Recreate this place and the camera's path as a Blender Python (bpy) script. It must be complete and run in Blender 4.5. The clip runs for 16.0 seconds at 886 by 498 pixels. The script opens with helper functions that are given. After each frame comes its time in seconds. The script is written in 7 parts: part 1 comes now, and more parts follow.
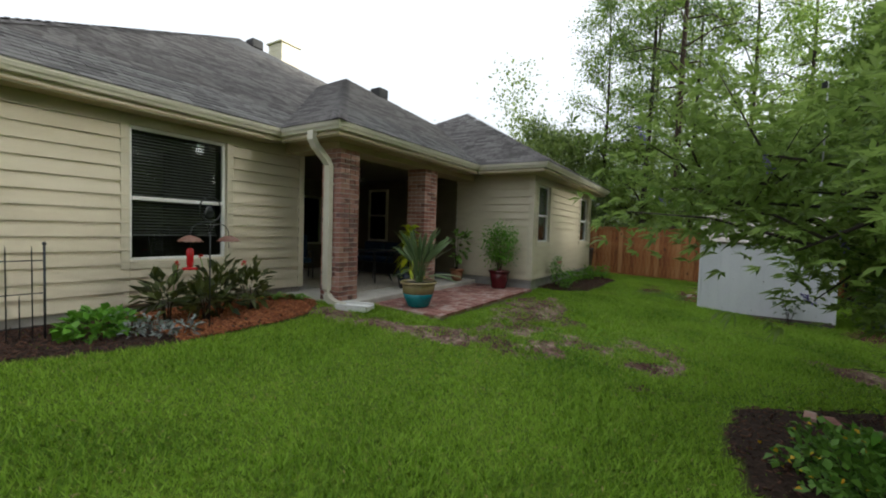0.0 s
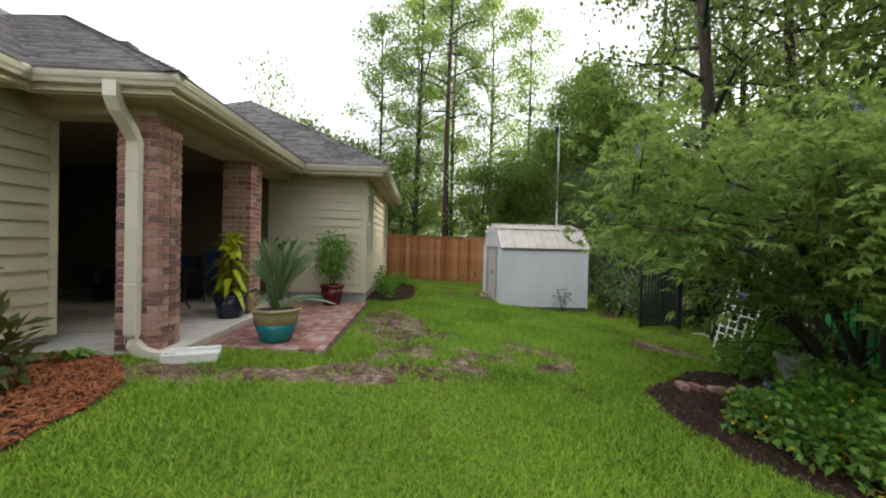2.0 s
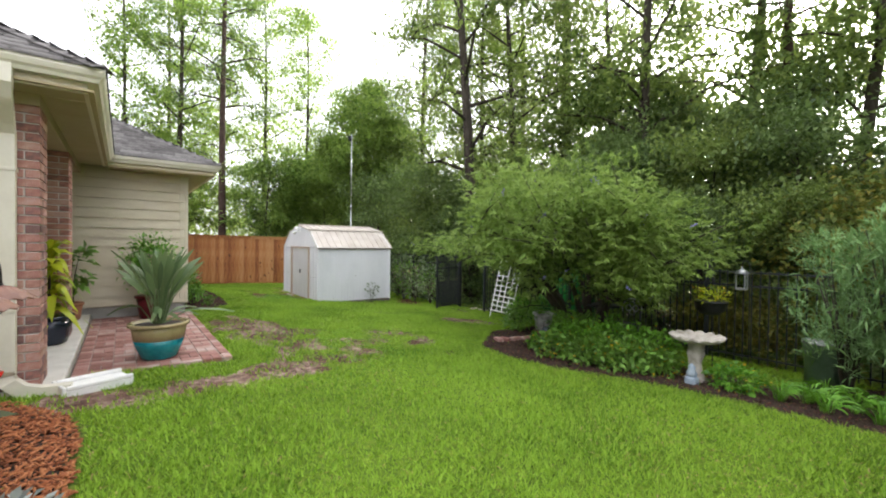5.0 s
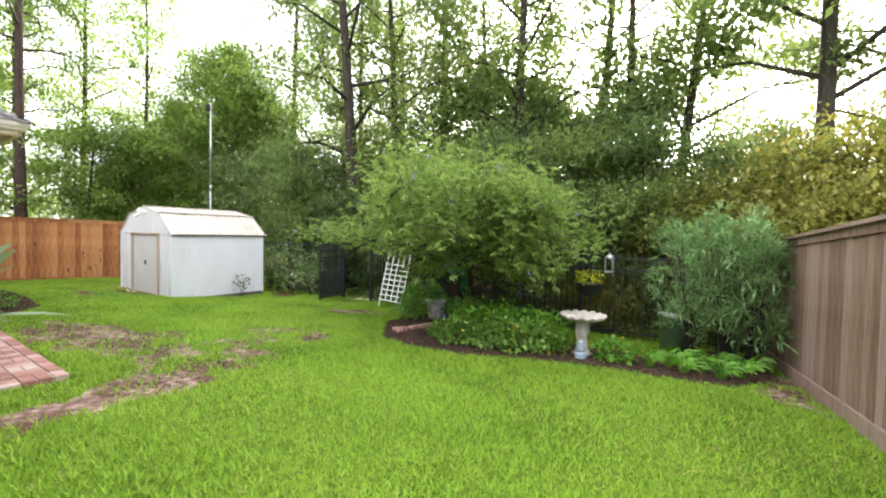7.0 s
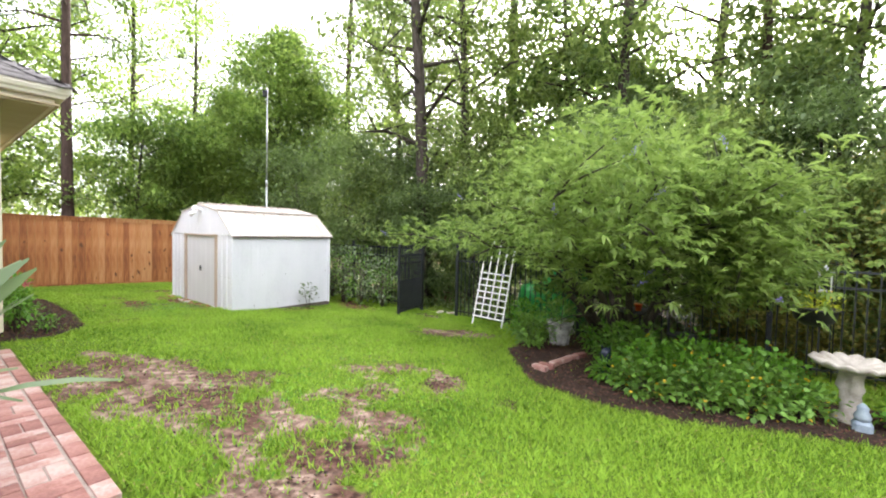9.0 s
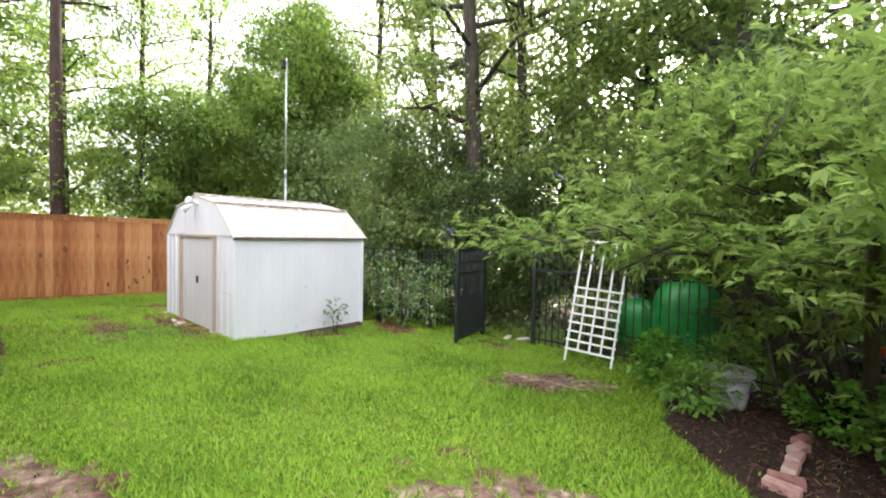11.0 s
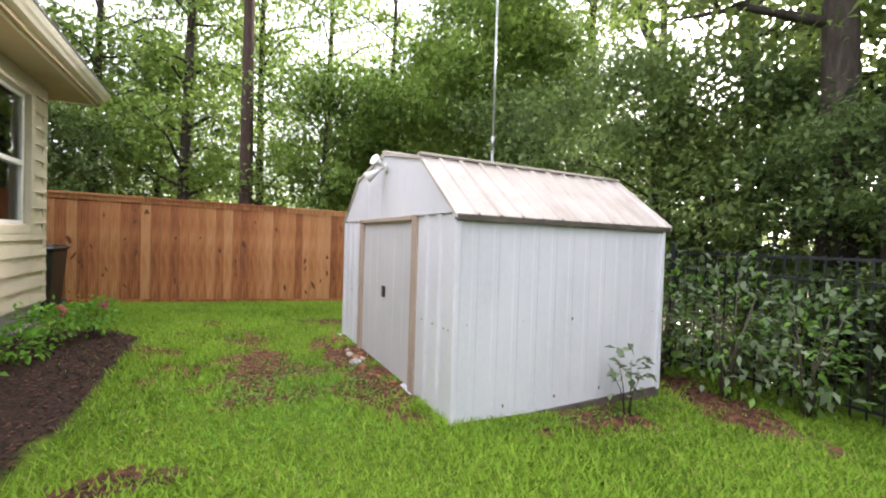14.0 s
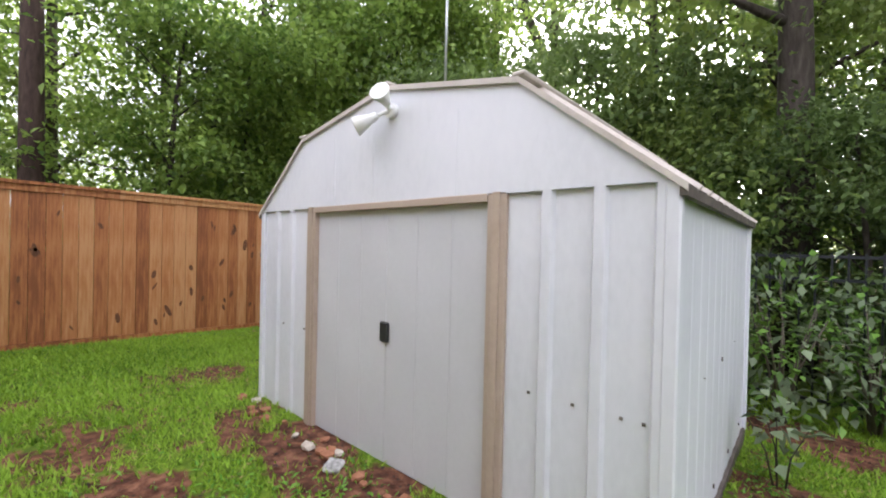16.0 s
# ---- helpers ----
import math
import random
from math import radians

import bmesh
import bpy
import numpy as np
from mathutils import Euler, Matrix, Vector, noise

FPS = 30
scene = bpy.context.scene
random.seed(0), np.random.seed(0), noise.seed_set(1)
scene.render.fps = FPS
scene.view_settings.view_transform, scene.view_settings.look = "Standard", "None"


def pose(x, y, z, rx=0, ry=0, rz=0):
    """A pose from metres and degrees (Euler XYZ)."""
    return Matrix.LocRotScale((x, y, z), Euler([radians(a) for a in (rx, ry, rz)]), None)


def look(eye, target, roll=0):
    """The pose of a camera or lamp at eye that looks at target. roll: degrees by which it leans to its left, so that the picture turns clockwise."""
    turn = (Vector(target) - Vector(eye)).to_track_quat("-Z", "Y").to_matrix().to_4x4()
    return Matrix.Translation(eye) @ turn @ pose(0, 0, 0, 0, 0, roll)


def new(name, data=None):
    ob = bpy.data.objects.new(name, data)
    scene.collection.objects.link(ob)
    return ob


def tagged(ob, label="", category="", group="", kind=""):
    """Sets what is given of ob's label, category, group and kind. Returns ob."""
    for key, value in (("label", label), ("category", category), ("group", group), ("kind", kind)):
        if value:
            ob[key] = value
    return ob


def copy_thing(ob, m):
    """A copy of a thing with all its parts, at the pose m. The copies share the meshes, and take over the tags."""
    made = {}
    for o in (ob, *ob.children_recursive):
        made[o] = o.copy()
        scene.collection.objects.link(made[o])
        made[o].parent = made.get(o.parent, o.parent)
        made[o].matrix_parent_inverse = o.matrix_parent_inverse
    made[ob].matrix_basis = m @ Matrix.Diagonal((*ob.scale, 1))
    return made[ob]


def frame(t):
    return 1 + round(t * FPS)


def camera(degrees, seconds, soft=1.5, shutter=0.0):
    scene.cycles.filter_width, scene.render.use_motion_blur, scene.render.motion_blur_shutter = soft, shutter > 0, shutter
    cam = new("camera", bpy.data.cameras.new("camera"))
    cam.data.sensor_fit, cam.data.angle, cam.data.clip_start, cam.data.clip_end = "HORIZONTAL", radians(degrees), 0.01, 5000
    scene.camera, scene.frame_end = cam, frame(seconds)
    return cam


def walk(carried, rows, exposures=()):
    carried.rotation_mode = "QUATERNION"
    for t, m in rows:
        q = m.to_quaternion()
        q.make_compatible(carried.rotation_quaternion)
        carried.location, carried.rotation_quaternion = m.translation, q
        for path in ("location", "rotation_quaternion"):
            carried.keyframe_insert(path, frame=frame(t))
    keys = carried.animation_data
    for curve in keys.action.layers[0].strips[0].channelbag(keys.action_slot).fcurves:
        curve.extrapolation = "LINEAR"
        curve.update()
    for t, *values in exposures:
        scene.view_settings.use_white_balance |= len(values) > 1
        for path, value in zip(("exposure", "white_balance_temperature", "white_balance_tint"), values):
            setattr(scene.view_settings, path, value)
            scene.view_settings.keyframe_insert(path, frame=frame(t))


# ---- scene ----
cam = camera(93.8, 16.0, soft=2.0)
PATH = [
    (0, (0.121, 0.078, 1.723), (-0.939, 1.771, 1.633), 1.8),
    (0.5, (-0.41, 0.266, 1.678), (-1.166, 2.115, 1.603), 1.8),
    (1, (-0.991, 0.264, 1.683), (-1.513, 2.194, 1.626), 2.0),
    (1.5, (-1.598, 0.318, 1.664), (-1.844, 2.303, 1.615), 1.8),
    (2, (-2.087, 0.313, 1.728), (-1.975, 2.31, 1.703), 1.4),
    (2.5, (-2.56, 0.294, 1.759), (-2.133, 2.247, 1.749), 1.2),
    (3, (-3.023, 0.114, 1.779), (-2.539, 2.054, 1.767), 1.3),
    (3.5, (-3.421, -0.022, 1.814), (-2.79, 1.876, 1.796), 1.1),
    (4, (-3.781, -0.158, 1.809), (-2.982, 1.675, 1.798), 0.6),
    (4.5, (-4.016, -0.256, 1.837), (-3.065, 1.503, 1.814), 0.6),
    (5, (-4.285, -0.225, 1.83), (-3.061, 1.357, 1.804), 0.7),
    (7.5, (-4.433, 0.851, 1.773), (-2.77, 1.96, 1.701), 1.2),
    (8, (-4.309, 1.497, 1.794), (-2.651, 2.612, 1.723), 1.3),
    (8.5, (-4.097, 2.158, 1.809), (-2.481, 3.334, 1.735), 1.3),
    (9, (-3.87, 2.782, 1.803), (-2.292, 4.009, 1.73), 1.3),
    (11.5, (-2.054, 5.442, 1.7), (-0.609, 6.824, 1.641), 1.0),
    (12, (-1.674, 5.989, 1.651), (-0.343, 7.479, 1.595), 1.1),
    (12.5, (-1.432, 6.588, 1.596), (-0.23, 8.185, 1.544), 1.3),
    (13, (-1.359, 7.273, 1.533), (-0.281, 8.957, 1.474), 1.8),
    (13.5, (-1.369, 7.958, 1.478), (-0.419, 9.718, 1.437), 1.9),
    (14, (-1.387, 8.61, 1.47), (-0.451, 10.377, 1.43), 1.8),
    (14.5, (-1.437, 9.178, 1.45), (-0.48, 10.934, 1.421), 1.5),
    (15, (-1.475, 9.724, 1.451), (-0.301, 11.343, 1.428), 1.4),
    (15.5, (-1.438, 10.285, 1.42), (-0.092, 11.764, 1.401), 1.3),
    (16, (-1.514, 10.856, 1.438), (-0.012, 12.176, 1.421), 1.3),
]
EXPOSURE = [(0, 1.12, 6250, 5), (0.75, 1.5, 6300, 6), (1.5, 1.7, 6400, 8), (3.5, 2.07, 6500, 10), (4.5, 2.2, 6500, 10), (5, 2.4, 6500, 10), (7.5, 2.95, 6500, 11), (9, 3.1, 6450, 13), (11.5, 2.95, 6400, 14), (13, 2.93, 6350, 16), (14, 2.68, 6350, 17), (15, 2.5, 6300, 17), (16, 2.55, 6250, 16)]
walk(cam, [(t, look(eye, target, roll)) for t, eye, target, roll in PATH], EXPOSURE)

# ---- world, sun, exposure ----
world = bpy.data.worlds.new("world")
scene.world = world
world.use_nodes = True
wn, wl = world.node_tree.nodes, world.node_tree.links
wn.clear()
sky = wn.new("ShaderNodeTexSky")
sky.sky_type = "NISHITA"
sky.sun_disc = False
sky.sun_elevation = radians(23)
sky.sun_rotation = radians(76.6)
sky.air_density, sky.dust_density, sky.ozone_density = 1.0, 4.0, 1.0
hazy = wn.new("ShaderNodeHueSaturation")
hazy.inputs["Saturation"].default_value = 0.22
back = wn.new("ShaderNodeBackground")
back.inputs["Strength"].default_value = 0.15
wout = wn.new("ShaderNodeOutputWorld")
wl.new(sky.outputs[0], hazy.inputs["Color"])
# a cloud layer over the clear sky: brightest overhead, as under an overcast
where = wn.new("ShaderNodeTexCoord")
axes = wn.new("ShaderNodeSeparateXYZ")
wl.new(where.outputs["Generated"], axes.inputs[0])
lift = wn.new("ShaderNodeMapRange")
lift.inputs["From Min"].default_value, lift.inputs["From Max"].default_value = 0.0, 1.0
lift.inputs["To Min"].default_value, lift.inputs["To Max"].default_value = 2.6, 7.0
wl.new(axes.outputs["Z"], lift.inputs["Value"])
cloud = wn.new("ShaderNodeCombineColor")
blue = wn.new("ShaderNodeMath")
blue.operation = "MULTIPLY"
blue.inputs[1].default_value = 1.06
wl.new(lift.outputs[0], blue.inputs[0])
wl.new(lift.outputs[0], cloud.inputs[0])
wl.new(lift.outputs[0], cloud.inputs[1])
wl.new(blue.outputs[0], cloud.inputs[2])
cover = wn.new("ShaderNodeMix")
cover.data_type = "RGBA"
cover.inputs[0].default_value = 0.58
wl.new(hazy.outputs[0], cover.inputs[6])
wl.new(cloud.outputs[0], cover.inputs[7])
wl.new(cover.outputs[2], back.inputs[0])
wl.new(back.outputs[0], wout.inputs[0])

sun_lamp = bpy.data.lights.new("sun", "SUN")
sun_lamp.energy = 3.0
sun_lamp.angle = radians(10)
sun_lamp.color = (1.0, 0.93, 0.82)
sun_ob = new("sun", sun_lamp)
sun_ob.matrix_world = look((0, 0, 0), (-0.897, -0.214, -0.387)) @ Matrix.Identity(4)

# ---- small helpers ----
RNG = np.random.default_rng(7)


def link(a, b):
    return a.id_data.links.new(a, b)


def material(name, stops, scale=8.0, rough=0.8, bump=0.3, fine=60.0, vary=0.0, metal=0.0, island=False, stretch=(1, 1, 1), spec=0.4, bumpscale=None):
    """A surface whose colour runs through stops along two scales of noise, with fine relief."""
    m = bpy.data.materials.new(name)
    m.use_nodes = True
    n, l = m.node_tree.nodes, m.node_tree.links
    b = n["Principled BSDF"]
    co = n.new("ShaderNodeTexCoord")
    mp = n.new("ShaderNodeMapping")
    mp.inputs["Scale"].default_value = stretch
    l.new(co.outputs["Object"], mp.inputs["Vector"])
    n1 = n.new("ShaderNodeTexNoise")
    n1.inputs["Scale"].default_value = scale
    n1.inputs["Detail"].default_value = 6
    n2 = n.new("ShaderNodeTexNoise")
    n2.inputs["Scale"].default_value = fine
    n2.inputs["Detail"].default_value = 4
    l.new(mp.outputs[0], n1.inputs["Vector"])
    l.new(mp.outputs[0], n2.inputs["Vector"])
    mix = n.new("ShaderNodeMath")
    mix.operation = "MULTIPLY_ADD"
    mix.inputs[1].default_value = 0.35
    l.new(n2.outputs["Fac"], mix.inputs[0])
    sc = n.new("ShaderNodeMath")
    sc.operation = "MULTIPLY_ADD"
    sc.inputs[1].default_value, sc.inputs[2].default_value = 0.9, -0.12
    l.new(n1.outputs["Fac"], sc.inputs[0])
    l.new(sc.outputs[0], mix.inputs[2])
    fac = mix.outputs[0]
    if vary:
        if island:
            r = n.new("ShaderNodeNewGeometry").outputs["Random Per Island"]
        else:
            r = n.new("ShaderNodeObjectInfo").outputs["Random"]
        ad = n.new("ShaderNodeMath")
        ad.operation = "MULTIPLY_ADD"
        ad.inputs[1].default_value = vary
        l.new(r, ad.inputs[0])
        off = n.new("ShaderNodeMath")
        off.inputs[1].default_value = -vary / 2
        l.new(fac, off.inputs[0])
        l.new(off.outputs[0], ad.inputs[2])
        fac = ad.outputs[0]
    ramp = n.new("ShaderNodeValToRGB")
    e = ramp.color_ramp.elements
    while len(e) < len(stops):
        e.new(0.5)
    for i, c in enumerate(stops):
        e[i].position = 0.25 + 0.5 * i / max(1, len(stops) - 1)
        e[i].color = (*c, 1)
    l.new(fac, ramp.inputs[0])
    l.new(ramp.outputs[0], b.inputs["Base Color"])
    b.inputs["Roughness"].default_value = rough
    b.inputs["Metallic"].default_value = metal
    b.inputs["Specular IOR Level"].default_value = spec
    if bump:
        bp = n.new("ShaderNodeBump")
        bp.inputs["Strength"].default_value = bump
        bp.inputs["Distance"].default_value = 0.01
        l.new((n2 if bumpscale is None else n1).outputs["Fac"], bp.inputs["Height"])
        l.new(bp.outputs[0], b.inputs["Normal"])
    return m


def foliage(name, dark, light, shine=0.45, through_light=0.35, gloss=0.35):
    """Leaves: each leaf its own green, some light passing through."""
    m = bpy.data.materials.new(name)
    m.use_nodes = True
    n, l = m.node_tree.nodes, m.node_tree.links
    b = n["Principled BSDF"]
    r = n.new("ShaderNodeNewGeometry")
    co = n.new("ShaderNodeTexCoord")
    no = n.new("ShaderNodeTexNoise")
    no.inputs["Scale"].default_value = 0.9
    l.new(co.outputs["Object"], no.inputs["Vector"])
    ad = n.new("ShaderNodeMath")
    ad.operation = "MULTIPLY_ADD"
    ad.inputs[1].default_value = 0.55
    l.new(r.outputs["Random Per Island"], ad.inputs[0])
    each = n.new("ShaderNodeMath")
    each.operation = "MULTIPLY_ADD"
    each.inputs[1].default_value = 0.22
    l.new(n.new("ShaderNodeObjectInfo").outputs["Random"], each.inputs[0])
    l.new(no.outputs["Fac"], each.inputs[2])
    l.new(each.outputs[0], ad.inputs[2])
    ramp = n.new("ShaderNodeValToRGB")
    e = ramp.color_ramp.elements
    e[0].position, e[0].color = 0.45, (*dark, 1)
    e[1].position, e[1].color = 1.1, (*light, 1)
    l.new(ad.outputs[0], ramp.inputs[0])
    l.new(ramp.outputs[0], b.inputs["Base Color"])
    b.inputs["Roughness"].default_value = shine
    b.inputs["Specular IOR Level"].default_value = gloss
    t = n.new("ShaderNodeBsdfTranslucent")
    l.new(ramp.outputs[0], t.inputs["Color"])
    mx = n.new("ShaderNodeMixShader")
    mx.inputs[0].default_value = through_light
    l.new(b.outputs[0], mx.inputs[1])
    l.new(t.outputs[0], mx.inputs[2])
    l.new(mx.outputs[0], n["Material Output"].inputs["Surface"])
    return m


def glass_material(name, tint, clear):
    m = bpy.data.materials.new(name)
    m.use_nodes = True
    n, l = m.node_tree.nodes, m.node_tree.links
    n.remove(n["Principled BSDF"])
    tr = n.new("ShaderNodeBsdfTransparent")
    tr.inputs["Color"].default_value = (*tint, 1)
    gl = n.new("ShaderNodeBsdfGlossy")
    gl.inputs["Roughness"].default_value = 0.02
    mx = n.new("ShaderNodeMixShader")
    fr = n.new("ShaderNodeFresnel")
    fr.inputs["IOR"].default_value = clear
    l.new(fr.outputs[0], mx.inputs[0])
    l.new(tr.outputs[0], mx.inputs[1])
    l.new(gl.outputs[0], mx.inputs[2])
    l.new(mx.outputs[0], n["Material Output"].inputs["Surface"])
    return m


# ---- materials ----
M_SIDING = material("cream_siding", [(0.52, 0.455, 0.335), (0.585, 0.52, 0.39), (0.62, 0.56, 0.43)], 2.5, 0.6, 0.04, 60, 0.12, stretch=(1, 0.4, 3))
M_TRIM = material("cream_trim", [(0.55, 0.50, 0.38), (0.62, 0.57, 0.44)], 5, 0.5, 0.1, 60)
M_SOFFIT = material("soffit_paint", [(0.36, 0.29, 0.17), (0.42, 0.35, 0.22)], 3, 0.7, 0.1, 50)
M_GUTTER = material("gutter_metal", [(0.60, 0.57, 0.47), (0.70, 0.67, 0.57)], 4, 0.4, 0.05, 30)
M_CONCRETE = material("grey_concrete", [(0.26, 0.26, 0.25), (0.36, 0.35, 0.33), (0.44, 0.43, 0.40)], 5, 0.85, 0.4, 90)
M_SLAB = material("pale_concrete", [(0.46, 0.43, 0.38), (0.58, 0.55, 0.49), (0.66, 0.63, 0.57)], 4, 0.8, 0.3, 90)
M_BRICK = material("brick", [(0.15, 0.085, 0.078), (0.29, 0.132, 0.108), (0.38, 0.195, 0.16), (0.44, 0.285, 0.24)], 14, 0.85, 0.5, 70, 0.55)
M_MORTAR = material("mortar", [(0.50, 0.47, 0.44), (0.63, 0.60, 0.56)], 20, 0.9, 0.4, 90)
M_PAVER = material("patio_brick", [(0.20, 0.085, 0.07), (0.29, 0.135, 0.11), (0.36, 0.20, 0.17), (0.43, 0.33, 0.29)], 9, 0.7, 0.4, 60, 0.5)
M_JOINT = material("sandy_joint", [(0.20, 0.16, 0.13), (0.36, 0.30, 0.26)], 12, 0.9, 0.5, 80)
# recessed porch walls and ceiling: the deep porch's shade is mixed into this brown
M_PORCHSHADE = material("porch_shade_brown", [(0.11, 0.092, 0.056), (0.15, 0.125, 0.08)], 3, 0.7, 0.1, 50)
M_SHINGLE = material("asphalt_shingle", [(0.062, 0.057, 0.055), (0.105, 0.097, 0.094), (0.16, 0.15, 0.145)], 10, 0.9, 0.6, 160, 0.5, island=True)
M_SHINGLE_ONE = material("asphalt_shingle_tab", [(0.06, 0.058, 0.056), (0.10, 0.096, 0.094), (0.15, 0.145, 0.14)], 10, 0.9, 0.6, 160, 0.5)
M_CEDAR = material("cedar_board", [(0.19, 0.062, 0.020), (0.31, 0.112, 0.036), (0.39, 0.162, 0.058), (0.46, 0.23, 0.098)], 4.0, 0.7, 0.3, 26, 0.42, stretch=(9, 9, 0.6))
M_OLDWOOD = material("weathered_board", [(0.13, 0.075, 0.05), (0.23, 0.145, 0.105), (0.30, 0.22, 0.175)], 4, 0.85, 0.4, 40, 0.4, stretch=(8, 8, 0.5))
M_KNOT = material("wood_knot", [(0.075, 0.028, 0.012), (0.17, 0.065, 0.025)], 20, 0.7, 0.1, 60)
M_SHED = material("white_enamel", [(0.56, 0.57, 0.60), (0.64, 0.645, 0.68), (0.68, 0.68, 0.715)], 1.6, 0.42, 0.05, 30, stretch=(1, 1, 0.5))
M_SHEDDOOR = material("door_enamel", [(0.50, 0.50, 0.515), (0.56, 0.56, 0.575)], 2, 0.45, 0.05, 40)
M_SHEDROOF = material("roof_enamel", [(0.40, 0.35, 0.30), (0.49, 0.44, 0.39), (0.54, 0.495, 0.45)], 3, 0.5, 0.1, 40)
M_TANTRIM = material("tan_trim", [(0.36, 0.28, 0.22), (0.44, 0.35, 0.28)], 5, 0.5, 0.05, 40)
M_RUST = material("rusty_edge", [(0.05, 0.04, 0.034), (0.15, 0.125, 0.105)], 9, 0.7, 0.2, 60)
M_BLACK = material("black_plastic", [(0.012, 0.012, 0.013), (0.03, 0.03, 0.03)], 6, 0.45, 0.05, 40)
M_IRON = material("black_iron", [(0.010, 0.012, 0.014), (0.024, 0.027, 0.03)], 8, 0.4, 0.1, 60)
M_STEEL = material("galvanised_steel", [(0.34, 0.35, 0.36), (0.5, 0.51, 0.52)], 8, 0.35, 0.05, 60, metal=0.7)
M_WHITE = material("white_paint", [(0.66, 0.66, 0.64), (0.80, 0.80, 0.78)], 9, 0.55, 0.1, 60)
M_OLDWHITE = material("peeling_white_paint", [(0.05, 0.048, 0.045), (0.36, 0.355, 0.34), (0.62, 0.61, 0.59)], 11, 0.75, 0.4, 40)
M_STONE = material("cast_stone", [(0.24, 0.21, 0.17), (0.42, 0.38, 0.33), (0.54, 0.50, 0.45)], 9, 0.8, 0.5, 60)
M_TEAL = material("teal_glaze", [(0.004, 0.10, 0.13), (0.008, 0.19, 0.22), (0.02, 0.25, 0.27)], 6, 0.18, 0.05, 30)
M_TANGLAZE = material("tan_glaze", [(0.28, 0.22, 0.11), (0.40, 0.33, 0.18)], 6, 0.2, 0.05, 30)
M_DARKBLUE = material("dark_blue_glaze", [(0.008, 0.014, 0.03), (0.02, 0.03, 0.05)], 6, 0.2, 0.05, 30)
M_REDPOT = material("oxblood_glaze", [(0.07, 0.008, 0.012), (0.12, 0.015, 0.02)], 6, 0.25, 0.05, 30)
M_TERRA = material("terracotta", [(0.25, 0.10, 0.05), (0.35, 0.16, 0.09)], 8, 0.8, 0.2, 50)
M_SOIL = material("potting_soil", [(0.02, 0.014, 0.01), (0.06, 0.045, 0.035)], 30, 0.95, 0.6, 90)
M_BARK = material("dark_bark", [(0.02, 0.015, 0.011), (0.045, 0.035, 0.027), (0.075, 0.062, 0.05)], 6, 0.9, 0.8, 25, stretch=(3, 3, 0.6), bumpscale=1)
M_PALEBARK = material("pale_twig_bark", [(0.07, 0.058, 0.044), (0.15, 0.125, 0.095)], 12, 0.85, 0.4, 40, stretch=(3, 3, 0.6))
M_PINEBARK = material("pine_bark", [(0.018, 0.011, 0.008), (0.045, 0.026, 0.019), (0.07, 0.045, 0.034)], 7, 0.9, 0.8, 25, stretch=(3, 3, 0.6), bumpscale=1)
M_CHIP = material("orange_mulch", [(0.12, 0.035, 0.012), (0.27, 0.085, 0.03), (0.36, 0.14, 0.055)], 30, 0.9, 0.3, 90, 0.6, island=True)
M_DARKCHIP = material("dark_mulch", [(0.018, 0.010, 0.007), (0.06, 0.03, 0.02), (0.12, 0.055, 0.035)], 30, 0.9, 0.3, 90, 0.6, island=True)
M_BLUECUSHION = material("blue_cushion", [(0.012, 0.03, 0.07), (0.025, 0.06, 0.12)], 12, 0.9, 0.2, 90)
# indoor dimness is put into this colour, for the unseen rooms behind panes
M_DARKROOM = material("dim_room_shade", [(0.05, 0.048, 0.04), (0.07, 0.066, 0.056)], 3, 0.8, 0.1, 40)
M_COPPER = material("copper_shade", [(0.11, 0.045, 0.03), (0.21, 0.10, 0.065)], 12, 0.45, 0.1, 40)
M_RED = material("red_plastic", [(0.42, 0.006, 0.010), (0.55, 0.015, 0.02)], 12, 0.2, 0.0, 40)
M_ORANGE = material("orange_plastic", [(0.6, 0.10, 0.01), (0.7, 0.16, 0.02)], 12, 0.4, 0.0, 40)
M_BLIND = material("blind_slat", [(0.15, 0.15, 0.145), (0.20, 0.20, 0.195)], 5, 0.6, 0.0, 40)
M_PIPE = material("vent_grey", [(0.018, 0.018, 0.018), (0.032, 0.032, 0.032)], 6, 0.7, 0.1, 40)
M_BINGREEN = material("green_bin", [(0.10, 0.17, 0.11), (0.19, 0.28, 0.20)], 6, 0.5, 0.1, 40)
M_TARP = material("green_plastic_cover", [(0.008, 0.13, 0.022), (0.014, 0.19, 0.034), (0.03, 0.27, 0.06)], 3, 0.4, 0.25, 25)
M_GLASS = glass_material("window_glass", (0.82, 0.86, 0.86), 1.6)
M_ROCK = material("pale_stone", [(0.35, 0.30, 0.24), (0.52, 0.46, 0.38), (0.62, 0.57, 0.5)], 14, 0.9, 0.5, 60)
M_GRASS = foliage("grass_blade", (0.056, 0.138, 0.010), (0.272, 0.435, 0.046), 0.6, 0.42, 0.18)
M_STRAW = foliage("dead_grass", (0.16, 0.10, 0.04), (0.38, 0.30, 0.13), 0.7, 0.2, 0.15)
M_LEAF_TREE = foliage("tree_leaf", (0.057, 0.10, 0.024), (0.205, 0.275, 0.07), 0.45, 0.55)
M_LEAF_LIGHT = foliage("young_tree_leaf", (0.075, 0.145, 0.028), (0.25, 0.36, 0.075), 0.45, 0.55)
M_LEAF_DARK = foliage("shade_leaf", (0.047, 0.085, 0.026), (0.155, 0.225, 0.07), 0.4, 0.5)
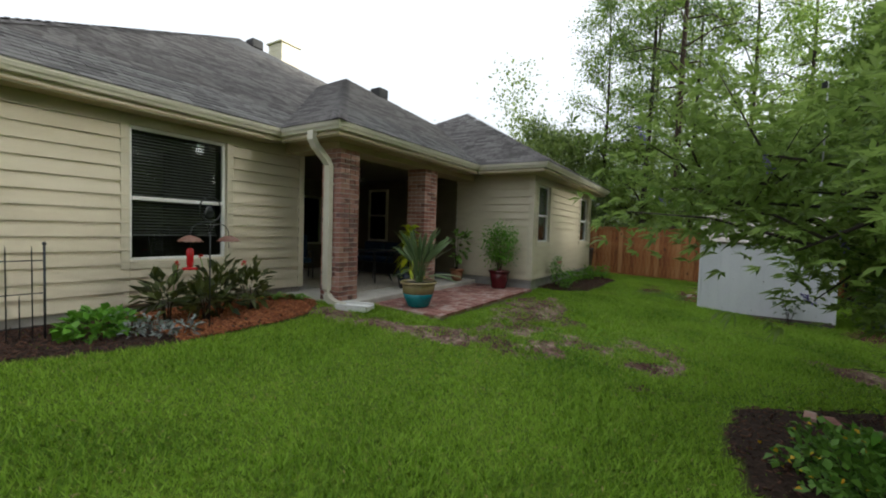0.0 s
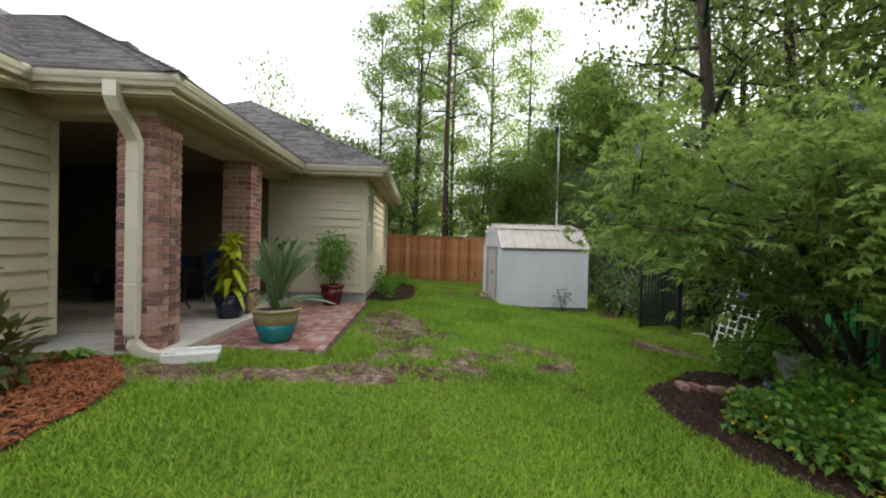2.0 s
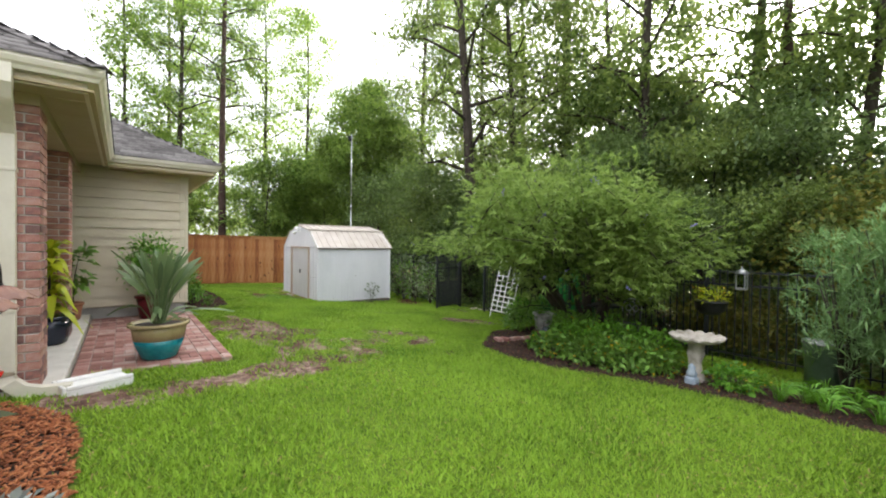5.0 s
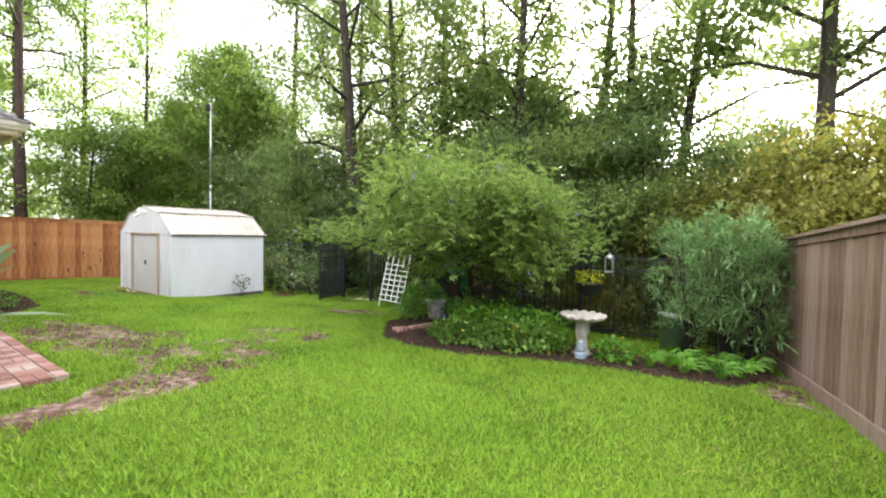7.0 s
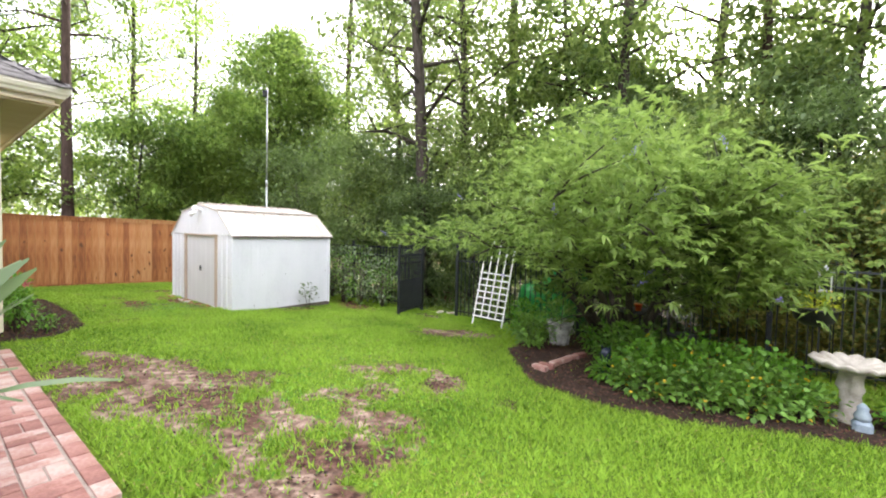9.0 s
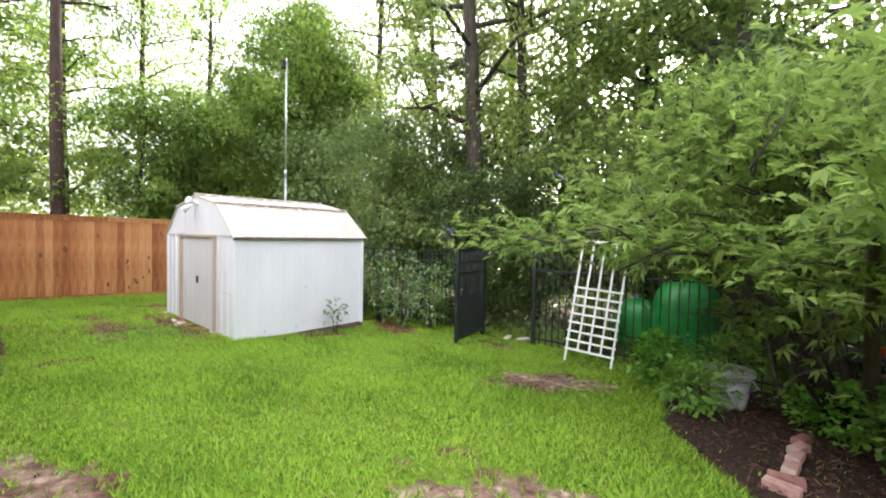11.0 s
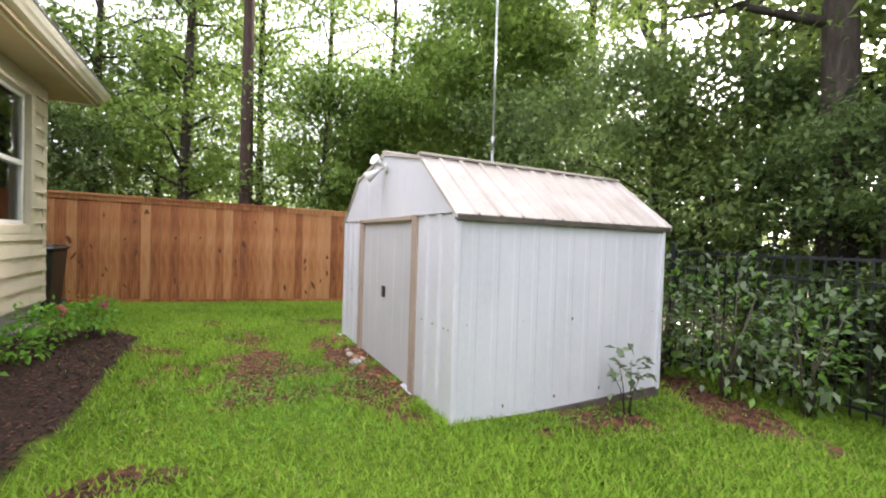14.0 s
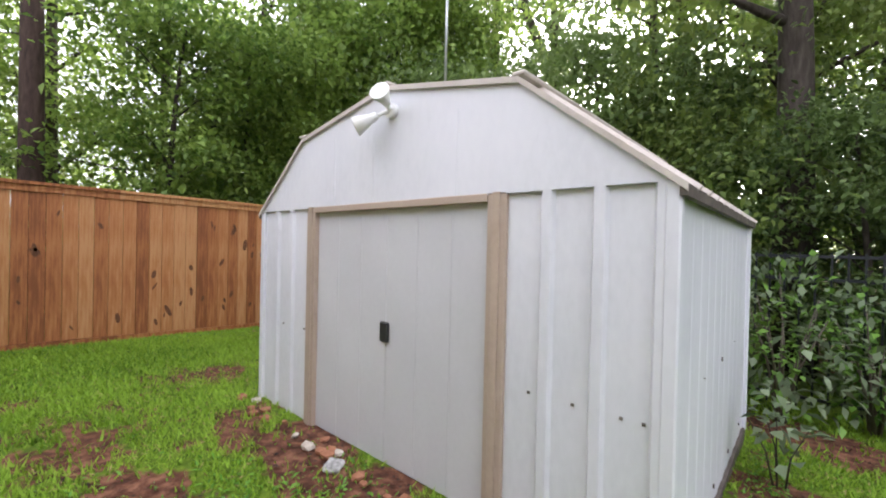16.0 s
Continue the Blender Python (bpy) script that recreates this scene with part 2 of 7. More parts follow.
M_LEAF_PINE = foliage("pine_needle", (0.03, 0.06, 0.02), (0.10, 0.16, 0.05), 0.4, 0.3)
M_LEAF_VITEX = foliage("chaste_tree_leaf", (0.102, 0.175, 0.034), (0.262, 0.368, 0.09), 0.45, 0.62)
M_LEAF_BED = foliage("lantana_leaf", (0.065, 0.15, 0.022), (0.19, 0.36, 0.06), 0.45, 0.35)
M_LEAF_OLEANDER = foliage("oleander_leaf", (0.10, 0.20, 0.06), (0.27, 0.43, 0.17), 0.35, 0.4)
M_LEAF_CANNA = foliage("canna_leaf", (0.03, 0.045, 0.02), (0.10, 0.12, 0.03), 0.35, 0.3)
M_LEAF_YELLOW = foliage("dracaena_leaf", (0.13, 0.26, 0.012), (0.46, 0.52, 0.03), 0.35, 0.35)
M_LEAF_BOP = foliage("strelitzia_leaf", (0.05, 0.10, 0.045), (0.16, 0.23, 0.10), 0.3, 0.3)
M_LEAF_BRIGHT = foliage("bright_leaf", (0.065, 0.19, 0.016), (0.18, 0.40, 0.045), 0.4, 0.35)
M_LEAF_RUSSET = foliage("russet_vine_leaf", (0.085, 0.12, 0.02), (0.27, 0.25, 0.05), 0.5, 0.45)
M_PURPLE = foliage("purple_floret", (0.14, 0.11, 0.38), (0.30, 0.26, 0.60), 0.6, 0.3)
M_YELLOWPETAL = foliage("yellow_petal", (0.55, 0.30, 0.01), (0.75, 0.5, 0.03), 0.6, 0.3)
M_REDPETAL = foliage("red_petal", (0.5, 0.01, 0.015), (0.65, 0.04, 0.03), 0.6, 0.3)
M_PINKPETAL = foliage("pink_petal", (0.5, 0.06, 0.12), (0.65, 0.2, 0.25), 0.6, 0.3)

# ---- building helpers ----


def tag_mesh(name, me, mat, parent=None, label=""):
    if mat:
        me.materials.append(mat)
    ob = new(name, me)
    if parent:
        ob.parent = parent
    if label:
        ob["label"] = label
    return ob


def part(name, bm, mat, parent=None, label="", smooth=False):
    me = bpy.data.meshes.new(name)
    bmesh.ops.recalc_face_normals(bm, faces=bm.faces)
    if smooth:
        for f in bm.faces:
            f.smooth = True
    bm.to_mesh(me)
    bm.free()
    return tag_mesh(name, me, mat, parent, label)


def thing(name, x, y, z, label, category, group="", kind="", turn=0):
    ob = new(name)
    ob.matrix_basis = pose(x, y, z, 0, 0, turn)
    ob.empty_display_size = 0.1
    return tagged(ob, label, category, group, kind)


def structure(ob, label, category):
    return tagged(ob, label, category, "", "structure")


def box(bm, x0, x1, y0, y1, z0, z1, bevel=0.0):
    r = bmesh.ops.create_cube(bm, size=1)
    bmesh.ops.transform(bm, verts=r["verts"], matrix=Matrix.Translation(((x0 + x1) / 2, (y0 + y1) / 2, (z0 + z1) / 2)) @ Matrix.Diagonal((abs(x1 - x0), abs(y1 - y0), abs(z1 - z0), 1)))
    if bevel:
        es = {e for v in r["verts"] for e in v.link_edges}
        bmesh.ops.bevel(bm, geom=list(es), offset=bevel, segments=1, affect="EDGES", profile=0.5)
    return r["verts"]


def boxed(*a, **k):
    bm = bmesh.new()
    box(bm, *a, **k)
    return bm


def tube(bm, pts, radii, n=8, cap=True):
    """A round rod through pts."""
    pts = [Vector(p) for p in pts]
    if not hasattr(radii, "__len__"):
        radii = [radii] * len(pts)
    rings = []
    side = None
    for i, p in enumerate(pts):
        d = (pts[min(i + 1, len(pts) - 1)] - pts[max(i - 1, 0)]).normalized()
        if side is None:
            side = d.orthogonal().normalized()
        side = (side - d * side.dot(d)).normalized()
        up = d.cross(side)
        rings.append([bm.verts.new(p + (side * math.cos(a) + up * math.sin(a)) * radii[i]) for a in (2 * math.pi * k / n for k in range(n))])
    for a, b in zip(rings, rings[1:]):
        for k in range(n):
            f = bm.faces.new((a[k], a[(k + 1) % n], b[(k + 1) % n], b[k]))
            f.smooth = True
    if cap:
        bm.faces.new(rings[0][::-1])
        bm.faces.new(rings[-1])


def lathe(bm, profile, n=28, cx=0, cy=0):
    """Turn a profile of (radius, height) round the upright axis."""
    rings = []
    for r, z in profile:
        rings.append([bm.verts.new((cx + r * math.cos(2 * math.pi * k / n), cy + r * math.sin(2 * math.pi * k / n), z)) for k in range(n)])
    for a, b in zip(rings, rings[1:]):
        for k in range(n):
            f = bm.faces.new((a[k], a[(k + 1) % n], b[(k + 1) % n], b[k]))
            f.smooth = True
    bm.faces.new(rings[0][::-1])
    bm.faces.new(rings[-1])


def prism(bm, outline, axis, a, b):
    """Extrude a closed outline of 2D points along an axis from a to b."""
    def at(p, s):
        return {"x": (s, p[0], p[1]), "y": (p[0], s, p[1]), "z": (p[0], p[1], s)}[axis]
    u = [bm.verts.new(at(p, a)) for p in outline]
    v = [bm.verts.new(at(p, b)) for p in outline]
    k = len(outline)
    for i in range(k):
        bm.faces.new((u[i], u[(i + 1) % k], v[(i + 1) % k], v[i]))
    bm.faces.new(u[::-1])
    bm.faces.new(v)


def array_mesh(name, verts, faces):
    """A mesh from numpy arrays; faces all of one size."""
    verts, faces = np.asarray(verts, np.float32), np.asarray(faces, np.int32)
    me = bpy.data.meshes.new(name)
    k = faces.shape[1]
    me.vertices.add(len(verts))
    me.vertices.foreach_set("co", verts.ravel())
    me.loops.add(faces.size)
    me.loops.foreach_set("vertex_index", faces.ravel())
    me.polygons.add(len(faces))
    me.polygons.foreach_set("loop_start", np.arange(0, faces.size, k, dtype=np.int32))
    me.polygons.foreach_set("loop_total", np.full(len(faces), k, np.int32))
    me.update(calc_edges=True)
    return me


def unit(a):
    return a / np.maximum(np.linalg.norm(a, axis=-1, keepdims=True), 1e-9)


def leaf_arrays(base, d, length, width, rng, droop=0.15, middle=0.45):
    """Pointed leaves, each a folded quad, from its base along d."""
    n = len(base)
    d = unit(d)
    side = unit(np.cross(d, rng.normal(size=(n, 3)) * 0.35 + np.array([0, 0, 1.0])))
    up = np.cross(side, d)
    L = np.broadcast_to(np.asarray(length, float).reshape(-1, 1), (n, 1))
    W = np.broadcast_to(np.asarray(width, float).reshape(-1, 1), (n, 1))
    tip = base + d * L - np.array([0, 0, 1.0]) * L * droop
    mid = base + d * L * middle + up * W * 0.18
    v = np.stack([base, mid + side * W / 2, tip, mid - side * W / 2], 1).reshape(-1, 3)
    f = np.arange(4 * n).reshape(-1, 4)
    return v, f


def join_arrays(parts):
    vs, fs, k = [], [], 0
    for v, f in parts:
        vs.append(v)
        fs.append(f + k)
        k += len(v)
    return np.concatenate(vs), np.concatenate(fs)


def leaf_part(name, arrays, mat, parent, label=""):
    v, f = join_arrays(arrays)
    return tag_mesh(name, array_mesh(name, v, f), mat, parent, label)


def sphere_dirs(n, rng, up=0.0):
    d = rng.normal(size=(n, 3))
    d[:, 2] += up
    return unit(d)


# ---- ground ----
def ground_z(x, y):
    x = np.clip(x, -5.0, 5.0)
    return 0.15 - (0.065 - 0.03 * np.clip((y - 13.0) / 3.0, 0.0, 1.0)) * x


def wobble(x, y, s, seed=0):
    return noise.noise(Vector((x * s + seed, y * s - seed, seed * 0.37)))


BED_RIGHT = [(1.75, 5.85), (0.78, 5.1), (0.45, 4.8), (0.33, 4.1), (0.42, 3.35), (0.80, 2.7), (1.05, 2.1), (1.22, 1.4), (1.30, 0.8), (1.42, 0.25), (2.2, -0.25), (3.8, -0.15), (3.8, 0.6), (2.5, 0.9), (2.4, 2.9), (3.9, 3.3), (3.9, 5.9), (2.6, 6.0)]
BED_LEFT = [(-6.3, 0.0), (-4.95, 0.9), (-4.62, 1.75), (-4.5, 2.4), (-4.5, 3.4), (-4.6, 4.0), (-4.95, 4.5), (-5.3, 4.75), (-6.3, 4.8)]
BED_WING = [(-3.35, 10.0), (-2.75, 10.1), (-2.3, 10.7), (-2.2, 12.0), (-2.22, 14.3), (-2.6, 14.8), (-3.35, 14.9)]


def inside(poly, x, y):
    hit = False
    for (x0, y0), (x1, y1) in zip(poly, poly[1:] + poly[:1]):
        if (y0 > y) != (y1 > y) and x < (x1 - x0) * (y - y0) / (y1 - y0) + x0:
            hit = not hit
    return hit


# bare soil: centre, half sizes, turn, strength
SOIL = [(-2.5, 7.55, 0.55, 1.15, 10, 1.5), (-2.1, 6.85, 0.5, 0.35, 0, 1.3), (-2.3, 5.75, 0.42, 0.75, -15, 1.05), (-2.7, 4.75, 0.6, 0.32, 20, 1.4), (-3.7, 4.5, 0.75, 0.24, 4, 1.35), (-4.45, 4.42, 0.4, 0.35, 0, 1.2), (-1.85, 5.0, 0.75, 0.3, 25, 1.0), (-0.32, 5.5, 0.32, 0.2, 0, 1.3), (-0.9, 6.0, 0.9, 0.8, 0, 0.5), (-0.37, 4.66, 0.25, 0.12, 0, 0.9),
        (-1.1, 12.75, 0.5, 0.65, 20, 1.35), (-1.6, 14.2, 0.9, 1.3, 0, 0.5), (-1.1, 11.95, 0.3, 0.3, 0, 0.8), (-0.15, 12.75, 0.35, 1.25, 0, 1.35), (2.1, 7.1, 0.78, 0.36, -38, 1.2), (2.95, 11.0, 0.36, 0.95, -25, 1.5), (3.4, 8.8, 0.4, 0.35, 0, 0.9), (1.5, 10.95, 0.7, 0.22, 0, 1.0), (-1.72, 11.0, 0.3, 0.14, 0, 0.6),
        (1.9, -0.35, 0.9, 0.3, 0, 1.0), (-0.1, 15.2, 0.6, 0.3, 0, 0.8)]


def soil_at(x, y):
    best = 0.0
    for cx, cy, a, b, turn, s in SOIL:
        c, sn = math.cos(radians(turn)), math.sin(radians(turn))
        u, v = ((x - cx) * c + (y - cy) * sn) / a, (-(x - cx) * sn + (y - cy) * c) / b
        r = u * u + v * v
        if r < 4:
            best = max(best, s * (1 - 0.5 * r))
    if best <= 0:
        return 0.0
    return best + 0.9 * wobble(x, y, 2.3, 3) + 0.8 * wobble(x, y, 6.5, 9) - 0.2


def ground_sheet():
    xs = np.concatenate([[-600, -250, -120, -60, -35, -22, -15, -10], np.arange(-7, 5.01, 0.09), [6, 8, 11, 15, 22, 35, 60, 120, 250, 600]])
    ys = np.concatenate([[-600, -250, -120, -60, -30, -15, -8, -4, -2], np.arange(-1, 17.51, 0.09), [19, 22, 26, 34, 50, 90, 180, 350, 600]])
    X, Y = np.meshgrid(xs, ys)
    Zg = ground_z(X, Y)
    soil, mulch = np.zeros(X.shape), np.zeros(X.shape)
    for i in range(X.shape[0]):
        for j in range(X.shape[1]):
            x, y = X[i, j], Y[i, j]
            if -7 <= x <= 5 and -1.1 <= y <= 17.6:
                soil[i, j] = soil_at(x, y)
                mulch[i, j] = 1.0 if (inside(BED_RIGHT, x, y) or inside(BED_LEFT, x, y) or inside(BED_WING, x, y)) else 0.0
                if x < -3.2 and 5.3 < y < 9.5 or x < -4.6 and y > 4.8:
                    Zg[i, j] = 0.30
                Zg[i, j] += 0.018 * wobble(x, y, 0.9, 5) + 0.008 * wobble(x, y, 4.0, 2) - 0.012 * min(max(soil[i, j], 0), 1) + 0.02 * mulch[i, j]
            else:
                soil[i, j] = 0.35 if x > 4 or y > 17.5 else 0.0
    ny, nx = X.shape
    idx = np.arange(nx * ny).reshape(ny, nx)
    f = np.stack([idx[:-1, :-1], idx[:-1, 1:], idx[1:, 1:], idx[1:, :-1]], -1).reshape(-1, 4)
    me = array_mesh("ground", np.stack([X, Y, Zg], -1).reshape(-1, 3), f)
    clay = np.clip((Y - 9.0) / 1.5, 0, 1)
    for nm, arr in (("soil", soil), ("mulch", mulch), ("clay", clay)):
        at = me.attributes.new(nm, "FLOAT", "POINT")
        at.data.foreach_set("value", arr.ravel().astype(np.float32))
    for p in me.polygons:
        p.use_smooth = True
    m = bpy.data.materials.new("lawn_and_soil")
    m.use_nodes = True
    n, l = m.node_tree.nodes, m.node_tree.links
    b = n["Principled BSDF"]
    co = n.new("ShaderNodeTexCoord")

    def tex(scale, detail=6):
        t = n.new("ShaderNodeTexNoise")
        t.inputs["Scale"].default_value, t.inputs["Detail"].default_value = scale, detail
        l.new(co.outputs["Object"], t.inputs["Vector"])
        return t.outputs["Fac"]

    def ramp(fac, stops):
        r = n.new("ShaderNodeValToRGB")
        e = r.color_ramp.elements
        while len(e) < len(stops):
            e.new(0.5)
        for i, (p, c) in enumerate(stops):
            e[i].position, e[i].color = p, (*c, 1)
        l.new(fac, r.inputs[0])
        return r.outputs[0]

    def attr(nm):
        a = n.new("ShaderNodeAttribute")
        a.attribute_name = nm
        return a.outputs["Fac"]

    def mixc(fac, a, c):
        x = n.new("ShaderNodeMix")
        x.data_type = "RGBA"
        l.new(fac, x.inputs[0])
        l.new(a, x.inputs[6])
        l.new(c, x.inputs[7])
        return x.outputs[2]

    green = ramp(tex(22), [(0.3, (0.045, 0.08, 0.006)), (0.5, (0.09, 0.15, 0.010)), (0.7, (0.15, 0.21, 0.018))])
    dirt = mixc(ramp(tex(2.1, 5), [(0.44, (0, 0, 0)), (0.58, (1, 1, 1))]), ramp(tex(17, 9), [(0.34, (0.038, 0.019, 0.013)), (0.5, (0.092, 0.047, 0.033)), (0.66, (0.18, 0.105, 0.075))]), ramp(tex(13, 9), [(0.34, (0.085, 0.052, 0.038)), (0.5, (0.20, 0.132, 0.10)), (0.66, (0.38, 0.28, 0.225))]))
    red = ramp(tex(15, 9), [(0.34, (0.045, 0.018, 0.010)), (0.5, (0.11, 0.045, 0.026)), (0.66, (0.21, 0.10, 0.06))])
    dirt = mixc(attr("clay"), dirt, red)
    dark = ramp(tex(35), [(0.3, (0.012, 0.008, 0.006)), (0.6, (0.045, 0.026, 0.018)), (0.8, (0.09, 0.045, 0.03))])
    sm = n.new("ShaderNodeMath")
    sm.operation = "MULTIPLY_ADD"
    sm.inputs[1].default_value = 0.9
    l.new(tex(18), sm.inputs[0])
    l.new(attr("soil"), sm.inputs[2])
    edge = ramp(sm.outputs[0], [(0.62, (0, 0, 0)), (0.82, (1, 1, 1))])
    c = mixc(edge, green, dirt)
    c = mixc(attr("mulch"), c, dark)
    l.new(c, b.inputs["Base Color"])
    b.inputs["Roughness"].default_value = 0.9
    b.inputs["Specular IOR Level"].default_value = 0.2
    bp = n.new("ShaderNodeBump")
    bp.inputs["Strength"].default_value, bp.inputs["Distance"].default_value = 0.6, 0.02
    l.new(tex(45), bp.inputs["Height"])
    l.new(bp.outputs[0], b.inputs["Normal"])
    structure(tag_mesh("ground", me, m), "gently sloping lawn with bare soil patches and mulched beds", "ground")


ground_sheet()

# ---- house ----
EAVE, SOFFIT, SIDE_LOW, SLAB = 3.30, 3.09, 0.62, 0.50
WX, WYC, PX = -6.20, 9.446, -3.29  # main wall, wing's south wall, wing's east wall


def siding_wall(name, axis, at, lo, hi, holes, label, face, paint=None):
    """A framed wall with lapped planks. axis: the way it runs; face: the side (+1, -1) that the planks are on."""
    root = structure(thing(name, 0, 0, 0, label, "wall"), label, "wall")

    def slab(bm, a, b, z0, z1, d0, d1, bevel=0.0):
        p, q = sorted((at + face * d0, at + face * d1))
        if axis == "y":
            box(bm, p, q, a, b, z0, z1, bevel)
        else:
            box(bm, a, b, p, q, z0, z1, bevel)
    bm = bmesh.new()
    cuts = sorted(holes)
    edges = [lo] + [v for h in cuts for v in (h[0], h[1])] + [hi]
    for i in range(0, len(edges), 2):
        slab(bm, edges[i], edges[i + 1], SIDE_LOW - 0.02, SOFFIT + 0.2, -0.15, -0.012)
    for a, b, z0, z1 in cuts:
        slab(bm, a, b, SIDE_LOW - 0.02, z0, -0.15, -0.012)
        slab(bm, a, b, z1, SOFFIT + 0.2, -0.15, -0.012)
    part("wall_core", bm, paint or M_SIDING, root)
    bm = bmesh.new()
    slab(bm, lo, hi, 0.0, SIDE_LOW - 0.02, -0.18, -0.03)
    part("foundation", bm, M_CONCRETE, root, "grey concrete foundation edge")
    z = SIDE_LOW
    while z < SOFFIT:
        top = min(z + 0.178, SOFFIT + 0.02)
        for i in range(0, len(edges) - 1):
            a, b = edges[i], edges[i + 1]
            spans = [(z, top)]
            if i % 2:
                h = cuts[i // 2]
                spans = [(s, t) for s, t in ((z, min(top, h[2])), (max(z, h[3]), top)) if t - s > 0.02]
            for s, t in spans:
                bm = bmesh.new()
                g = 0.0015
                prof = [(at + face * 0.004, s + 0.003), (at + face * 0.046, s + 0.003), (at + face * 0.0115, t + 0.012), (at - face * 0.010, t + 0.012)]
                prism(bm, prof, axis, a + g, b - g) if axis == "y" else prism(bm, prof, "x", a + g, b - g)
                part("plank", bm, paint or M_SIDING, root)
        z += 0.178
    return root


def window_unit(name, at, a, b, z0, z1, label, trim=0.10, sash=0.045, blinds=True):
    """A single-hung window in a wall that runs along y and faces +x; a, b, z0, z1: the opening."""
    w = structure(thing(name, 0, 0, 0, label, "window"), label, "window")
    mid = z0 + (z1 - z0) * 0.47
    for nm, y0, y1, p, q in (("trim_board", a - trim, a, z0 - trim, z1 + trim), ("trim_board", b, b + trim, z0 - trim, z1 + trim), ("sill", a, b, z0 - trim, z0), ("head_trim", a, b, z1, z1 + trim)):
        part(nm, boxed(at - 0.012, at + 0.042, y0, y1, p, q, bevel=0.004), M_TRIM, w)
    for nm, y0, y1, p, q, dx in (("jamb", a, a + sash, z0, z1, 0), ("jamb", b - sash, b, z0, z1, 0), ("bottom_rail", a + sash, b - sash, z0, z0 + sash, 0), ("top_rail", a + sash, b - sash, z1 - sash, z1, 0), ("meeting_rail", a + sash, b - sash, mid - 0.025, mid + 0.025, 0.012)):
        part(nm, boxed(at - 0.075 + dx, at - 0.02 + dx, y0, y1, p, q, bevel=0.004), M_WHITE, w)
    for p, q, dx in ((z0 + sash, mid - 0.025, -0.055), (mid + 0.025, z1 - sash, -0.04)):
        pane = part("pane", boxed(at + dx, at + dx + 0.006, a + sash, b - sash, p, q), M_GLASS, w)
        pane.visible_shadow = False
    if blinds:
        s = None
        z = z0 + 0.38
        while z < z1 - 0.06:
            if s is None:
                bm = boxed(-0.022, 0.022, a + 0.07, b - 0.07, -0.0015, 0.0015)
                bmesh.ops.rotate(bm, verts=bm.verts, cent=(0, 0, 0), matrix=Matrix.Rotation(radians(28), 3, "Y"))
                s = part("blind_slat", bm, M_BLIND, w)
                s.location = (at - 0.16, 0, z)
            else:
                c = s.copy()
                scene.collection.objects.link(c)
                c.location = (at - 0.16, 0, z)
            z += 0.042
        part("blind_rail", boxed(at - 0.18, at - 0.14, a + 0.06, b - 0.06, z0 + 0.33, z0 + 0.355, bevel=0.003), M_BLIND, w)
    # unseen room behind the window: added box, coloured dark so it looks dim
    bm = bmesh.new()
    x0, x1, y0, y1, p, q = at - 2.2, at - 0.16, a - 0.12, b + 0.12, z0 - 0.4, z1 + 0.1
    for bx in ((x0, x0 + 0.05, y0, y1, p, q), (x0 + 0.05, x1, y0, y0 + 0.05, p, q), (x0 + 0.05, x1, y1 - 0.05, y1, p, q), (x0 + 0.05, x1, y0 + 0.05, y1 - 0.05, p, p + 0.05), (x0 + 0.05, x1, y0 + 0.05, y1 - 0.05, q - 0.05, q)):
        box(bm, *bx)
    part("dark_room_stand_in", bm, M_DARKROOM, w)
    return w


W1 = (2.47, 3.76, 1.19, 2.96)
siding_wall("wall_main", "y", WX, 0.80, 5.20, [W1], "cream lap siding wall with a double-hung window", 1)
window_unit("window_1", WX, *W1, label="large single-hung window with half-drawn horizontal blinds")
V1, V2 = (9.74, 10.62, 1.50, 2.90), (13.72, 14.72, 1.50, 2.90)
siding_wall("wall_wing_east", "y", PX, WYC, 15.18, [V1, V2], "cream lap siding wing wall with two narrow windows", 1)
window_unit("window_2", PX, *V1, label="narrow single-hung window in cream trim", blinds=False)
window_unit("window_3", PX, *V2, label="narrow single-hung window near the house corner", blinds=False)
# north wall split here so the part inside the porch takes the shaded colour
siding_wall("wall_porch_north", "x", WYC, -9.6, -5.35, [], "lap siding wall at the back of the porch, its shade put into the brown", -1, M_PORCHSHADE)
siding_wall("wall_wing_south", "x", WYC, -5.349, PX, [], "cream lap siding wall beside the brick patio", -1)
siding_wall("wall_wing_north", "x", 15.18, -9.0, PX, [], "cream lap siding end wall of the wing", 1)
siding_wall("wall_main_end", "x", 0.80, -20.0, WX, [], "cream lap siding end wall of the house", -1)
siding_wall("wall_porch_side", "x", 5.20, -9.6, WX - 0.02, [], "lap siding wall inside the porch, its shade put into the brown", 1, M_PORCHSHADE)

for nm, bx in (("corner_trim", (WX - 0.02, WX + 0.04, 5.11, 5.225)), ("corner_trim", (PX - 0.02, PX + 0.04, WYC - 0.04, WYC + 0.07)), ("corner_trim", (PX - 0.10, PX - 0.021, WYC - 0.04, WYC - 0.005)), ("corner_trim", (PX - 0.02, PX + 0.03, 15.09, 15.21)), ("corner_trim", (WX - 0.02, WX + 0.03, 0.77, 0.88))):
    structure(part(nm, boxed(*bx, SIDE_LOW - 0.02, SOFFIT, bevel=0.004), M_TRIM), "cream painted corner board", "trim")


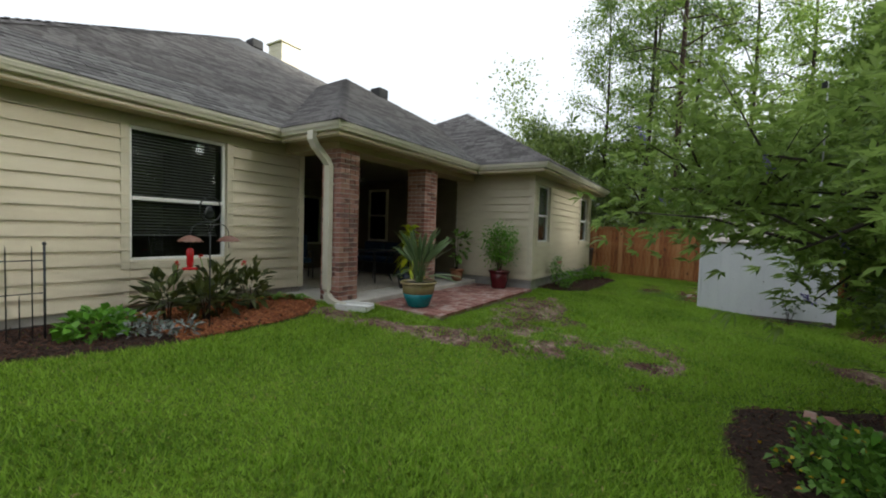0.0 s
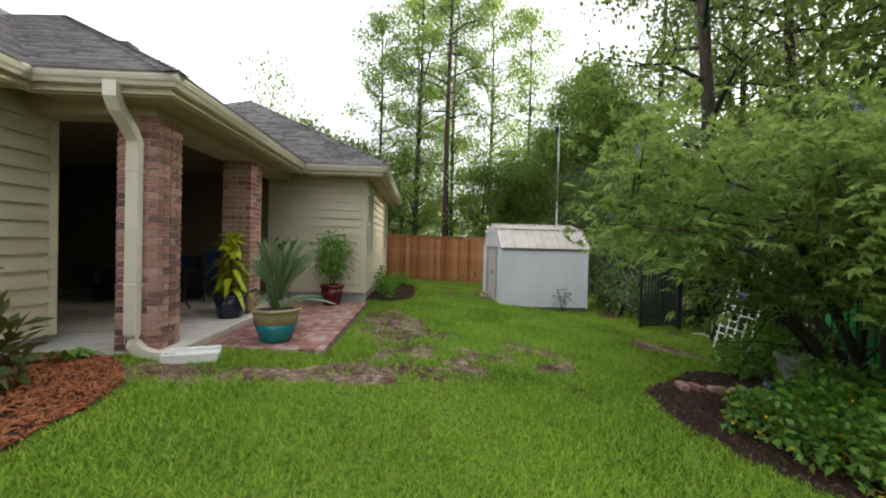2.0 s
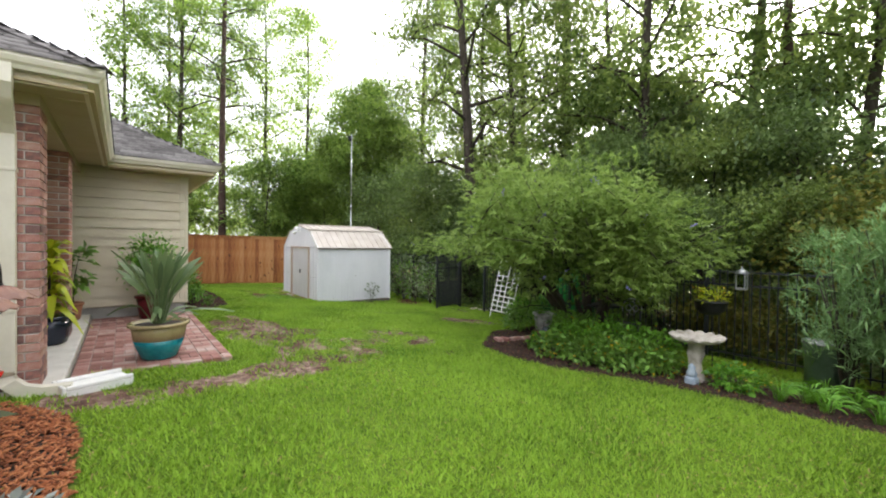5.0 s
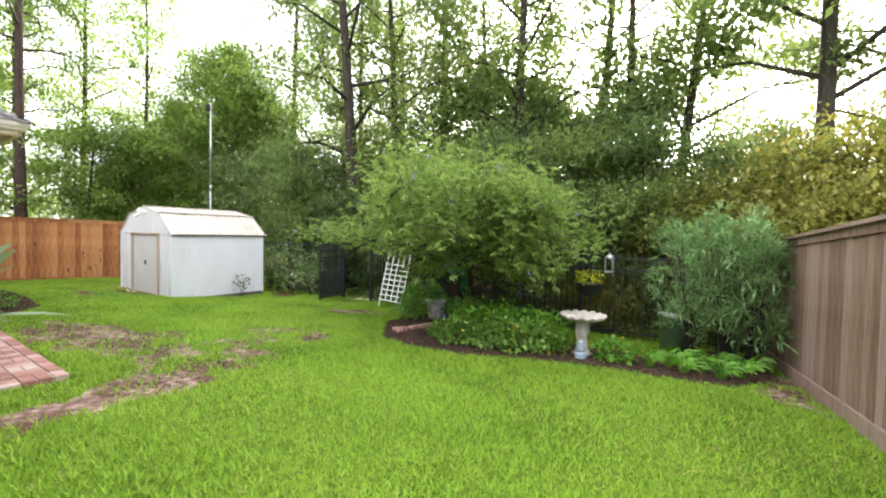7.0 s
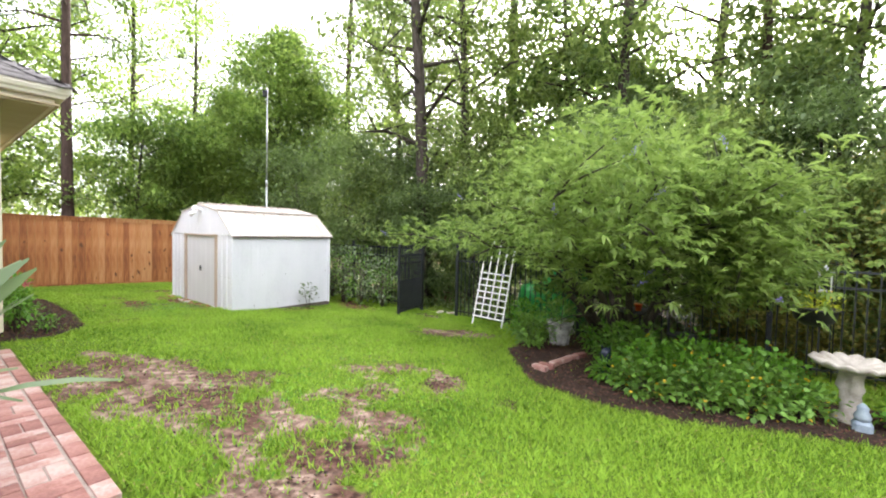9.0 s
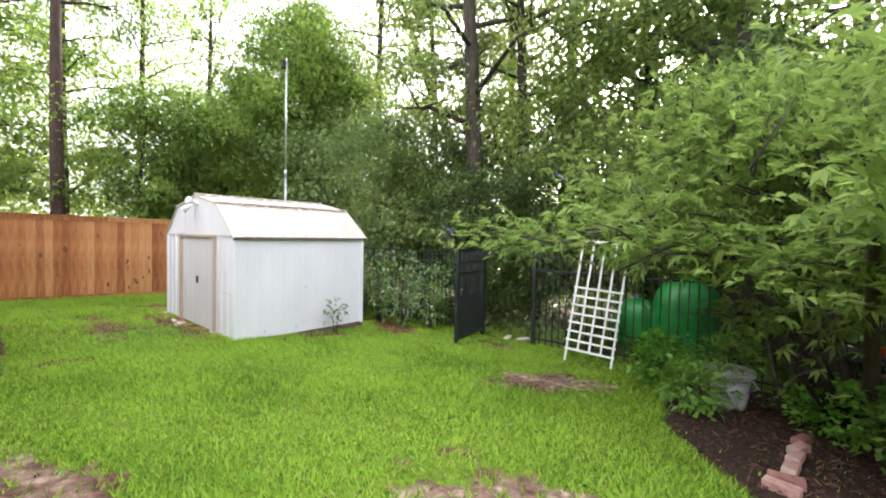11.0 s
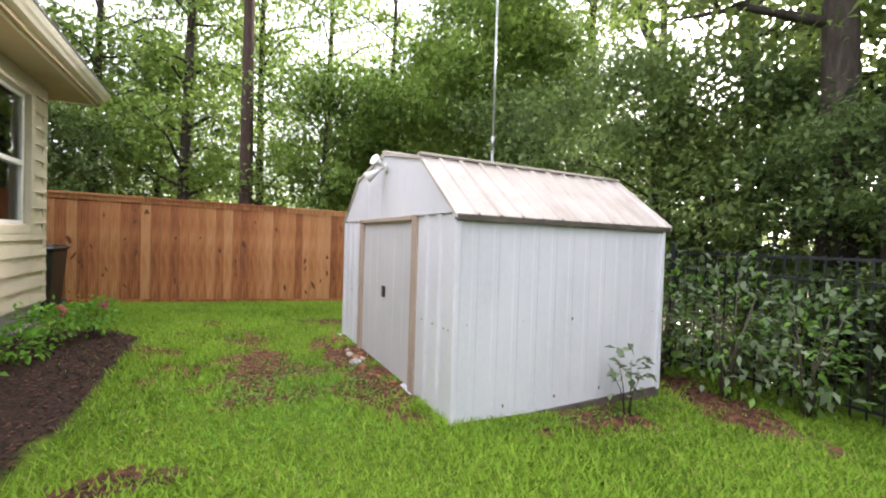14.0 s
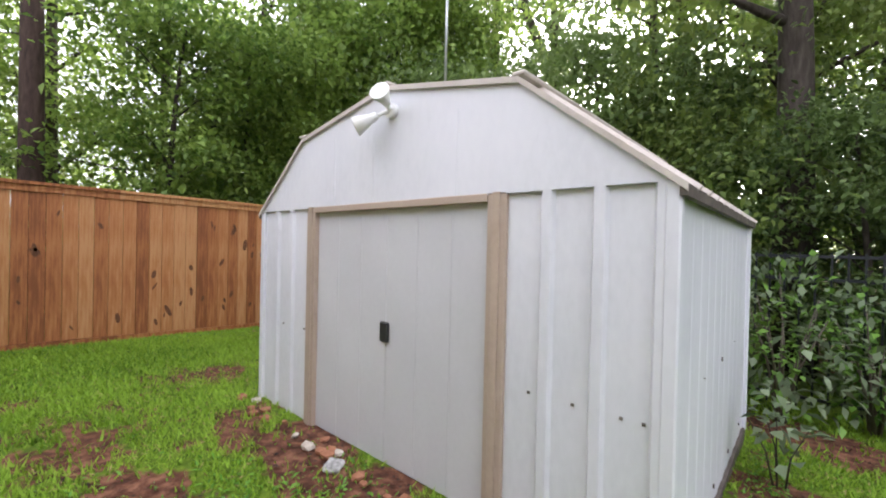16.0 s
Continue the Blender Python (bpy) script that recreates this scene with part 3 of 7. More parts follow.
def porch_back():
    root = structure(thing("wall_porch_back", 0, 0, 0, "porch back wall with a glazed door, its shade put into the brown", "wall"), "porch back wall with a glazed door, its shade put into the brown", "wall")
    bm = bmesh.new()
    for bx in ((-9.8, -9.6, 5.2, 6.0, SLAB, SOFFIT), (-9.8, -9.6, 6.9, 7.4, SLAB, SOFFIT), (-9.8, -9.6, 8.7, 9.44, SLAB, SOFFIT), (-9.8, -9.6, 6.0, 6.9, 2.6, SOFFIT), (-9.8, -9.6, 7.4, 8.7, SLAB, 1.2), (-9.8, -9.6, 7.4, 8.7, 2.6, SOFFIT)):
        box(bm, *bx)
    # back wall colour carries the porch's shade
    part("wall_core", bm, M_PORCHSHADE, root)
    for a, b, z0 in ((6.0, 6.9, SLAB), (7.4, 8.7, 1.2)):
        for y0, y1, p, q in ((a, a + 0.06, z0, 2.6), (b - 0.06, b, z0, 2.6), (a + 0.06, b - 0.06, 2.54, 2.6), (a + 0.06, b - 0.06, z0, z0 + 0.06)):
            part("frame", boxed(-9.72, -9.59, y0, y1, p, q, bevel=0.004), M_TRIM, root)
        pane = part("pane", boxed(-9.67, -9.664, a + 0.06, b - 0.06, z0 + 0.06, 2.54), M_GLASS, root)
        pane.visible_shadow = False
    # added box for the unseen room, with its dimness in the colour
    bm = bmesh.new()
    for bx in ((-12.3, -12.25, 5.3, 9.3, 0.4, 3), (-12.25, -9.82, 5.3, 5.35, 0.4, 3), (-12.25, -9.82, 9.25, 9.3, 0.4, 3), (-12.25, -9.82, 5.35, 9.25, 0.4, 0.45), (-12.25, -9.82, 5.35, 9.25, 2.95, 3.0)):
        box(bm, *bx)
    part("dark_room_stand_in", bm, M_DARKROOM, root)


porch_back()


def porch_window():
    w = structure(thing("window_4", -7.98, WYC - 0.07, 1.35, "tall dark window in the porch wall", "window"), "tall dark window in the porch wall", "window")
    for a, b, p, q in ((-0.36, -0.30, 0, 1.5), (0.30, 0.36, 0, 1.5), (-0.30, 0.30, 0, 0.06), (-0.30, 0.30, 1.44, 1.5), (-0.30, 0.30, 0.72, 0.76)):
        part("frame", boxed(a, b, -0.03, 0.03, p, q, bevel=0.003), M_TRIM, w)
    part("pane", boxed(-0.30, 0.30, -0.004, 0.004, 0.06, 1.44), M_GLASS, w)
    # black sheet close behind the pane stands in for a dim room
    part("dark_room_stand_in", boxed(-0.30, 0.30, 0.012, 0.03, 0.06, 1.44), M_BLACK, w)


porch_window()

# porch floor, beam, ceiling, soffits
structure(part("porch_slab", boxed(-9.6, -4.72, 4.82, WYC - 0.03, 0.1, SLAB, bevel=0.012), M_SLAB), "pale worn concrete porch slab", "floor")
bm = bmesh.new()
box(bm, -5.33, -4.86, 4.83, WYC - 0.03, SOFFIT - 0.10, SOFFIT + 0.25)
box(bm, -9.6, -5.33, 4.83, 5.17, SOFFIT - 0.10, SOFFIT + 0.25)
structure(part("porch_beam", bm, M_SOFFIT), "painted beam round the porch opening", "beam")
# ceiling colour is darkened to carry the shade under the roof
structure(part("porch_ceiling", boxed(-9.6, -5.33, 5.22, WYC - 0.03, SOFFIT, SOFFIT + 0.08), M_PORCHSHADE), "porch ceiling with its shade put into the brown", "ceiling")
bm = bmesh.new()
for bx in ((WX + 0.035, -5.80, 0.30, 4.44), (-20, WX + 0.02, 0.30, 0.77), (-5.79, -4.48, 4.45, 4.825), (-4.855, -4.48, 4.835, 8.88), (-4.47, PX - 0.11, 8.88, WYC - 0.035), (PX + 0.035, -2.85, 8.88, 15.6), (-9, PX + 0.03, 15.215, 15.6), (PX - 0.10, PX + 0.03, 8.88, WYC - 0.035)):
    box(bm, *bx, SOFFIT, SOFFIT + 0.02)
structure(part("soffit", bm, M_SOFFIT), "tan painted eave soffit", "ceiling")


def gutter(x0, y0, x1, y1, out, start=0, end=0):
    """An ogee gutter with its fascia along an eave; out: the way it faces; start, end: 1 mitred round an outer corner, -1 into an inner one."""
    bm = bmesh.new()
    prof = [(0, 0), (0.07, 0), (0.085, 0.03), (0.105, 0.05), (0.12, 0.085), (0.12, 0.115), (0.108, 0.115), (0.108, 0.09), (0.012, 0.09), (0.0, 0.125)]
    ox, oy = out
    d = Vector((x1 - x0, y1 - y0, 0)).normalized()
    rows = []
    for x, y, s in ((x0, y0, start), (x1, y1, -end)):
        rows.append([bm.verts.new((x + ox * (p - 0.12) + d.x * s * (0.12 - p), y + oy * (p - 0.12) + d.y * s * (0.12 - p), SOFFIT + 0.075 + q)) for p, q in prof])
    u, v = rows
    k = len(prof)
    for i in range(k):
        bm.faces.new((u[i], u[(i + 1) % k], v[(i + 1) % k], v[i]))
    bm.faces.new(u[::-1])
    bm.faces.new(v)
    g = structure(thing("gutter", 0, 0, 0, "cream metal rain gutter along the eave", "gutter"), "cream metal rain gutter along the eave", "gutter")
    part("channel", bm, M_GUTTER, g)
    bm = bmesh.new()
    u = [bm.verts.new((x + ox * w + d.x * s * -w, y + oy * w + d.y * s * -w, z)) for x, y, s in ((x0, y0, start), (x1, y1, -end)) for w in (-0.15, -0.122) for z in (SOFFIT - 0.012, SOFFIT + 0.22)]
    for f in ((0, 1, 3, 2), (4, 6, 7, 5), (0, 4, 5, 1), (2, 3, 7, 6), (1, 5, 7, 3), (0, 2, 6, 4)):
        bm.faces.new([u[i] for i in f])
    part("fascia", bm, M_TRIM, g)


gutter(-5.70, 0.20, -5.70, 4.37, (1, 0), 1, -1)
gutter(-5.70, 4.37, -4.40, 4.37, (0, -1), -1, 1)
gutter(-4.40, 4.37, -4.40, 8.80, (1, 0), 1, -1)
gutter(-4.40, 8.80, -2.765, 8.80, (0, -1), -1, 1)
gutter(-2.765, 8.80, -2.765, 15.70, (1, 0), 1, 1)
gutter(-20, 0.20, -5.70, 0.20, (0, -1), 0, 1)
gutter(-2.765, 15.70, -9.0, 15.70, (0, 1), 1, 0)

PITCH = 0.583


def hip_piece(x0, x1, y0, y1, base=EAVE - 0.02):
    """Planes of a hip roof over a rectangle: outlines in plan and rise direction, east and south faces first."""
    h = min(x1 - x0, y1 - y0) / 2
    if y1 - y0 <= x1 - x0:
        a, b = (x0 + h, (y0 + y1) / 2), (x1 - h, (y0 + y1) / 2)
        return [([(x1, y0), (x1, y1), b], (-1, 0), x1), ([(x0, y0), (x1, y0), b, a], (0, 1), y0), ([(x1, y1), (x0, y1), a, b], (0, -1), y1), ([(x0, y1), (x0, y0), a], (1, 0), x0)]
    a, b = ((x0 + x1) / 2, y0 + h), ((x0 + x1) / 2, y1 - h)
    return [([(x1, y0), (x1, y1), b, a], (-1, 0), x1), ([(x0, y0), (x1, y0), a], (0, 1), y0), ([(x1, y1), (x0, y1), b], (0, -1), y1), ([(x0, y1), (x0, y0), a, b], (1, 0), x0)]


PIECES = [(-23.5, -5.70, 0.20, 18.2), (-16.0, -4.40, 4.37, 15.7), (-12.0, -2.765, 8.80, 15.7)]


def rise(face, x, y):
    _, d, e = face
    return EAVE - 0.02 + PITCH * ((x - e) * d[0] if d[0] else (y - e) * d[1])


def piece_height(p, x, y):
    return EAVE - 0.02 + PITCH * min(x - p[0], p[1] - x, y - p[2], p[3] - y)


def roof():
    root = structure(thing("roof", 0, 0, 0, "hipped roof of weathered grey asphalt shingles", "roof"), "hipped roof of weathered grey asphalt shingles", "roof")
    for p in PIECES:
        bm = bmesh.new()
        for face in hip_piece(*p):
            bm.faces.new([bm.verts.new((x, y, rise(face, x, y))) for x, y in face[0]])
        part("deck", bm, M_SHINGLE_ONE, root)
    # three-tab shingles on the faces that show, joined, the lowest courses as pieces
    single, joined = [], []
    for k, p in enumerate(PIECES):
        faces = hip_piece(*p)
        for face in faces[:2]:
            poly, d, e = face
            slope = math.hypot(1, PITCH)
            course, tab = 0.143 / slope, 0.305
            s = 0.0
            deepest = 7.0
            while s < deepest:
                lo, hi = (p[2], p[3]) if d[0] else (p[0], p[1])
                lo, hi = lo + s, hi - s
                if not d[0]:
                    lo = max(lo, hi - 9.0)
                t = lo - RNG.uniform(0, tab)
                while t < hi:
                    a, b = max(t + 0.004, lo), min(t + tab - 0.004, hi)
                    t += tab
                    if b - a < 0.05:
                        continue
                    m = (a + b) / 2
                    cx, cy = (e + d[0] * s, m) if d[0] else (m, e + d[1] * s)
                    z = rise(face, cx, cy)
                    if any(i != k and piece_height(q, cx, cy) > z + 0.03 for i, q in enumerate(PIECES)):
                        continue
                    (single if (k < 2 and len(single) < 300 and d[0] and s < 0.95) else joined).append((a, b, s, face, RNG.uniform(-0.004, 0.004)))
                s += course
    def tab_verts(a, b, s, face, j):
        _, d, e = face
        n = 0.013 + j
        out = []
        for u, t, h in ((a, s - 0.012, n + 0.004), (b, s - 0.012, n + 0.004), (b, s + 0.135, 0.004), (a, s + 0.135, 0.004), (a, s - 0.012, 0.0), (b, s - 0.012, 0.0)):
            x, y = (e + d[0] * t, u) if d[0] else (u, e + d[1] * t)
            out.append((x, y, rise(face, x, y) + h))
        return out
    vs, fs = [], []
    for q in joined:
        k = len(vs)
        vs += tab_verts(*q)
        fs += [(k, k + 1, k + 2, k + 3), (k + 4, k + 5, k + 1, k)]
    ob = tag_mesh("shingle_field", array_mesh("shingle_field", vs, fs), M_SHINGLE, root)
    ob["kind"] = "stuff"
    for q in single:
        v = tab_verts(*q)
        me = bpy.data.meshes.new("shingle")
        me.from_pydata(v, [], [(0, 1, 2, 3), (4, 5, 1, 0), (4, 0, 3), (5, 2, 1)])
        tag_mesh("shingle", me, M_SHINGLE_ONE, root)
    # ridge caps
    for p0, p1 in (((-5.70, 0.20), (-14.6, 9.1)), ((-4.40, 4.37), (-10.07, 10.04)), ((-2.765, 8.80), (-6.21, 12.25)), ((-2.765, 15.7), (-6.21, 12.25))):
        bm = bmesh.new()
        n = int(math.hypot(p1[0] - p0[0], p1[1] - p0[1]) / 0.2)
        h = abs(p1[0] - p0[0]) * PITCH
        for i in range(n):
            a, b = i / n, (i + 1.25) / n
            q = [Vector((p0[0] + (p1[0] - p0[0]) * t, p0[1] + (p1[1] - p0[1]) * t, EAVE - 0.02 + h * t + (0.03 if t == a else 0.018))) for t in (a, b)]
            w = Vector((p1[1] - p0[1], -(p1[0] - p0[0]), 0)).normalized() * 0.12
            dn = Vector((0, 0, -0.05))
            v = [bm.verts.new(c) for c in (q[0] + w + dn, q[0], q[0] - w + dn, q[1] - w + dn, q[1], q[1] + w + dn)]
            bm.faces.new((v[0], v[1], v[4], v[5]))
            bm.faces.new((v[1], v[2], v[3], v[4]))
        part("hip_cap", bm, M_SHINGLE, root)
    # vents and chimney
    for x, y in ((-9.3, 10.8), (-14.25, 9.5)):
        z = max(piece_height(p, x, y) for p in PIECES)
        bm = boxed(x - 0.22, x + 0.22, y - 0.22, y + 0.22, z - 0.1, z + 0.22, bevel=0.03)
        part("roof_vent", bm, M_PIPE, root, "dark metal roof vent")


roof()


def chimney(x, y):
    c = structure(thing("chimney", x, y, 7.1, "white lap-sided chimney with a metal cap", "chimney"), "white lap-sided chimney with a metal cap", "chimney")
    for i in range(18):
        part("plank", boxed(-0.5, 0.5, -0.5, 0.5, i * 0.178, i * 0.178 + 0.170, bevel=0.01), M_TRIM, c)
    part("core", boxed(-0.485, 0.485, -0.485, 0.485, -1.5, 3.22), M_TRIM, c)
    part("cap", boxed(-0.58, 0.58, -0.58, 0.58, 3.22, 3.30, bevel=0.01), M_TRIM, c)


chimney(-17.53, 13.20)


def brick_column(name, x0, x1, y0, y1, label):
    """A square brick pier; every brick a piece with its own edges."""
    root = structure(thing(name, 0, 0, 0, label, "column"), label, "column")
    part("mortar_core", boxed(x0 + 0.012, x1 - 0.012, y0 + 0.012, y1 - 0.012, SLAB - 0.2, SOFFIT - 0.05), M_MORTAR, root)
    h, j = 0.0805, 0.012
    sizes = {}

    def brick(a, b, c, d, z):
        key = (round(b - a, 3), round(d - c, 3))
        if key not in sizes:
            bm = boxed(0, b - a, 0, d - c, 0, h - j, bevel=0.003)
            ob = part("brick", bm, M_BRICK, root)
            sizes[key] = ob.data
        else:
            ob = new("brick", sizes[key])
            ob.parent = root
        ob.location = (a + RNG.uniform(-0.0015, 0.0015), c + RNG.uniform(-0.0015, 0.0015), z)
    z, row = SLAB - 0.07, 0
    t = 0.095
    while z + h < SOFFIT - 0.06:
        if row % 2 == 0:
            m = (y0 + y1) / 2
            for a, b in ((y0, m - j / 2), (m + j / 2, y1)):
                brick(x1 - t, x1, a, b, z)
                brick(x0, x0 + t, a, b, z)
            brick(x0 + t + j, x1 - t - j, y0, y0 + t, z)
            brick(x0 + t + j, x1 - t - j, y1 - t, y1, z)
        else:
            m = (x0 + x1) / 2
            for a, b in ((x0, m - j / 2), (m + j / 2, x1)):
                brick(a, b, y0, y0 + t, z)
                brick(a, b, y1 - t, y1, z)
            m = (y0 + y1) / 2
            brick(x1 - t, x1, y0 + t + j, m - j / 2, z)
            brick(x1 - t, x1, m + j / 2, y1 - t - j, z)
            brick(x0, x0 + t, y0 + t + j, y1 - t - j, z)
        z += h
        row += 1


brick_column("column_1", -5.29, -4.86, 4.87, 5.30, "square red brick porch column")
brick_column("column_2", -5.30, -4.85, 7.24, 7.70, "square red brick porch column beside the patio")


def downspout():
    d = thing("downspout", 0, 0, 0, "cream metal downspout with a curved outlet at its foot", "downspout")
    X0, Y0 = -5.065, 4.805
    bm = bmesh.new()
    path = [(-5.03, 4.43, SOFFIT + 0.10), (-5.03, 4.43, SOFFIT - 0.03), (-5.04, 4.50, SOFFIT - 0.12), (-5.06, 4.72, SOFFIT - 0.28), (X0, Y0, SOFFIT - 0.38), (X0, Y0, 0.70), (X0 + 0.02, Y0, 0.60), (X0 + 0.10, Y0 - 0.005, 0.52), (X0 + 0.22, Y0 - 0.01, 0.48), (X0 + 0.42, Y0 - 0.02, 0.47)]
    pts = [Vector(p) for p in path]
    rings = []
    for i, p in enumerate(pts):
        dr = (pts[min(i + 1, len(pts) - 1)] - pts[max(i - 1, 0)]).normalized()
        u = Vector((0, 1, 0)) if abs(dr.y) < 0.5 else Vector((1, 0, 0))
        if abs(dr.x) < 0.35:
            u = Vector((1, 0, 0))
            u = (u - dr * u.dot(dr)).normalized()
            w = dr.cross(u)
            a, b = u * 0.062, w * 0.045
        else:
            u = (u - dr * u.dot(dr)).normalized()
            w = dr.cross(u)
            a, b = w * 0.055, u * 0.05
        rings.append([bm.verts.new(p + c) for c in (a + b, -a + b, -a - b, a - b)])
    for r, s in zip(rings, rings[1:]):
        for k in range(4):
            try:
                bm.faces.new((r[k], r[(k + 1) % 4], s[(k + 1) % 4], s[k]))
            except ValueError:
                pass
    bm.faces.new(rings[0][::-1])
    bm.faces.new(rings[-1])
    bmesh.ops.bevel(bm, geom=[e for e in bm.edges if e.calc_face_angle(0) > 0.5], offset=0.008, segments=2, affect="EDGES")
    part("pipe", bm, M_GUTTER, d)
    for z in (2.4, 1.2):
        part("strap", boxed(X0 - 0.069, X0 + 0.069, Y0 - 0.052, Y0 + 0.07, z, z + 0.03, bevel=0.002), M_GUTTER, d)
    s = thing("splash_block", -4.72, 4.80, ground_z(-4.5, 4.8) + 0.035, "white concrete splash block under the downspout", "splash block", turn=18)
    bm = bmesh.new()
    box(bm, 0, 0.50, -0.16, 0.16, -0.05, 0.012)
    part("tray", bm, M_WHITE, s)
    for y in (-0.16, 0.13):
        part("rim", boxed(0, 0.50, y, y + 0.03, 0.012, 0.05, bevel=0.008), M_WHITE, s)
    part("back_rim", boxed(-0.03, 0.0, -0.16, 0.16, -0.05, 0.05, bevel=0.008), M_WHITE, s)


downspout()

# ---- shed ----
SX0, SX1, SY0, SY1, SZ, SE = 0.10, 2.41, 11.205, 14.24, 0.09, 1.68


def ribbed(a, b, pitch, depth=0.022, flat=0.65):
    """Outline of a ribbed sheet from a to b: (along, out)."""
    n = max(1, round((b - a) / pitch))
    w = (b - a) / n
    pts = []
    for i in range(n):
        s = a + i * w
        pts += [(s, 0), (s + w * flat, 0), (s + w * (flat + 0.06), depth), (s + w * 0.94, depth)]
    return pts + [(b, 0)]


def sheet(bm, outline, place):
    for s, t in zip(outline, outline[1:]):
        v = [bm.verts.new(place(*q, k)) for q, k in ((s, 0), (t, 0), (t, 1), (s, 1))]
        bm.faces.new(v)


def shed():
    s = thing("garden_shed", 0, 0, 0, "white metal garden shed with gambrel roof and sliding doors", "shed")
    bm = bmesh.new()
    box(bm, SX0 - 0.02, SX1 + 0.02, SY0 - 0.02, SY1 + 0.02, SZ - 0.25, SZ + 0.012)
    part("base_frame", bm, M_RUST, s, "rusty steel floor frame")
    m = (SY0 + SY1) / 2
    D0, D1 = m - 0.772, m + 0.767
    for a, b, ribs in ((SY0, D0 - 0.06, (11.235, 11.46, 11.683)), (D1 + 0.06, SY1, (13.79, 14.01))):
        bm = bmesh.new()
        line = [(a, 0)]
        for r in ribs:
            line += [(r - 0.034, 0), (r - 0.021, 0.021), (r + 0.021, 0.021), (r + 0.034, 0)]
        sheet(bm, line + [(b, 0)], lambda u, o, k: (SX0 - o, u, SZ if k == 0 else SE))
        part("front_panel", bm, M_SHED, s)
    for y, sgn, nm in ((SY0, -1, "side_panel"), (SY1, 1, "side_panel")):
        bm = bmesh.new()
        sheet(bm, ribbed(SX0, SX1, 0.2, 0.003, 0.66), lambda u, o, k: (u, y + sgn * o, SZ if k == 0 else SE))
        part(nm, bm, M_SHED, s)
    bm = bmesh.new()
    sheet(bm, ribbed(SY0, SY1, 0.2, 0.015, 0.72), lambda u, o, k: (SX1 + o, u, SZ if k == 0 else SE))
    part("back_panel", bm, M_SHED, s)
    for x, y in ((SX0, SY0), (SX0, SY1), (SX1, SY0), (SX1, SY1)):
        part("corner_post", boxed(x - 0.026, x + 0.026, y - 0.026, y + 0.026, SZ - 0.01, SE, bevel=0.006), M_SHED, s)
    # sliding doors, jambs, track
    for a, b in ((D0 + 0.03, m - 0.0006), (m + 0.0006, D1 - 0.03)):
        d = part("door", boxed(SX0 + 0.012, SX0 + 0.03, a, b, SZ + 0.05, SE - 0.025, bevel=0.004), M_SHEDDOOR, s, "pale grey sliding steel door")
        for q in (0.33, 0.66):
            part("seam", boxed(SX0 + 0.009, SX0 + 0.0125, a + (b - a) * q - 0.002, a + (b - a) * q + 0.002, SZ + 0.06, SE - 0.07), M_SHEDDOOR, d)
        if a > m:
            h = part("handle", boxed(SX0 - 0.012, SX0 + 0.012, m - 0.035, m + 0.035, 0.86, 0.98, bevel=0.008), M_BLACK, d, "black recessed plastic handle")
    for a, b in ((D0 - 0.07, D0 + 0.035), (D1 - 0.035, D1 + 0.07)):
        jm = part("jamb", boxed(SX0 - 0.022, SX0 + 0.03, a, b, SZ, SE + 0.01, bevel=0.003), M_TANTRIM, s, "tan steel door jamb")
        part("jamb_rib", boxed(SX0 - 0.030, SX0 - 0.0225, a + 0.03, b - 0.03, SZ, SE + 0.01, bevel=0.003), M_TANTRIM, jm)
    part("door_track", boxed(SX0 - 0.03, SX0 + 0.04, D0 + 0.036, D1 - 0.036, SE - 0.035, SE + 0.006, bevel=0.004), M_TANTRIM, s, "tan steel door track")
    part("threshold", boxed(SX0 - 0.035, SX0 + 0.03, D0 - 0.07, D1 + 0.07, SZ + 0.012, SZ + 0.045, bevel=0.004), M_SHED, s)
    # gables
    kn, rz, kz = 0.90, 2.35, 2.18
    for x, sgn in ((SX0, -1), (SX1, 1)):
        bm = bmesh.new()
        out = [(SY0 - 0.02, SE), (SY1 + 0.02, SE), (m + kn, kz), (m, rz), (m - kn, kz)]
        prism(bm, out, "x", x + sgn * 0.006, x + sgn * 0.022)
        part("gable", bm, M_SHED, s)
        for yy in (m - 0.55, m + 0.1, m + 0.5):
            part("gable_seam", boxed(x + sgn * 0.0225 - 0.002, x + sgn * 0.0225 + 0.002, yy, yy + 0.004, SE + 0.01, 2.12), M_SHED, s)
    # roof sheets with standing ribs
    prof = [(SY0 - 0.045, SE - 0.02), (m - kn, kz), (m, rz), (m + kn, kz), (SY1 + 0.045, SE - 0.02)]
    R0, R1 = SX0 - 0.035, SX1 + 0.075
    for (y0, z0), (y1, z1) in zip(prof, prof[1:]):
        d = Vector((0, y1 - y0, z1 - z0)).normalized()
        nrm = Vector((0, -d.z, d.y))
        bm = bmesh.new()
        n = 12
        w = (R1 - R0) / n
        o = []
        for i in range(n):
            x = R0 + i * w
            o += [(x, 0), (x + w * 0.82, 0), (x + w * 0.86, 0.022), (x + w * 0.96, 0.022)]
        o += [(R1, 0)]
        sheet(bm, o, lambda u, h, k: (u, (y0 if k == 0 else y1) + nrm.y * h, (z0 if k == 0 else z1) + nrm.z * h))
        part("roof_panel", bm, M_SHEDROOF, s)
    for (y0, z0), (y1, z1) in zip(prof, prof[1:]):
        for x in (R0, R1):
            bm = bmesh.new()
            v = []
            for y, z in ((y0, z0), (y1, z1)):
                for dx, dz in ((-0.006, -0.020), (0.010, -0.020), (0.010, 0.008), (-0.006, 0.008)):
                    v.append(bm.verts.new((x + dx, y, z + dz)))
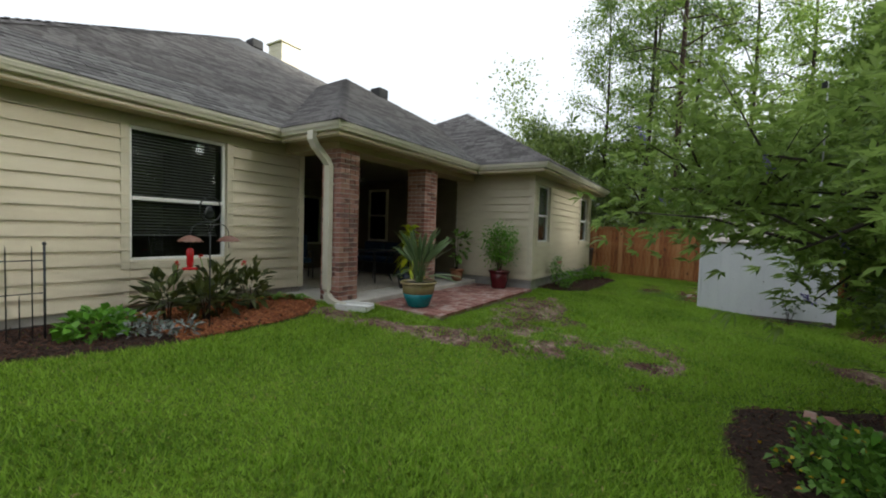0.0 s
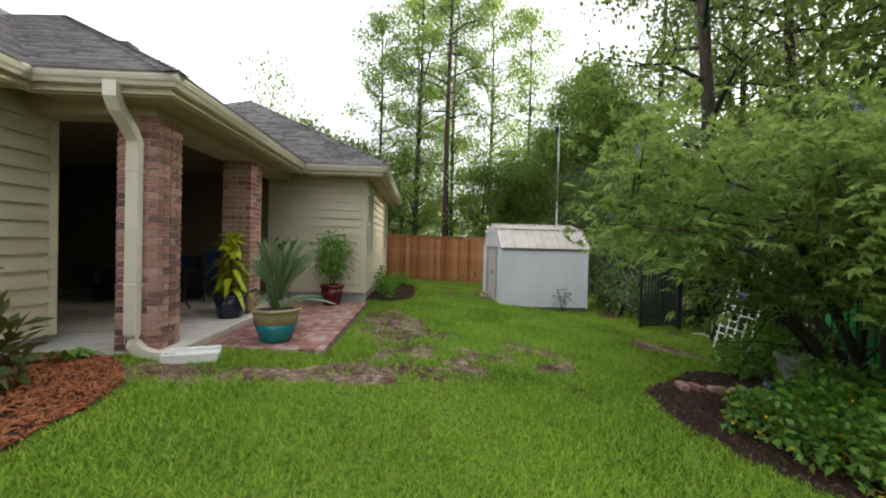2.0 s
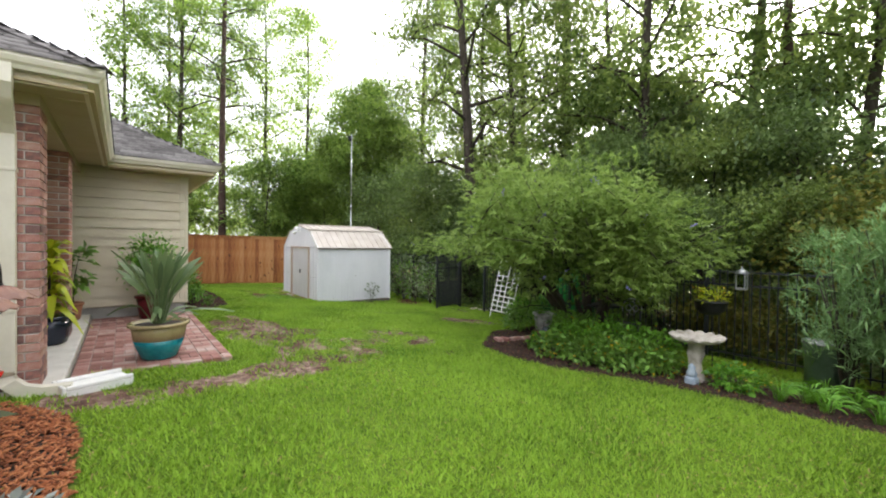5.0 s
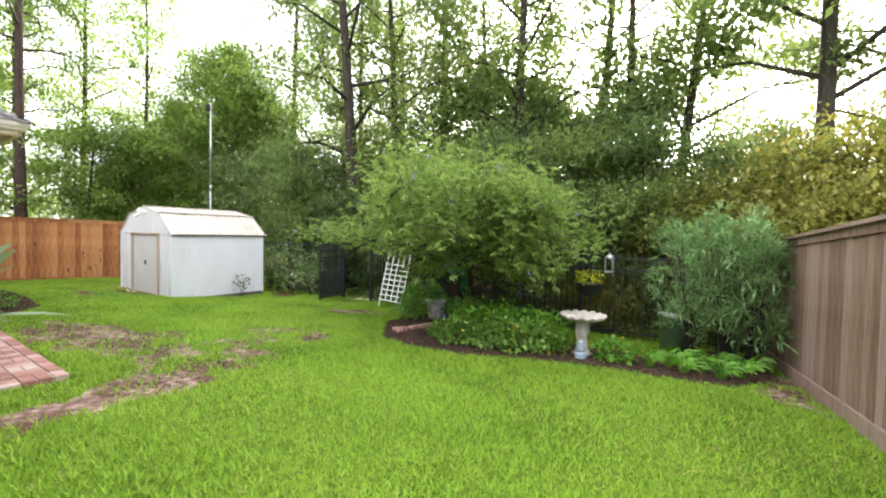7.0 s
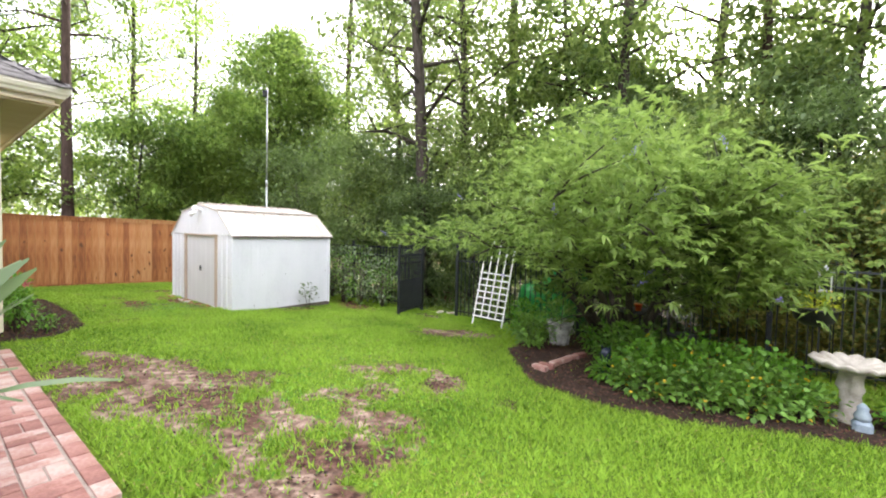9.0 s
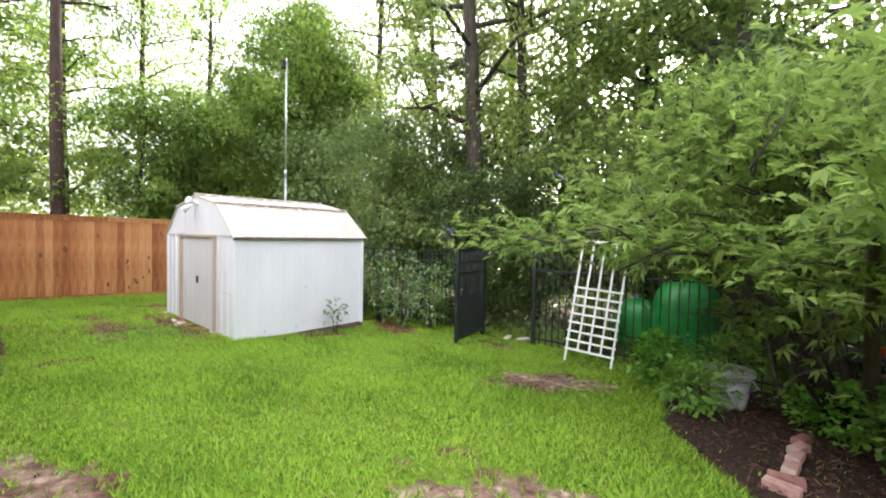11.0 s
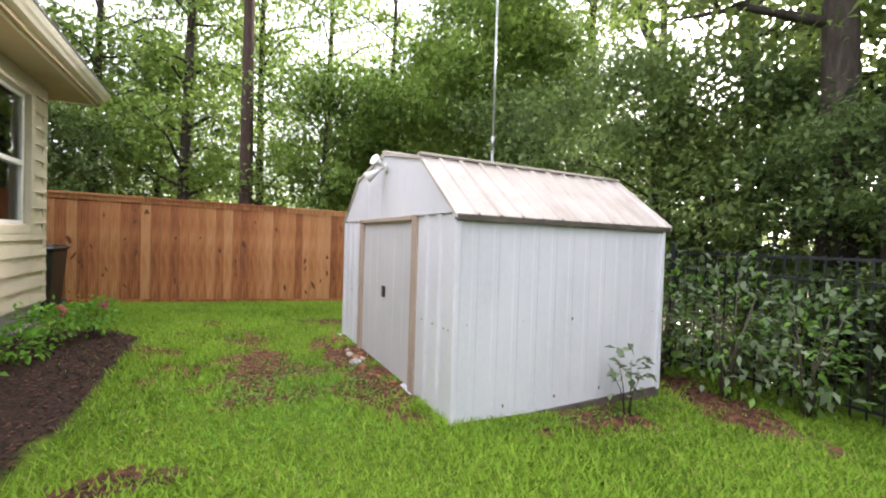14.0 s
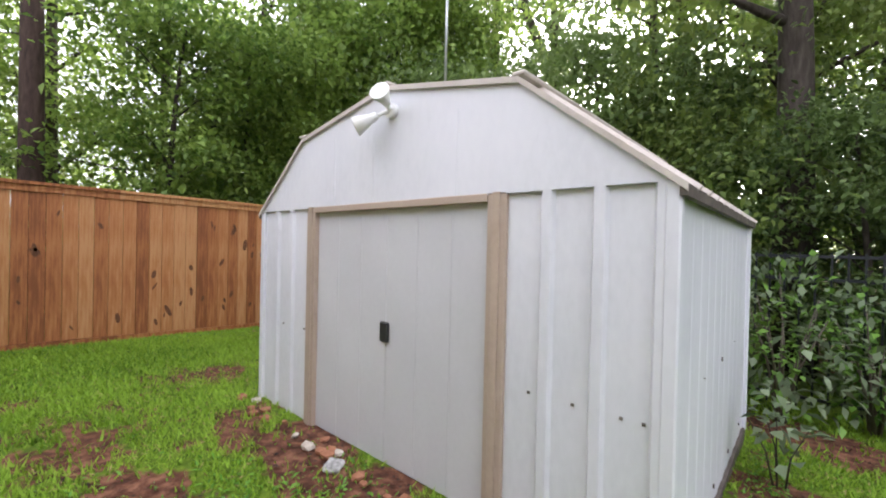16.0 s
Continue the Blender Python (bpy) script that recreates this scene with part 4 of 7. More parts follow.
            for k in range(4):
                bm.faces.new((v[k], v[(k + 1) % 4], v[4 + (k + 1) % 4], v[4 + k]))
            bm.faces.new(v[:4][::-1])
            bm.faces.new(v[4:])
            part("rake_trim", bm, M_SHEDROOF, s)
    for y in (m - kn, m, m + kn):
        z = kz if y != m else rz
        part("ridge_cap", boxed(R0 - 0.01, R1 + 0.01, y - 0.035, y + 0.035, z + 0.008, z + 0.03, bevel=0.006), M_SHEDROOF, s)
    for y, sg in ((SY0 - 0.032, -1), (SY1 + 0.032, 1)):
        part("eave_trim", boxed(R0, R1, y - 0.012, y + 0.012, SE - 0.055, SE - 0.012), M_RUST, s, "stained eave edge strip")
    for i in range(0, 26, 3):
        x, z = SX0 + 0.1 + (SX1 - SX0 - 0.2) * (i % 13) / 12, 0.84 if i < 13 else 0.2
        part("screw", boxed(x - 0.005, x + 0.005, SY0 - 0.010, SY0 - 0.002, z + RNG.uniform(-0.02, 0.02), z + 0.012), M_RUST, s)
    for y in (11.28, 11.36, 11.55, 11.75, 13.6, 13.9):
        part("screw", boxed(SX0 - 0.008, SX0 - 0.001, y, y + 0.012, 0.80, 0.812), M_RUST, s)


shed()


def floodlight():
    f = thing("floodlight", SX0 - 0.022, 12.66, 2.20, "white twin-head security floodlight on the shed gable", "floodlight")
    f.scale = (0.75, 0.75, 0.75)
    bm = bmesh.new()
    tube(bm, [(0, 0, 0), (-0.035, 0, 0)], [0.06, 0.055], 16)
    part("wall_plate", bm, M_WHITE, f)
    for dy, up, nm in ((0.16, -0.10, "lamp_head"), (-0.07, 0.06, "lamp_head")):
        bm = bmesh.new()
        tube(bm, [(-0.03, 0, 0), (-0.09, dy * 0.5, up * 0.4)], 0.016, 8)
        c = Vector((-0.09, dy * 0.5, up * 0.4))
        e = c + Vector((-0.12, dy * 0.7, up * 0.9))
        tube(bm, [c, c.lerp(e, 0.35), e, e + (e - c) * 0.02], [0.028, 0.04, 0.078, 0.07], 16)
        part(nm, bm, M_WHITE, f)


floodlight()


def antenna():
    a = thing("antenna_pole", 2.66, 14.55, ground_z(2.66, 0), "slender grey metal mast behind the shed", "mast")
    bm = bmesh.new()
    tube(bm, [(0, 0, 0), (0, 0, 3.2)], 0.026, 10)
    part("lower_tube", bm, M_STEEL, a)
    bm = bmesh.new()
    tube(bm, [(0, 0, 3.2), (0, 0, 6.0)], 0.019, 10)
    part("upper_tube", bm, M_STEEL, a)
    bm = bmesh.new()
    tube(bm, [(0, 0, 3.12), (0, 0, 3.3)], 0.034, 10)
    part("joint_collar", bm, M_STEEL, a)
    part("bracket", boxed(-0.13, -0.02, -0.04, 0.04, 5.72, 5.92, bevel=0.01), M_PIPE, a, "small dark box near the mast top")


antenna()

# ---- cedar fence at the back ----


def cedar_fence(x0, x1, y, label):
    f = structure(thing("fence_back", 0, 0, 0, label, "fence"), label, "fence")
    x = x0
    while x < x1:
        w = 0.14
        g = float(ground_z(x, y)) + 0.06
        bm = boxed(0, w - 0.003, 0, 0.017, 0, 1.995 - 0.012 * x - g, bevel=0.003)
        ob = part("board", bm, M_CEDAR, f)
        ob.location = (x, y + RNG.uniform(-0.003, 0.003), g)
        for _ in range(RNG.integers(0, 4)):
            bm = bmesh.new()
            r = RNG.uniform(0.018, 0.044)
            kx, kz = RNG.uniform(0.035, 0.105), RNG.uniform(0.12, 1.55)
            tube(bm, [(kx, 0.002, kz), (kx, -0.002, kz)], r, 9)
            bmesh.ops.scale(bm, vec=(RNG.uniform(0.45, 0.8), 1, RNG.uniform(1.0, 2.1)), verts=bm.verts, space=Matrix.Translation((-kx, 0, -kz)))
            bmesh.ops.rotate(bm, verts=bm.verts, cent=(kx, 0, kz), matrix=Matrix.Rotation(RNG.uniform(-0.6, 0.6), 3, "Y"))
            part("knot", bm, M_KNOT, ob)
        x += w
    n = 6
    for k in range(n):
        a, b = x0 + (x1 - x0) * k / n, x0 + (x1 - x0) * (k + 1) / n
        for nm, lo, hi, d0, d1 in (("rot_board", -0.06, 0.06, -0.012, 0.03), ("cap_rail", 1.995, 2.03, -0.045, 0.085), ("top_trim", 1.92, 1.995, -0.02, -0.0035)):
            bm = boxed(a + 0.002, b - 0.002, y + d0, y + d1, lo, hi)
            for v in bm.verts:
                v.co.z += float(ground_z(v.co.x, y)) if nm == "rot_board" else -0.012 * v.co.x
            part(nm, bm, M_CEDAR, f)
    return f


cedar_fence(-9.5, 4.3, 17.3, "new cedar privacy fence with dark knots and a cap rail")


def old_fence(x0, x1):
    f = structure(thing("fence_side", 0, 0, 0, "weathered grey-brown board fence with a cap rail", "fence"), "weathered grey-brown board fence with a cap rail", "fence")

    def line(x):
        return -0.38 + 0.135 * (x - 2.8)
    turn = math.atan(0.135)
    x = x0
    while x < x1:
        ob = part("board", boxed(0, 0.137, -0.017, 0, 0, 1.66 + RNG.uniform(-0.01, 0.01), bevel=0.003), M_OLDWOOD, f)
        ob.location = (x, line(x) + RNG.uniform(-0.004, 0.004), ground_z(x, 0) + 0.16)
        ob.rotation_euler = (0, 0, turn)
        x += 0.14
    n = 8
    for k in range(n):
        a, b = x0 + (x1 - x0) * k / n, x0 + (x1 - x0) * (k + 1) / n
        for nm, lo, hi, d0, d1 in (("kick_board", -0.02, 0.16, -0.02, 0.02), ("cap_rail", 1.84, 1.88, -0.06, 0.06), ("top_trim", 1.75, 1.84, 0.005, 0.022)):
            bm = boxed(a + 0.002, b - 0.002, d0, d1, lo, hi)
            for v in bm.verts:
                v.co.y += line(v.co.x)
                v.co.z += ground_z(v.co.x, 0)
            part(nm, bm, M_OLDWOOD, f)


old_fence(-8.0, 4.0)

# ---- iron fence and gate ----
FX = 3.86


def picket_mesh(h):
    bm = bmesh.new()
    box(bm, -0.008, 0.008, -0.008, 0.008, 0.04, h)
    return bm


def iron_fence(y0, y1, name):
    f = structure(thing(name, 0, 0, 0, "black iron picket fence in front of the woods", "fence"), "black iron picket fence in front of the woods", "fence")
    z = float(ground_z(FX, 0))
    data = None
    n = round((y1 - y0) / 0.115)
    for i in range(n + 1):
        y = y0 + (y1 - y0) * i / n
        if data is None:
            ob = part("picket", picket_mesh(1.55), M_IRON, f)
            data = ob.data
        else:
            ob = new("picket", data)
            ob.parent = f
        ob.location = (FX, y, z)
    for h in (0.12, 1.28, 1.5):
        part("rail", boxed(FX - 0.014, FX + 0.014, y0, y1, z + h, z + h + 0.028), M_IRON, f)
    k = max(1, round((y1 - y0) / 2.9))
    for i in range(k + 1):
        y = y0 + (y1 - y0) * i / k
        part("post", boxed(FX - 0.03, FX + 0.03, y - 0.03, y + 0.03, z - 0.1, z + 1.66, bevel=0.004), M_IRON, f)


iron_fence(-0.15, 8.36, "iron_fence_1")
iron_fence(9.42, 17.2, "iron_fence_2")


def iron_gate():
    g = thing("iron_gate", 3.80, 9.38, float(ground_z(3.6, 0)), "open black iron gate with close upright bars", "gate", turn=190)
    L, H = 1.02, 1.62
    for a, b in ((0.0, 0.05), (L - 0.05, L)):
        part("stile", boxed(a, b, -0.025, 0.025, 0.05, H, bevel=0.004), M_IRON, g)
    for z in (0.10, 1.18, 1.36, H - 0.05):
        part("rail", boxed(0.051, L - 0.051, -0.02, 0.02, z, z + 0.04, bevel=0.003), M_IRON, g)
    for i in range(10):
        x = 0.05 + (L - 0.1) * (i + 1) / 11
        part("bar", boxed(x - 0.009, x + 0.009, -0.009, 0.009, 0.141, H - 0.051), M_IRON, g)
    for i in range(11):
        x = 0.05 + (L - 0.1) * (i + 0.5) / 11
        part("lower_bar", boxed(x - 0.009, x + 0.009, -0.009, 0.009, 0.141, 0.82), M_IRON, g)
    part("latch", boxed(L - 0.06, L + 0.03, -0.045, -0.026, 0.95, 1.05, bevel=0.005), M_IRON, g)


iron_gate()

# ---- patio ----


def patio():
    root = structure(thing("patio", 0, 0, 0, "worn red brick patio with pale mortar smears", "patio"), "worn red brick patio with pale mortar smears", "patio")
    x0, x1, y0, y1, top = -4.70, -3.21, 5.38, WYC - 0.035, 0.42
    part("bedding", boxed(x0, x1 - 0.01, y0 + 0.01, y1, 0.2, top - 0.010), M_JOINT, root)
    L, W, j = 0.200, 0.096, 0.009
    shared = {}

    def paver(x, y, w, d):
        key = (round(w, 3), round(d, 3))
        if key not in shared:
            ob = part("paver", boxed(0, w, 0, d, -0.05, 0, bevel=0.004), M_PAVER, root)
            shared[key] = ob.data
        else:
            ob = new("paver", shared[key])
            ob.parent = root
        ob.location = (x, y, top + RNG.uniform(-0.004, 0.003))
        ob.rotation_euler = (RNG.uniform(-0.012, 0.012), RNG.uniform(-0.012, 0.012), 0)
    # edge course, lengthwise, then basket weave
    y = y0
    while y + L < y1:
        paver(x1 - W, y, W, L)
        y += L + j
    cell = L + j
    nx = int((x1 - W - j - x0) / cell)
    ny = int((y1 - y0) / cell)
    for a in range(nx):
        for b in range(ny):
            cx, cy = x1 - W - j - (a + 1) * cell, y0 + b * cell
            if (a + b) % 2:
                paver(cx, cy, L, W)
                paver(cx, cy + W + j, L, W)
            else:
                paver(cx, cy, W, L)
                paver(cx + W + j, cy, W, L)
    rest = x1 - W - j - nx * cell - j - x0
    if rest > 0.04:
        for b in range(ny * 2):
            paver(x0, y0 + b * cell / 2, rest, W)


patio()

# ---- potted plants and porch furniture ----


def pot(name, x, y, z, profile, mats, label, soil_r, soil_z, category="planter"):
    p = thing(name, x, y, z, label, category)
    for i, (prof, mat, nm) in enumerate(zip(profile, mats, ("bowl", "band", "rim"))):
        bm = bmesh.new()
        lathe(bm, prof, 32)
        part(nm, bm, mat, p)
    bm = bmesh.new()
    lathe(bm, [(0.01, soil_z - 0.03), (soil_r, soil_z - 0.03), (soil_r, soil_z), (0.01, soil_z + 0.01)], 20)
    part("soil", bm, M_SOIL, p)
    return p


def strap_leaves(n, rng, reach, height, width, mat, parent, z0, label="", lean=0.45, name="leaf", twist=0.0, shape=((0, 0.35), (0.3, 0.8), (0.6, 1.0), (0.85, 0.6), (1.0, 0.04))):
    """Long arching blades of three segments each."""
    vs, fs = [], []
    for i in range(n):
        a = rng.uniform(0, 2 * math.pi)
        h = height * rng.uniform(0.55, 1.0)
        r = reach * rng.uniform(0.4, 1.0)
        w = width * rng.uniform(0.7, 1.1)
        side = np.array([-math.sin(a), math.cos(a), 0])
        out = np.array([math.cos(a), math.sin(a), 0])
        b = rng.uniform(-twist, twist) if twist else 0.0
        side = side * math.cos(b) + (np.array([0, 0, 1.0]) - 0.9 * out) * math.sin(b)
        b0 = out * rng.uniform(0, 0.06)
        k = len(vs)
        for t, ww in shape:
            c = b0 + out * r * t ** 1.7 + np.array([0, 0, z0 + h * (t - lean * t * t * t)])
            vs += [tuple(c - side * w * ww / 2), tuple(c + side * w * ww / 2 + np.array([0, 0, 0.012]))]
        fs += [(k + 2 * m, k + 2 * m + 1, k + 2 * m + 3, k + 2 * m + 2) for m in range(4)]
    return tag_mesh(name, array_mesh(name, vs, fs), mat, parent, label)


def bushy(n, rng, centre, radii, length, width, up=0.3, shell=0.5):
    """Leaves through an uneven mound."""
    d = sphere_dirs(n, rng)
    r = rng.uniform(shell, 1.0, (n, 1)) ** 0.7
    bump = 1 + 0.18 * np.sin(d[:, :1] * 7 + 1.3) * np.cos(d[:, 1:2] * 6 + 0.4) + 0.12 * rng.normal(size=(n, 1))
    c = np.array(centre) + d * np.array(radii) * r * bump
    return leaf_arrays(c, d + rng.normal(size=(n, 3)) * 0.6 + np.array([0, 0, up]), length * rng.uniform(0.6, 1.15, n), width * rng.uniform(0.7, 1.15, n), rng)


def stems(parent, n, rng, reach, height, r, mat, name="stem", z0=0.0):
    bm = bmesh.new()
    for i in range(n):
        a = 2 * math.pi * (i + rng.uniform(-0.3, 0.3)) / n
        q = rng.uniform(0.4, 1.0)
        h = height * rng.uniform(0.7, 1.0)
        tube(bm, [(0.03 * math.cos(a), 0.03 * math.sin(a), z0), (reach * 0.4 * q * math.cos(a), reach * 0.4 * q * math.sin(a), z0 + h * 0.5), (reach * q * math.cos(a + 0.2), reach * q * math.sin(a + 0.2), z0 + h)], [r, r * 0.75, r * 0.35], 6)
    return part(name, bm, mat, parent)


def potted_plants():
    rng = np.random.default_rng(11)
    p = pot("glazed_planter", -3.93, 5.80, 0.42, [[(0.16, 0.0), (0.19, 0.02), (0.235, 0.14), (0.262, 0.235)], [(0.262, 0.235), (0.275, 0.33), (0.285, 0.385)], [(0.285, 0.385), (0.315, 0.395), (0.315, 0.43), (0.27, 0.43), (0.26, 0.37)]], [M_TEAL, M_TANGLAZE, M_TANGLAZE], "large glazed planter, teal below and tan above, on bricks", 0.255, 0.40)
    s = thing("bird_of_paradise_plant", -3.93, 5.80, 0.82, "bird of paradise with tall grey-green blades", "plant")
    paddle = ((0, 0.2), (0.5, 0.17), (0.66, 0.8), (0.84, 0.85), (1.0, 0.03))
    strap_leaves(40, rng, 0.52, 1.12, 0.075, M_LEAF_BOP, s, 0.0, lean=0.14, shape=paddle, twist=1.2)
    strap_leaves(34, rng, 0.30, 1.0, 0.060, M_LEAF_BOP, s, 0.0, lean=0.05, shape=paddle, name="inner_leaf", twist=1.3)
    strap_leaves(9, rng, 0.80, 0.55, 0.06, M_LEAF_BOP, s, 0.0, lean=0.75, name="lower_leaf", shape=paddle, twist=0.5)
    # dark red pot with a leafy shrub
    pot("red_planter", -3.87, 8.95, 0.42, [[(0.15, 0.0), (0.17, 0.02), (0.20, 0.2), (0.225, 0.36)], [(0.225, 0.36), (0.25, 0.37), (0.25, 0.41), (0.22, 0.42)]], [M_REDPOT, M_REDPOT], "dark red glazed pot beside the siding", 0.215, 0.39)
    s = thing("potted_shrub", -3.87, 8.95, 0.80, "airy light green shrub in a red pot", "plant")
    stems(s, 9, rng, 0.33, 0.95, 0.008, M_BARK)
    leaf_part("leaves", [bushy(1500, rng, (0, 0, 0.62), (0.42, 0.42, 0.5), 0.075, 0.042, 0.2, 0.25)], M_LEAF_BRIGHT, s)
    # dark pot with a yellow-green dracaena
    pot("dark_planter", -5.02, 6.95, SLAB, [[(0.16, 0.0), (0.18, 0.02), (0.21, 0.18), (0.235, 0.32)], [(0.235, 0.32), (0.25, 0.33), (0.25, 0.36), (0.22, 0.36)]], [M_DARKBLUE, M_DARKBLUE], "dark blue glazed pot on the porch slab", 0.22, 0.34)
    s = thing("dracaena_plant", -5.02, 6.95, SLAB + 0.34, "dracaena with drooping yellow-green leaves", "plant")
    bm = bmesh.new()
    tube(bm, [(0, 0, 0), (0.01, 0, 0.4), (0, 0.02, 0.78)], [0.02, 0.016, 0.010], 7)
    part("stem", bm, M_BARK, s)
    lance = ((0, 0.3), (0.25, 0.8), (0.5, 1.0), (0.78, 0.75), (1.0, 0.04))
    for k in range(11):
        strap_leaves(9, rng, 0.46 - 0.02 * k, 0.24 + 0.012 * k, 0.11, M_LEAF_YELLOW, s, 0.06 + 0.075 * k, lean=2.3 - 0.17 * k, name="leaf_whorl", shape=lance, twist=0.3)
    # brown pot with broad leaves near the siding
    pot("brown_planter", -4.95, 8.85, SLAB, [[(0.10, 0.0), (0.12, 0.02), (0.15, 0.24)], [(0.15, 0.24), (0.17, 0.25), (0.17, 0.29), (0.14, 0.29)]], [M_TERRA, M_TERRA], "brown clay pot beside the porch column", 0.145, 0.27)
    s = thing("broadleaf_plant", -4.95, 8.85, SLAB + 0.27, "potted climber with broad dark leaves", "plant")
    stems(s, 5, rng, 0.14, 0.85, 0.010, M_BARK)
    leaf_part("leaves", [bushy(60, rng, (0.06, 0, 0.65), (0.22, 0.22, 0.42), 0.20, 0.13, -0.1, 0.3)], M_LEAF_BED, s)
    # ferns at the column foot and along the foundation
    for x, y, r in ((-5.45, 4.55, 0.2), (-5.75, 4.35, 0.22), (-5.9, 4.0, 0.2)):
        f = thing("fern_clump", x, y, float(ground_z(x, y)) + 0.01, "low green fern clump by the foundation", "plant", "foundation ferns")
        strap_leaves(26, rng, r, 0.28, 0.05, M_LEAF_BED, f, 0.0, lean=0.7)


potted_plants()


def patio_chair(x, y, turn):
    c = thing("patio_chair", x, y, SLAB, "dark metal patio chair with blue cushions", "chair", "porch chairs", turn=turn)
    bm = boxed(-0.27, 0.27, -0.27, 0.27, 0.38, 0.48, bevel=0.03)
    part("seat_cushion", bm, M_BLUECUSHION, c)
    bm = boxed(-0.26, 0.26, 0.20, 0.32, 0.46, 1.02, bevel=0.035)
    bmesh.ops.rotate(bm, verts=bm.verts, cent=(0, 0.25, 0.46), matrix=Matrix.Rotation(radians(-12), 3, "X"))
    part("back_cushion", bm, M_BLUECUSHION, c)
    for sx in (-0.29, 0.29):
        for sy in (-0.25, 0.27):
            bm = bmesh.new()
            tube(bm, [(sx, sy, 0), (sx, sy, 0.60)], 0.014, 7)
            part("leg", bm, M_IRON, c)
        bm = bmesh.new()
        tube(bm, [(sx, -0.28, 0.60), (sx, 0.0, 0.63), (sx, 0.29, 0.60)], 0.02, 7)
        part("arm", bm, M_IRON, c)
    part("seat_frame", boxed(-0.29, 0.29, -0.27, 0.28, 0.355, 0.38, bevel=0.004), M_IRON, c)


patio_chair(-7.9, 6.5, 60)
patio_chair(-5.9, 8.7, 190)


def wicker_sofa(x, y, turn):
    c = thing("wicker_sofa", x, y, SLAB, "dark wicker porch sofa with blue cushions", "sofa", turn=turn)
    part("base", boxed(-0.85, 0.85, -0.38, 0.38, 0.06, 0.34, bevel=0.03), M_BLACK, c)
    part("back", boxed(-0.85, 0.85, 0.27, 0.40, 0.34, 0.86, bevel=0.05), M_BLACK, c)
    for s in (-0.86, 0.74):
        part("arm", boxed(s, s + 0.12, -0.38, 0.36, 0.30, 0.62, bevel=0.04), M_BLACK, c)
    for a, b in ((-0.73, -0.005), (0.005, 0.73)):
        part("seat_cushion", boxed(a, b, -0.36, 0.25, 0.34, 0.46, bevel=0.035), M_BLUECUSHION, c)
        part("back_cushion", boxed(a + 0.02, b - 0.02, 0.12, 0.27, 0.47, 0.84, bevel=0.05), M_BLUECUSHION, c)
    for sx in (-0.75, 0.75):
        for sy in (-0.3, 0.3):
            part("leg", boxed(sx - 0.025, sx + 0.025, sy - 0.025, sy + 0.025, 0, 0.06), M_BLACK, c)


wicker_sofa(-7.3, 8.7, 0)


def porch_table():
    t = thing("patio_table", -6.3, 7.35, SLAB, "dark round metal patio table", "table")
    bm = bmesh.new()
    lathe(bm, [(0.01, 0.70), (0.50, 0.70), (0.52, 0.712), (0.50, 0.725), (0.01, 0.725)], 36)
    part("tabletop", bm, M_IRON, t)
    for k in range(4):
        a = math.pi / 4 + k * math.pi / 2
        bm = bmesh.new()
        tube(bm, [(0.42 * math.cos(a), 0.42 * math.sin(a), 0), (0.25 * math.cos(a), 0.25 * math.sin(a), 0.4), (0.36 * math.cos(a), 0.36 * math.sin(a), 0.70)], 0.016, 7)
        part("leg", bm, M_IRON, t)
    f = thing("ceiling_fan", -6.6, 7.2, SOFFIT, "dark ceiling fan at rest under the porch ceiling", "fan")
    bm = bmesh.new()
    tube(bm, [(0, 0, 0), (0, 0, -0.25)], 0.015, 8)
    part("downrod", bm, M_PIPE, f)
    bm = bmesh.new()
    lathe(bm, [(0.02, -0.38), (0.10, -0.36), (0.12, -0.30), (0.08, -0.24), (0.02, -0.23)], 20)
    part("motor", bm, M_PIPE, f)
    for k in range(5):
        bm = boxed(0.12, 0.62, -0.06, 0.06, -0.315, -0.305, bevel=0.004)
        bmesh.ops.rotate(bm, verts=bm.verts, cent=(0, 0, 0), matrix=Matrix.Rotation(2 * math.pi * k / 5 + 0.3, 3, "Z"))
        part("blade", bm, M_PIPE, f)
    r = thing("outdoor_rug", -6.4, 7.3, SLAB + 0.004, "flat patterned tan rug on the porch slab", "rug")
    part("mat", boxed(-1.2, 1.0, -1.5, 1.3, 0, 0.008, bevel=0.003), M_ROCK, r)


porch_table()

# ---- left bed ----


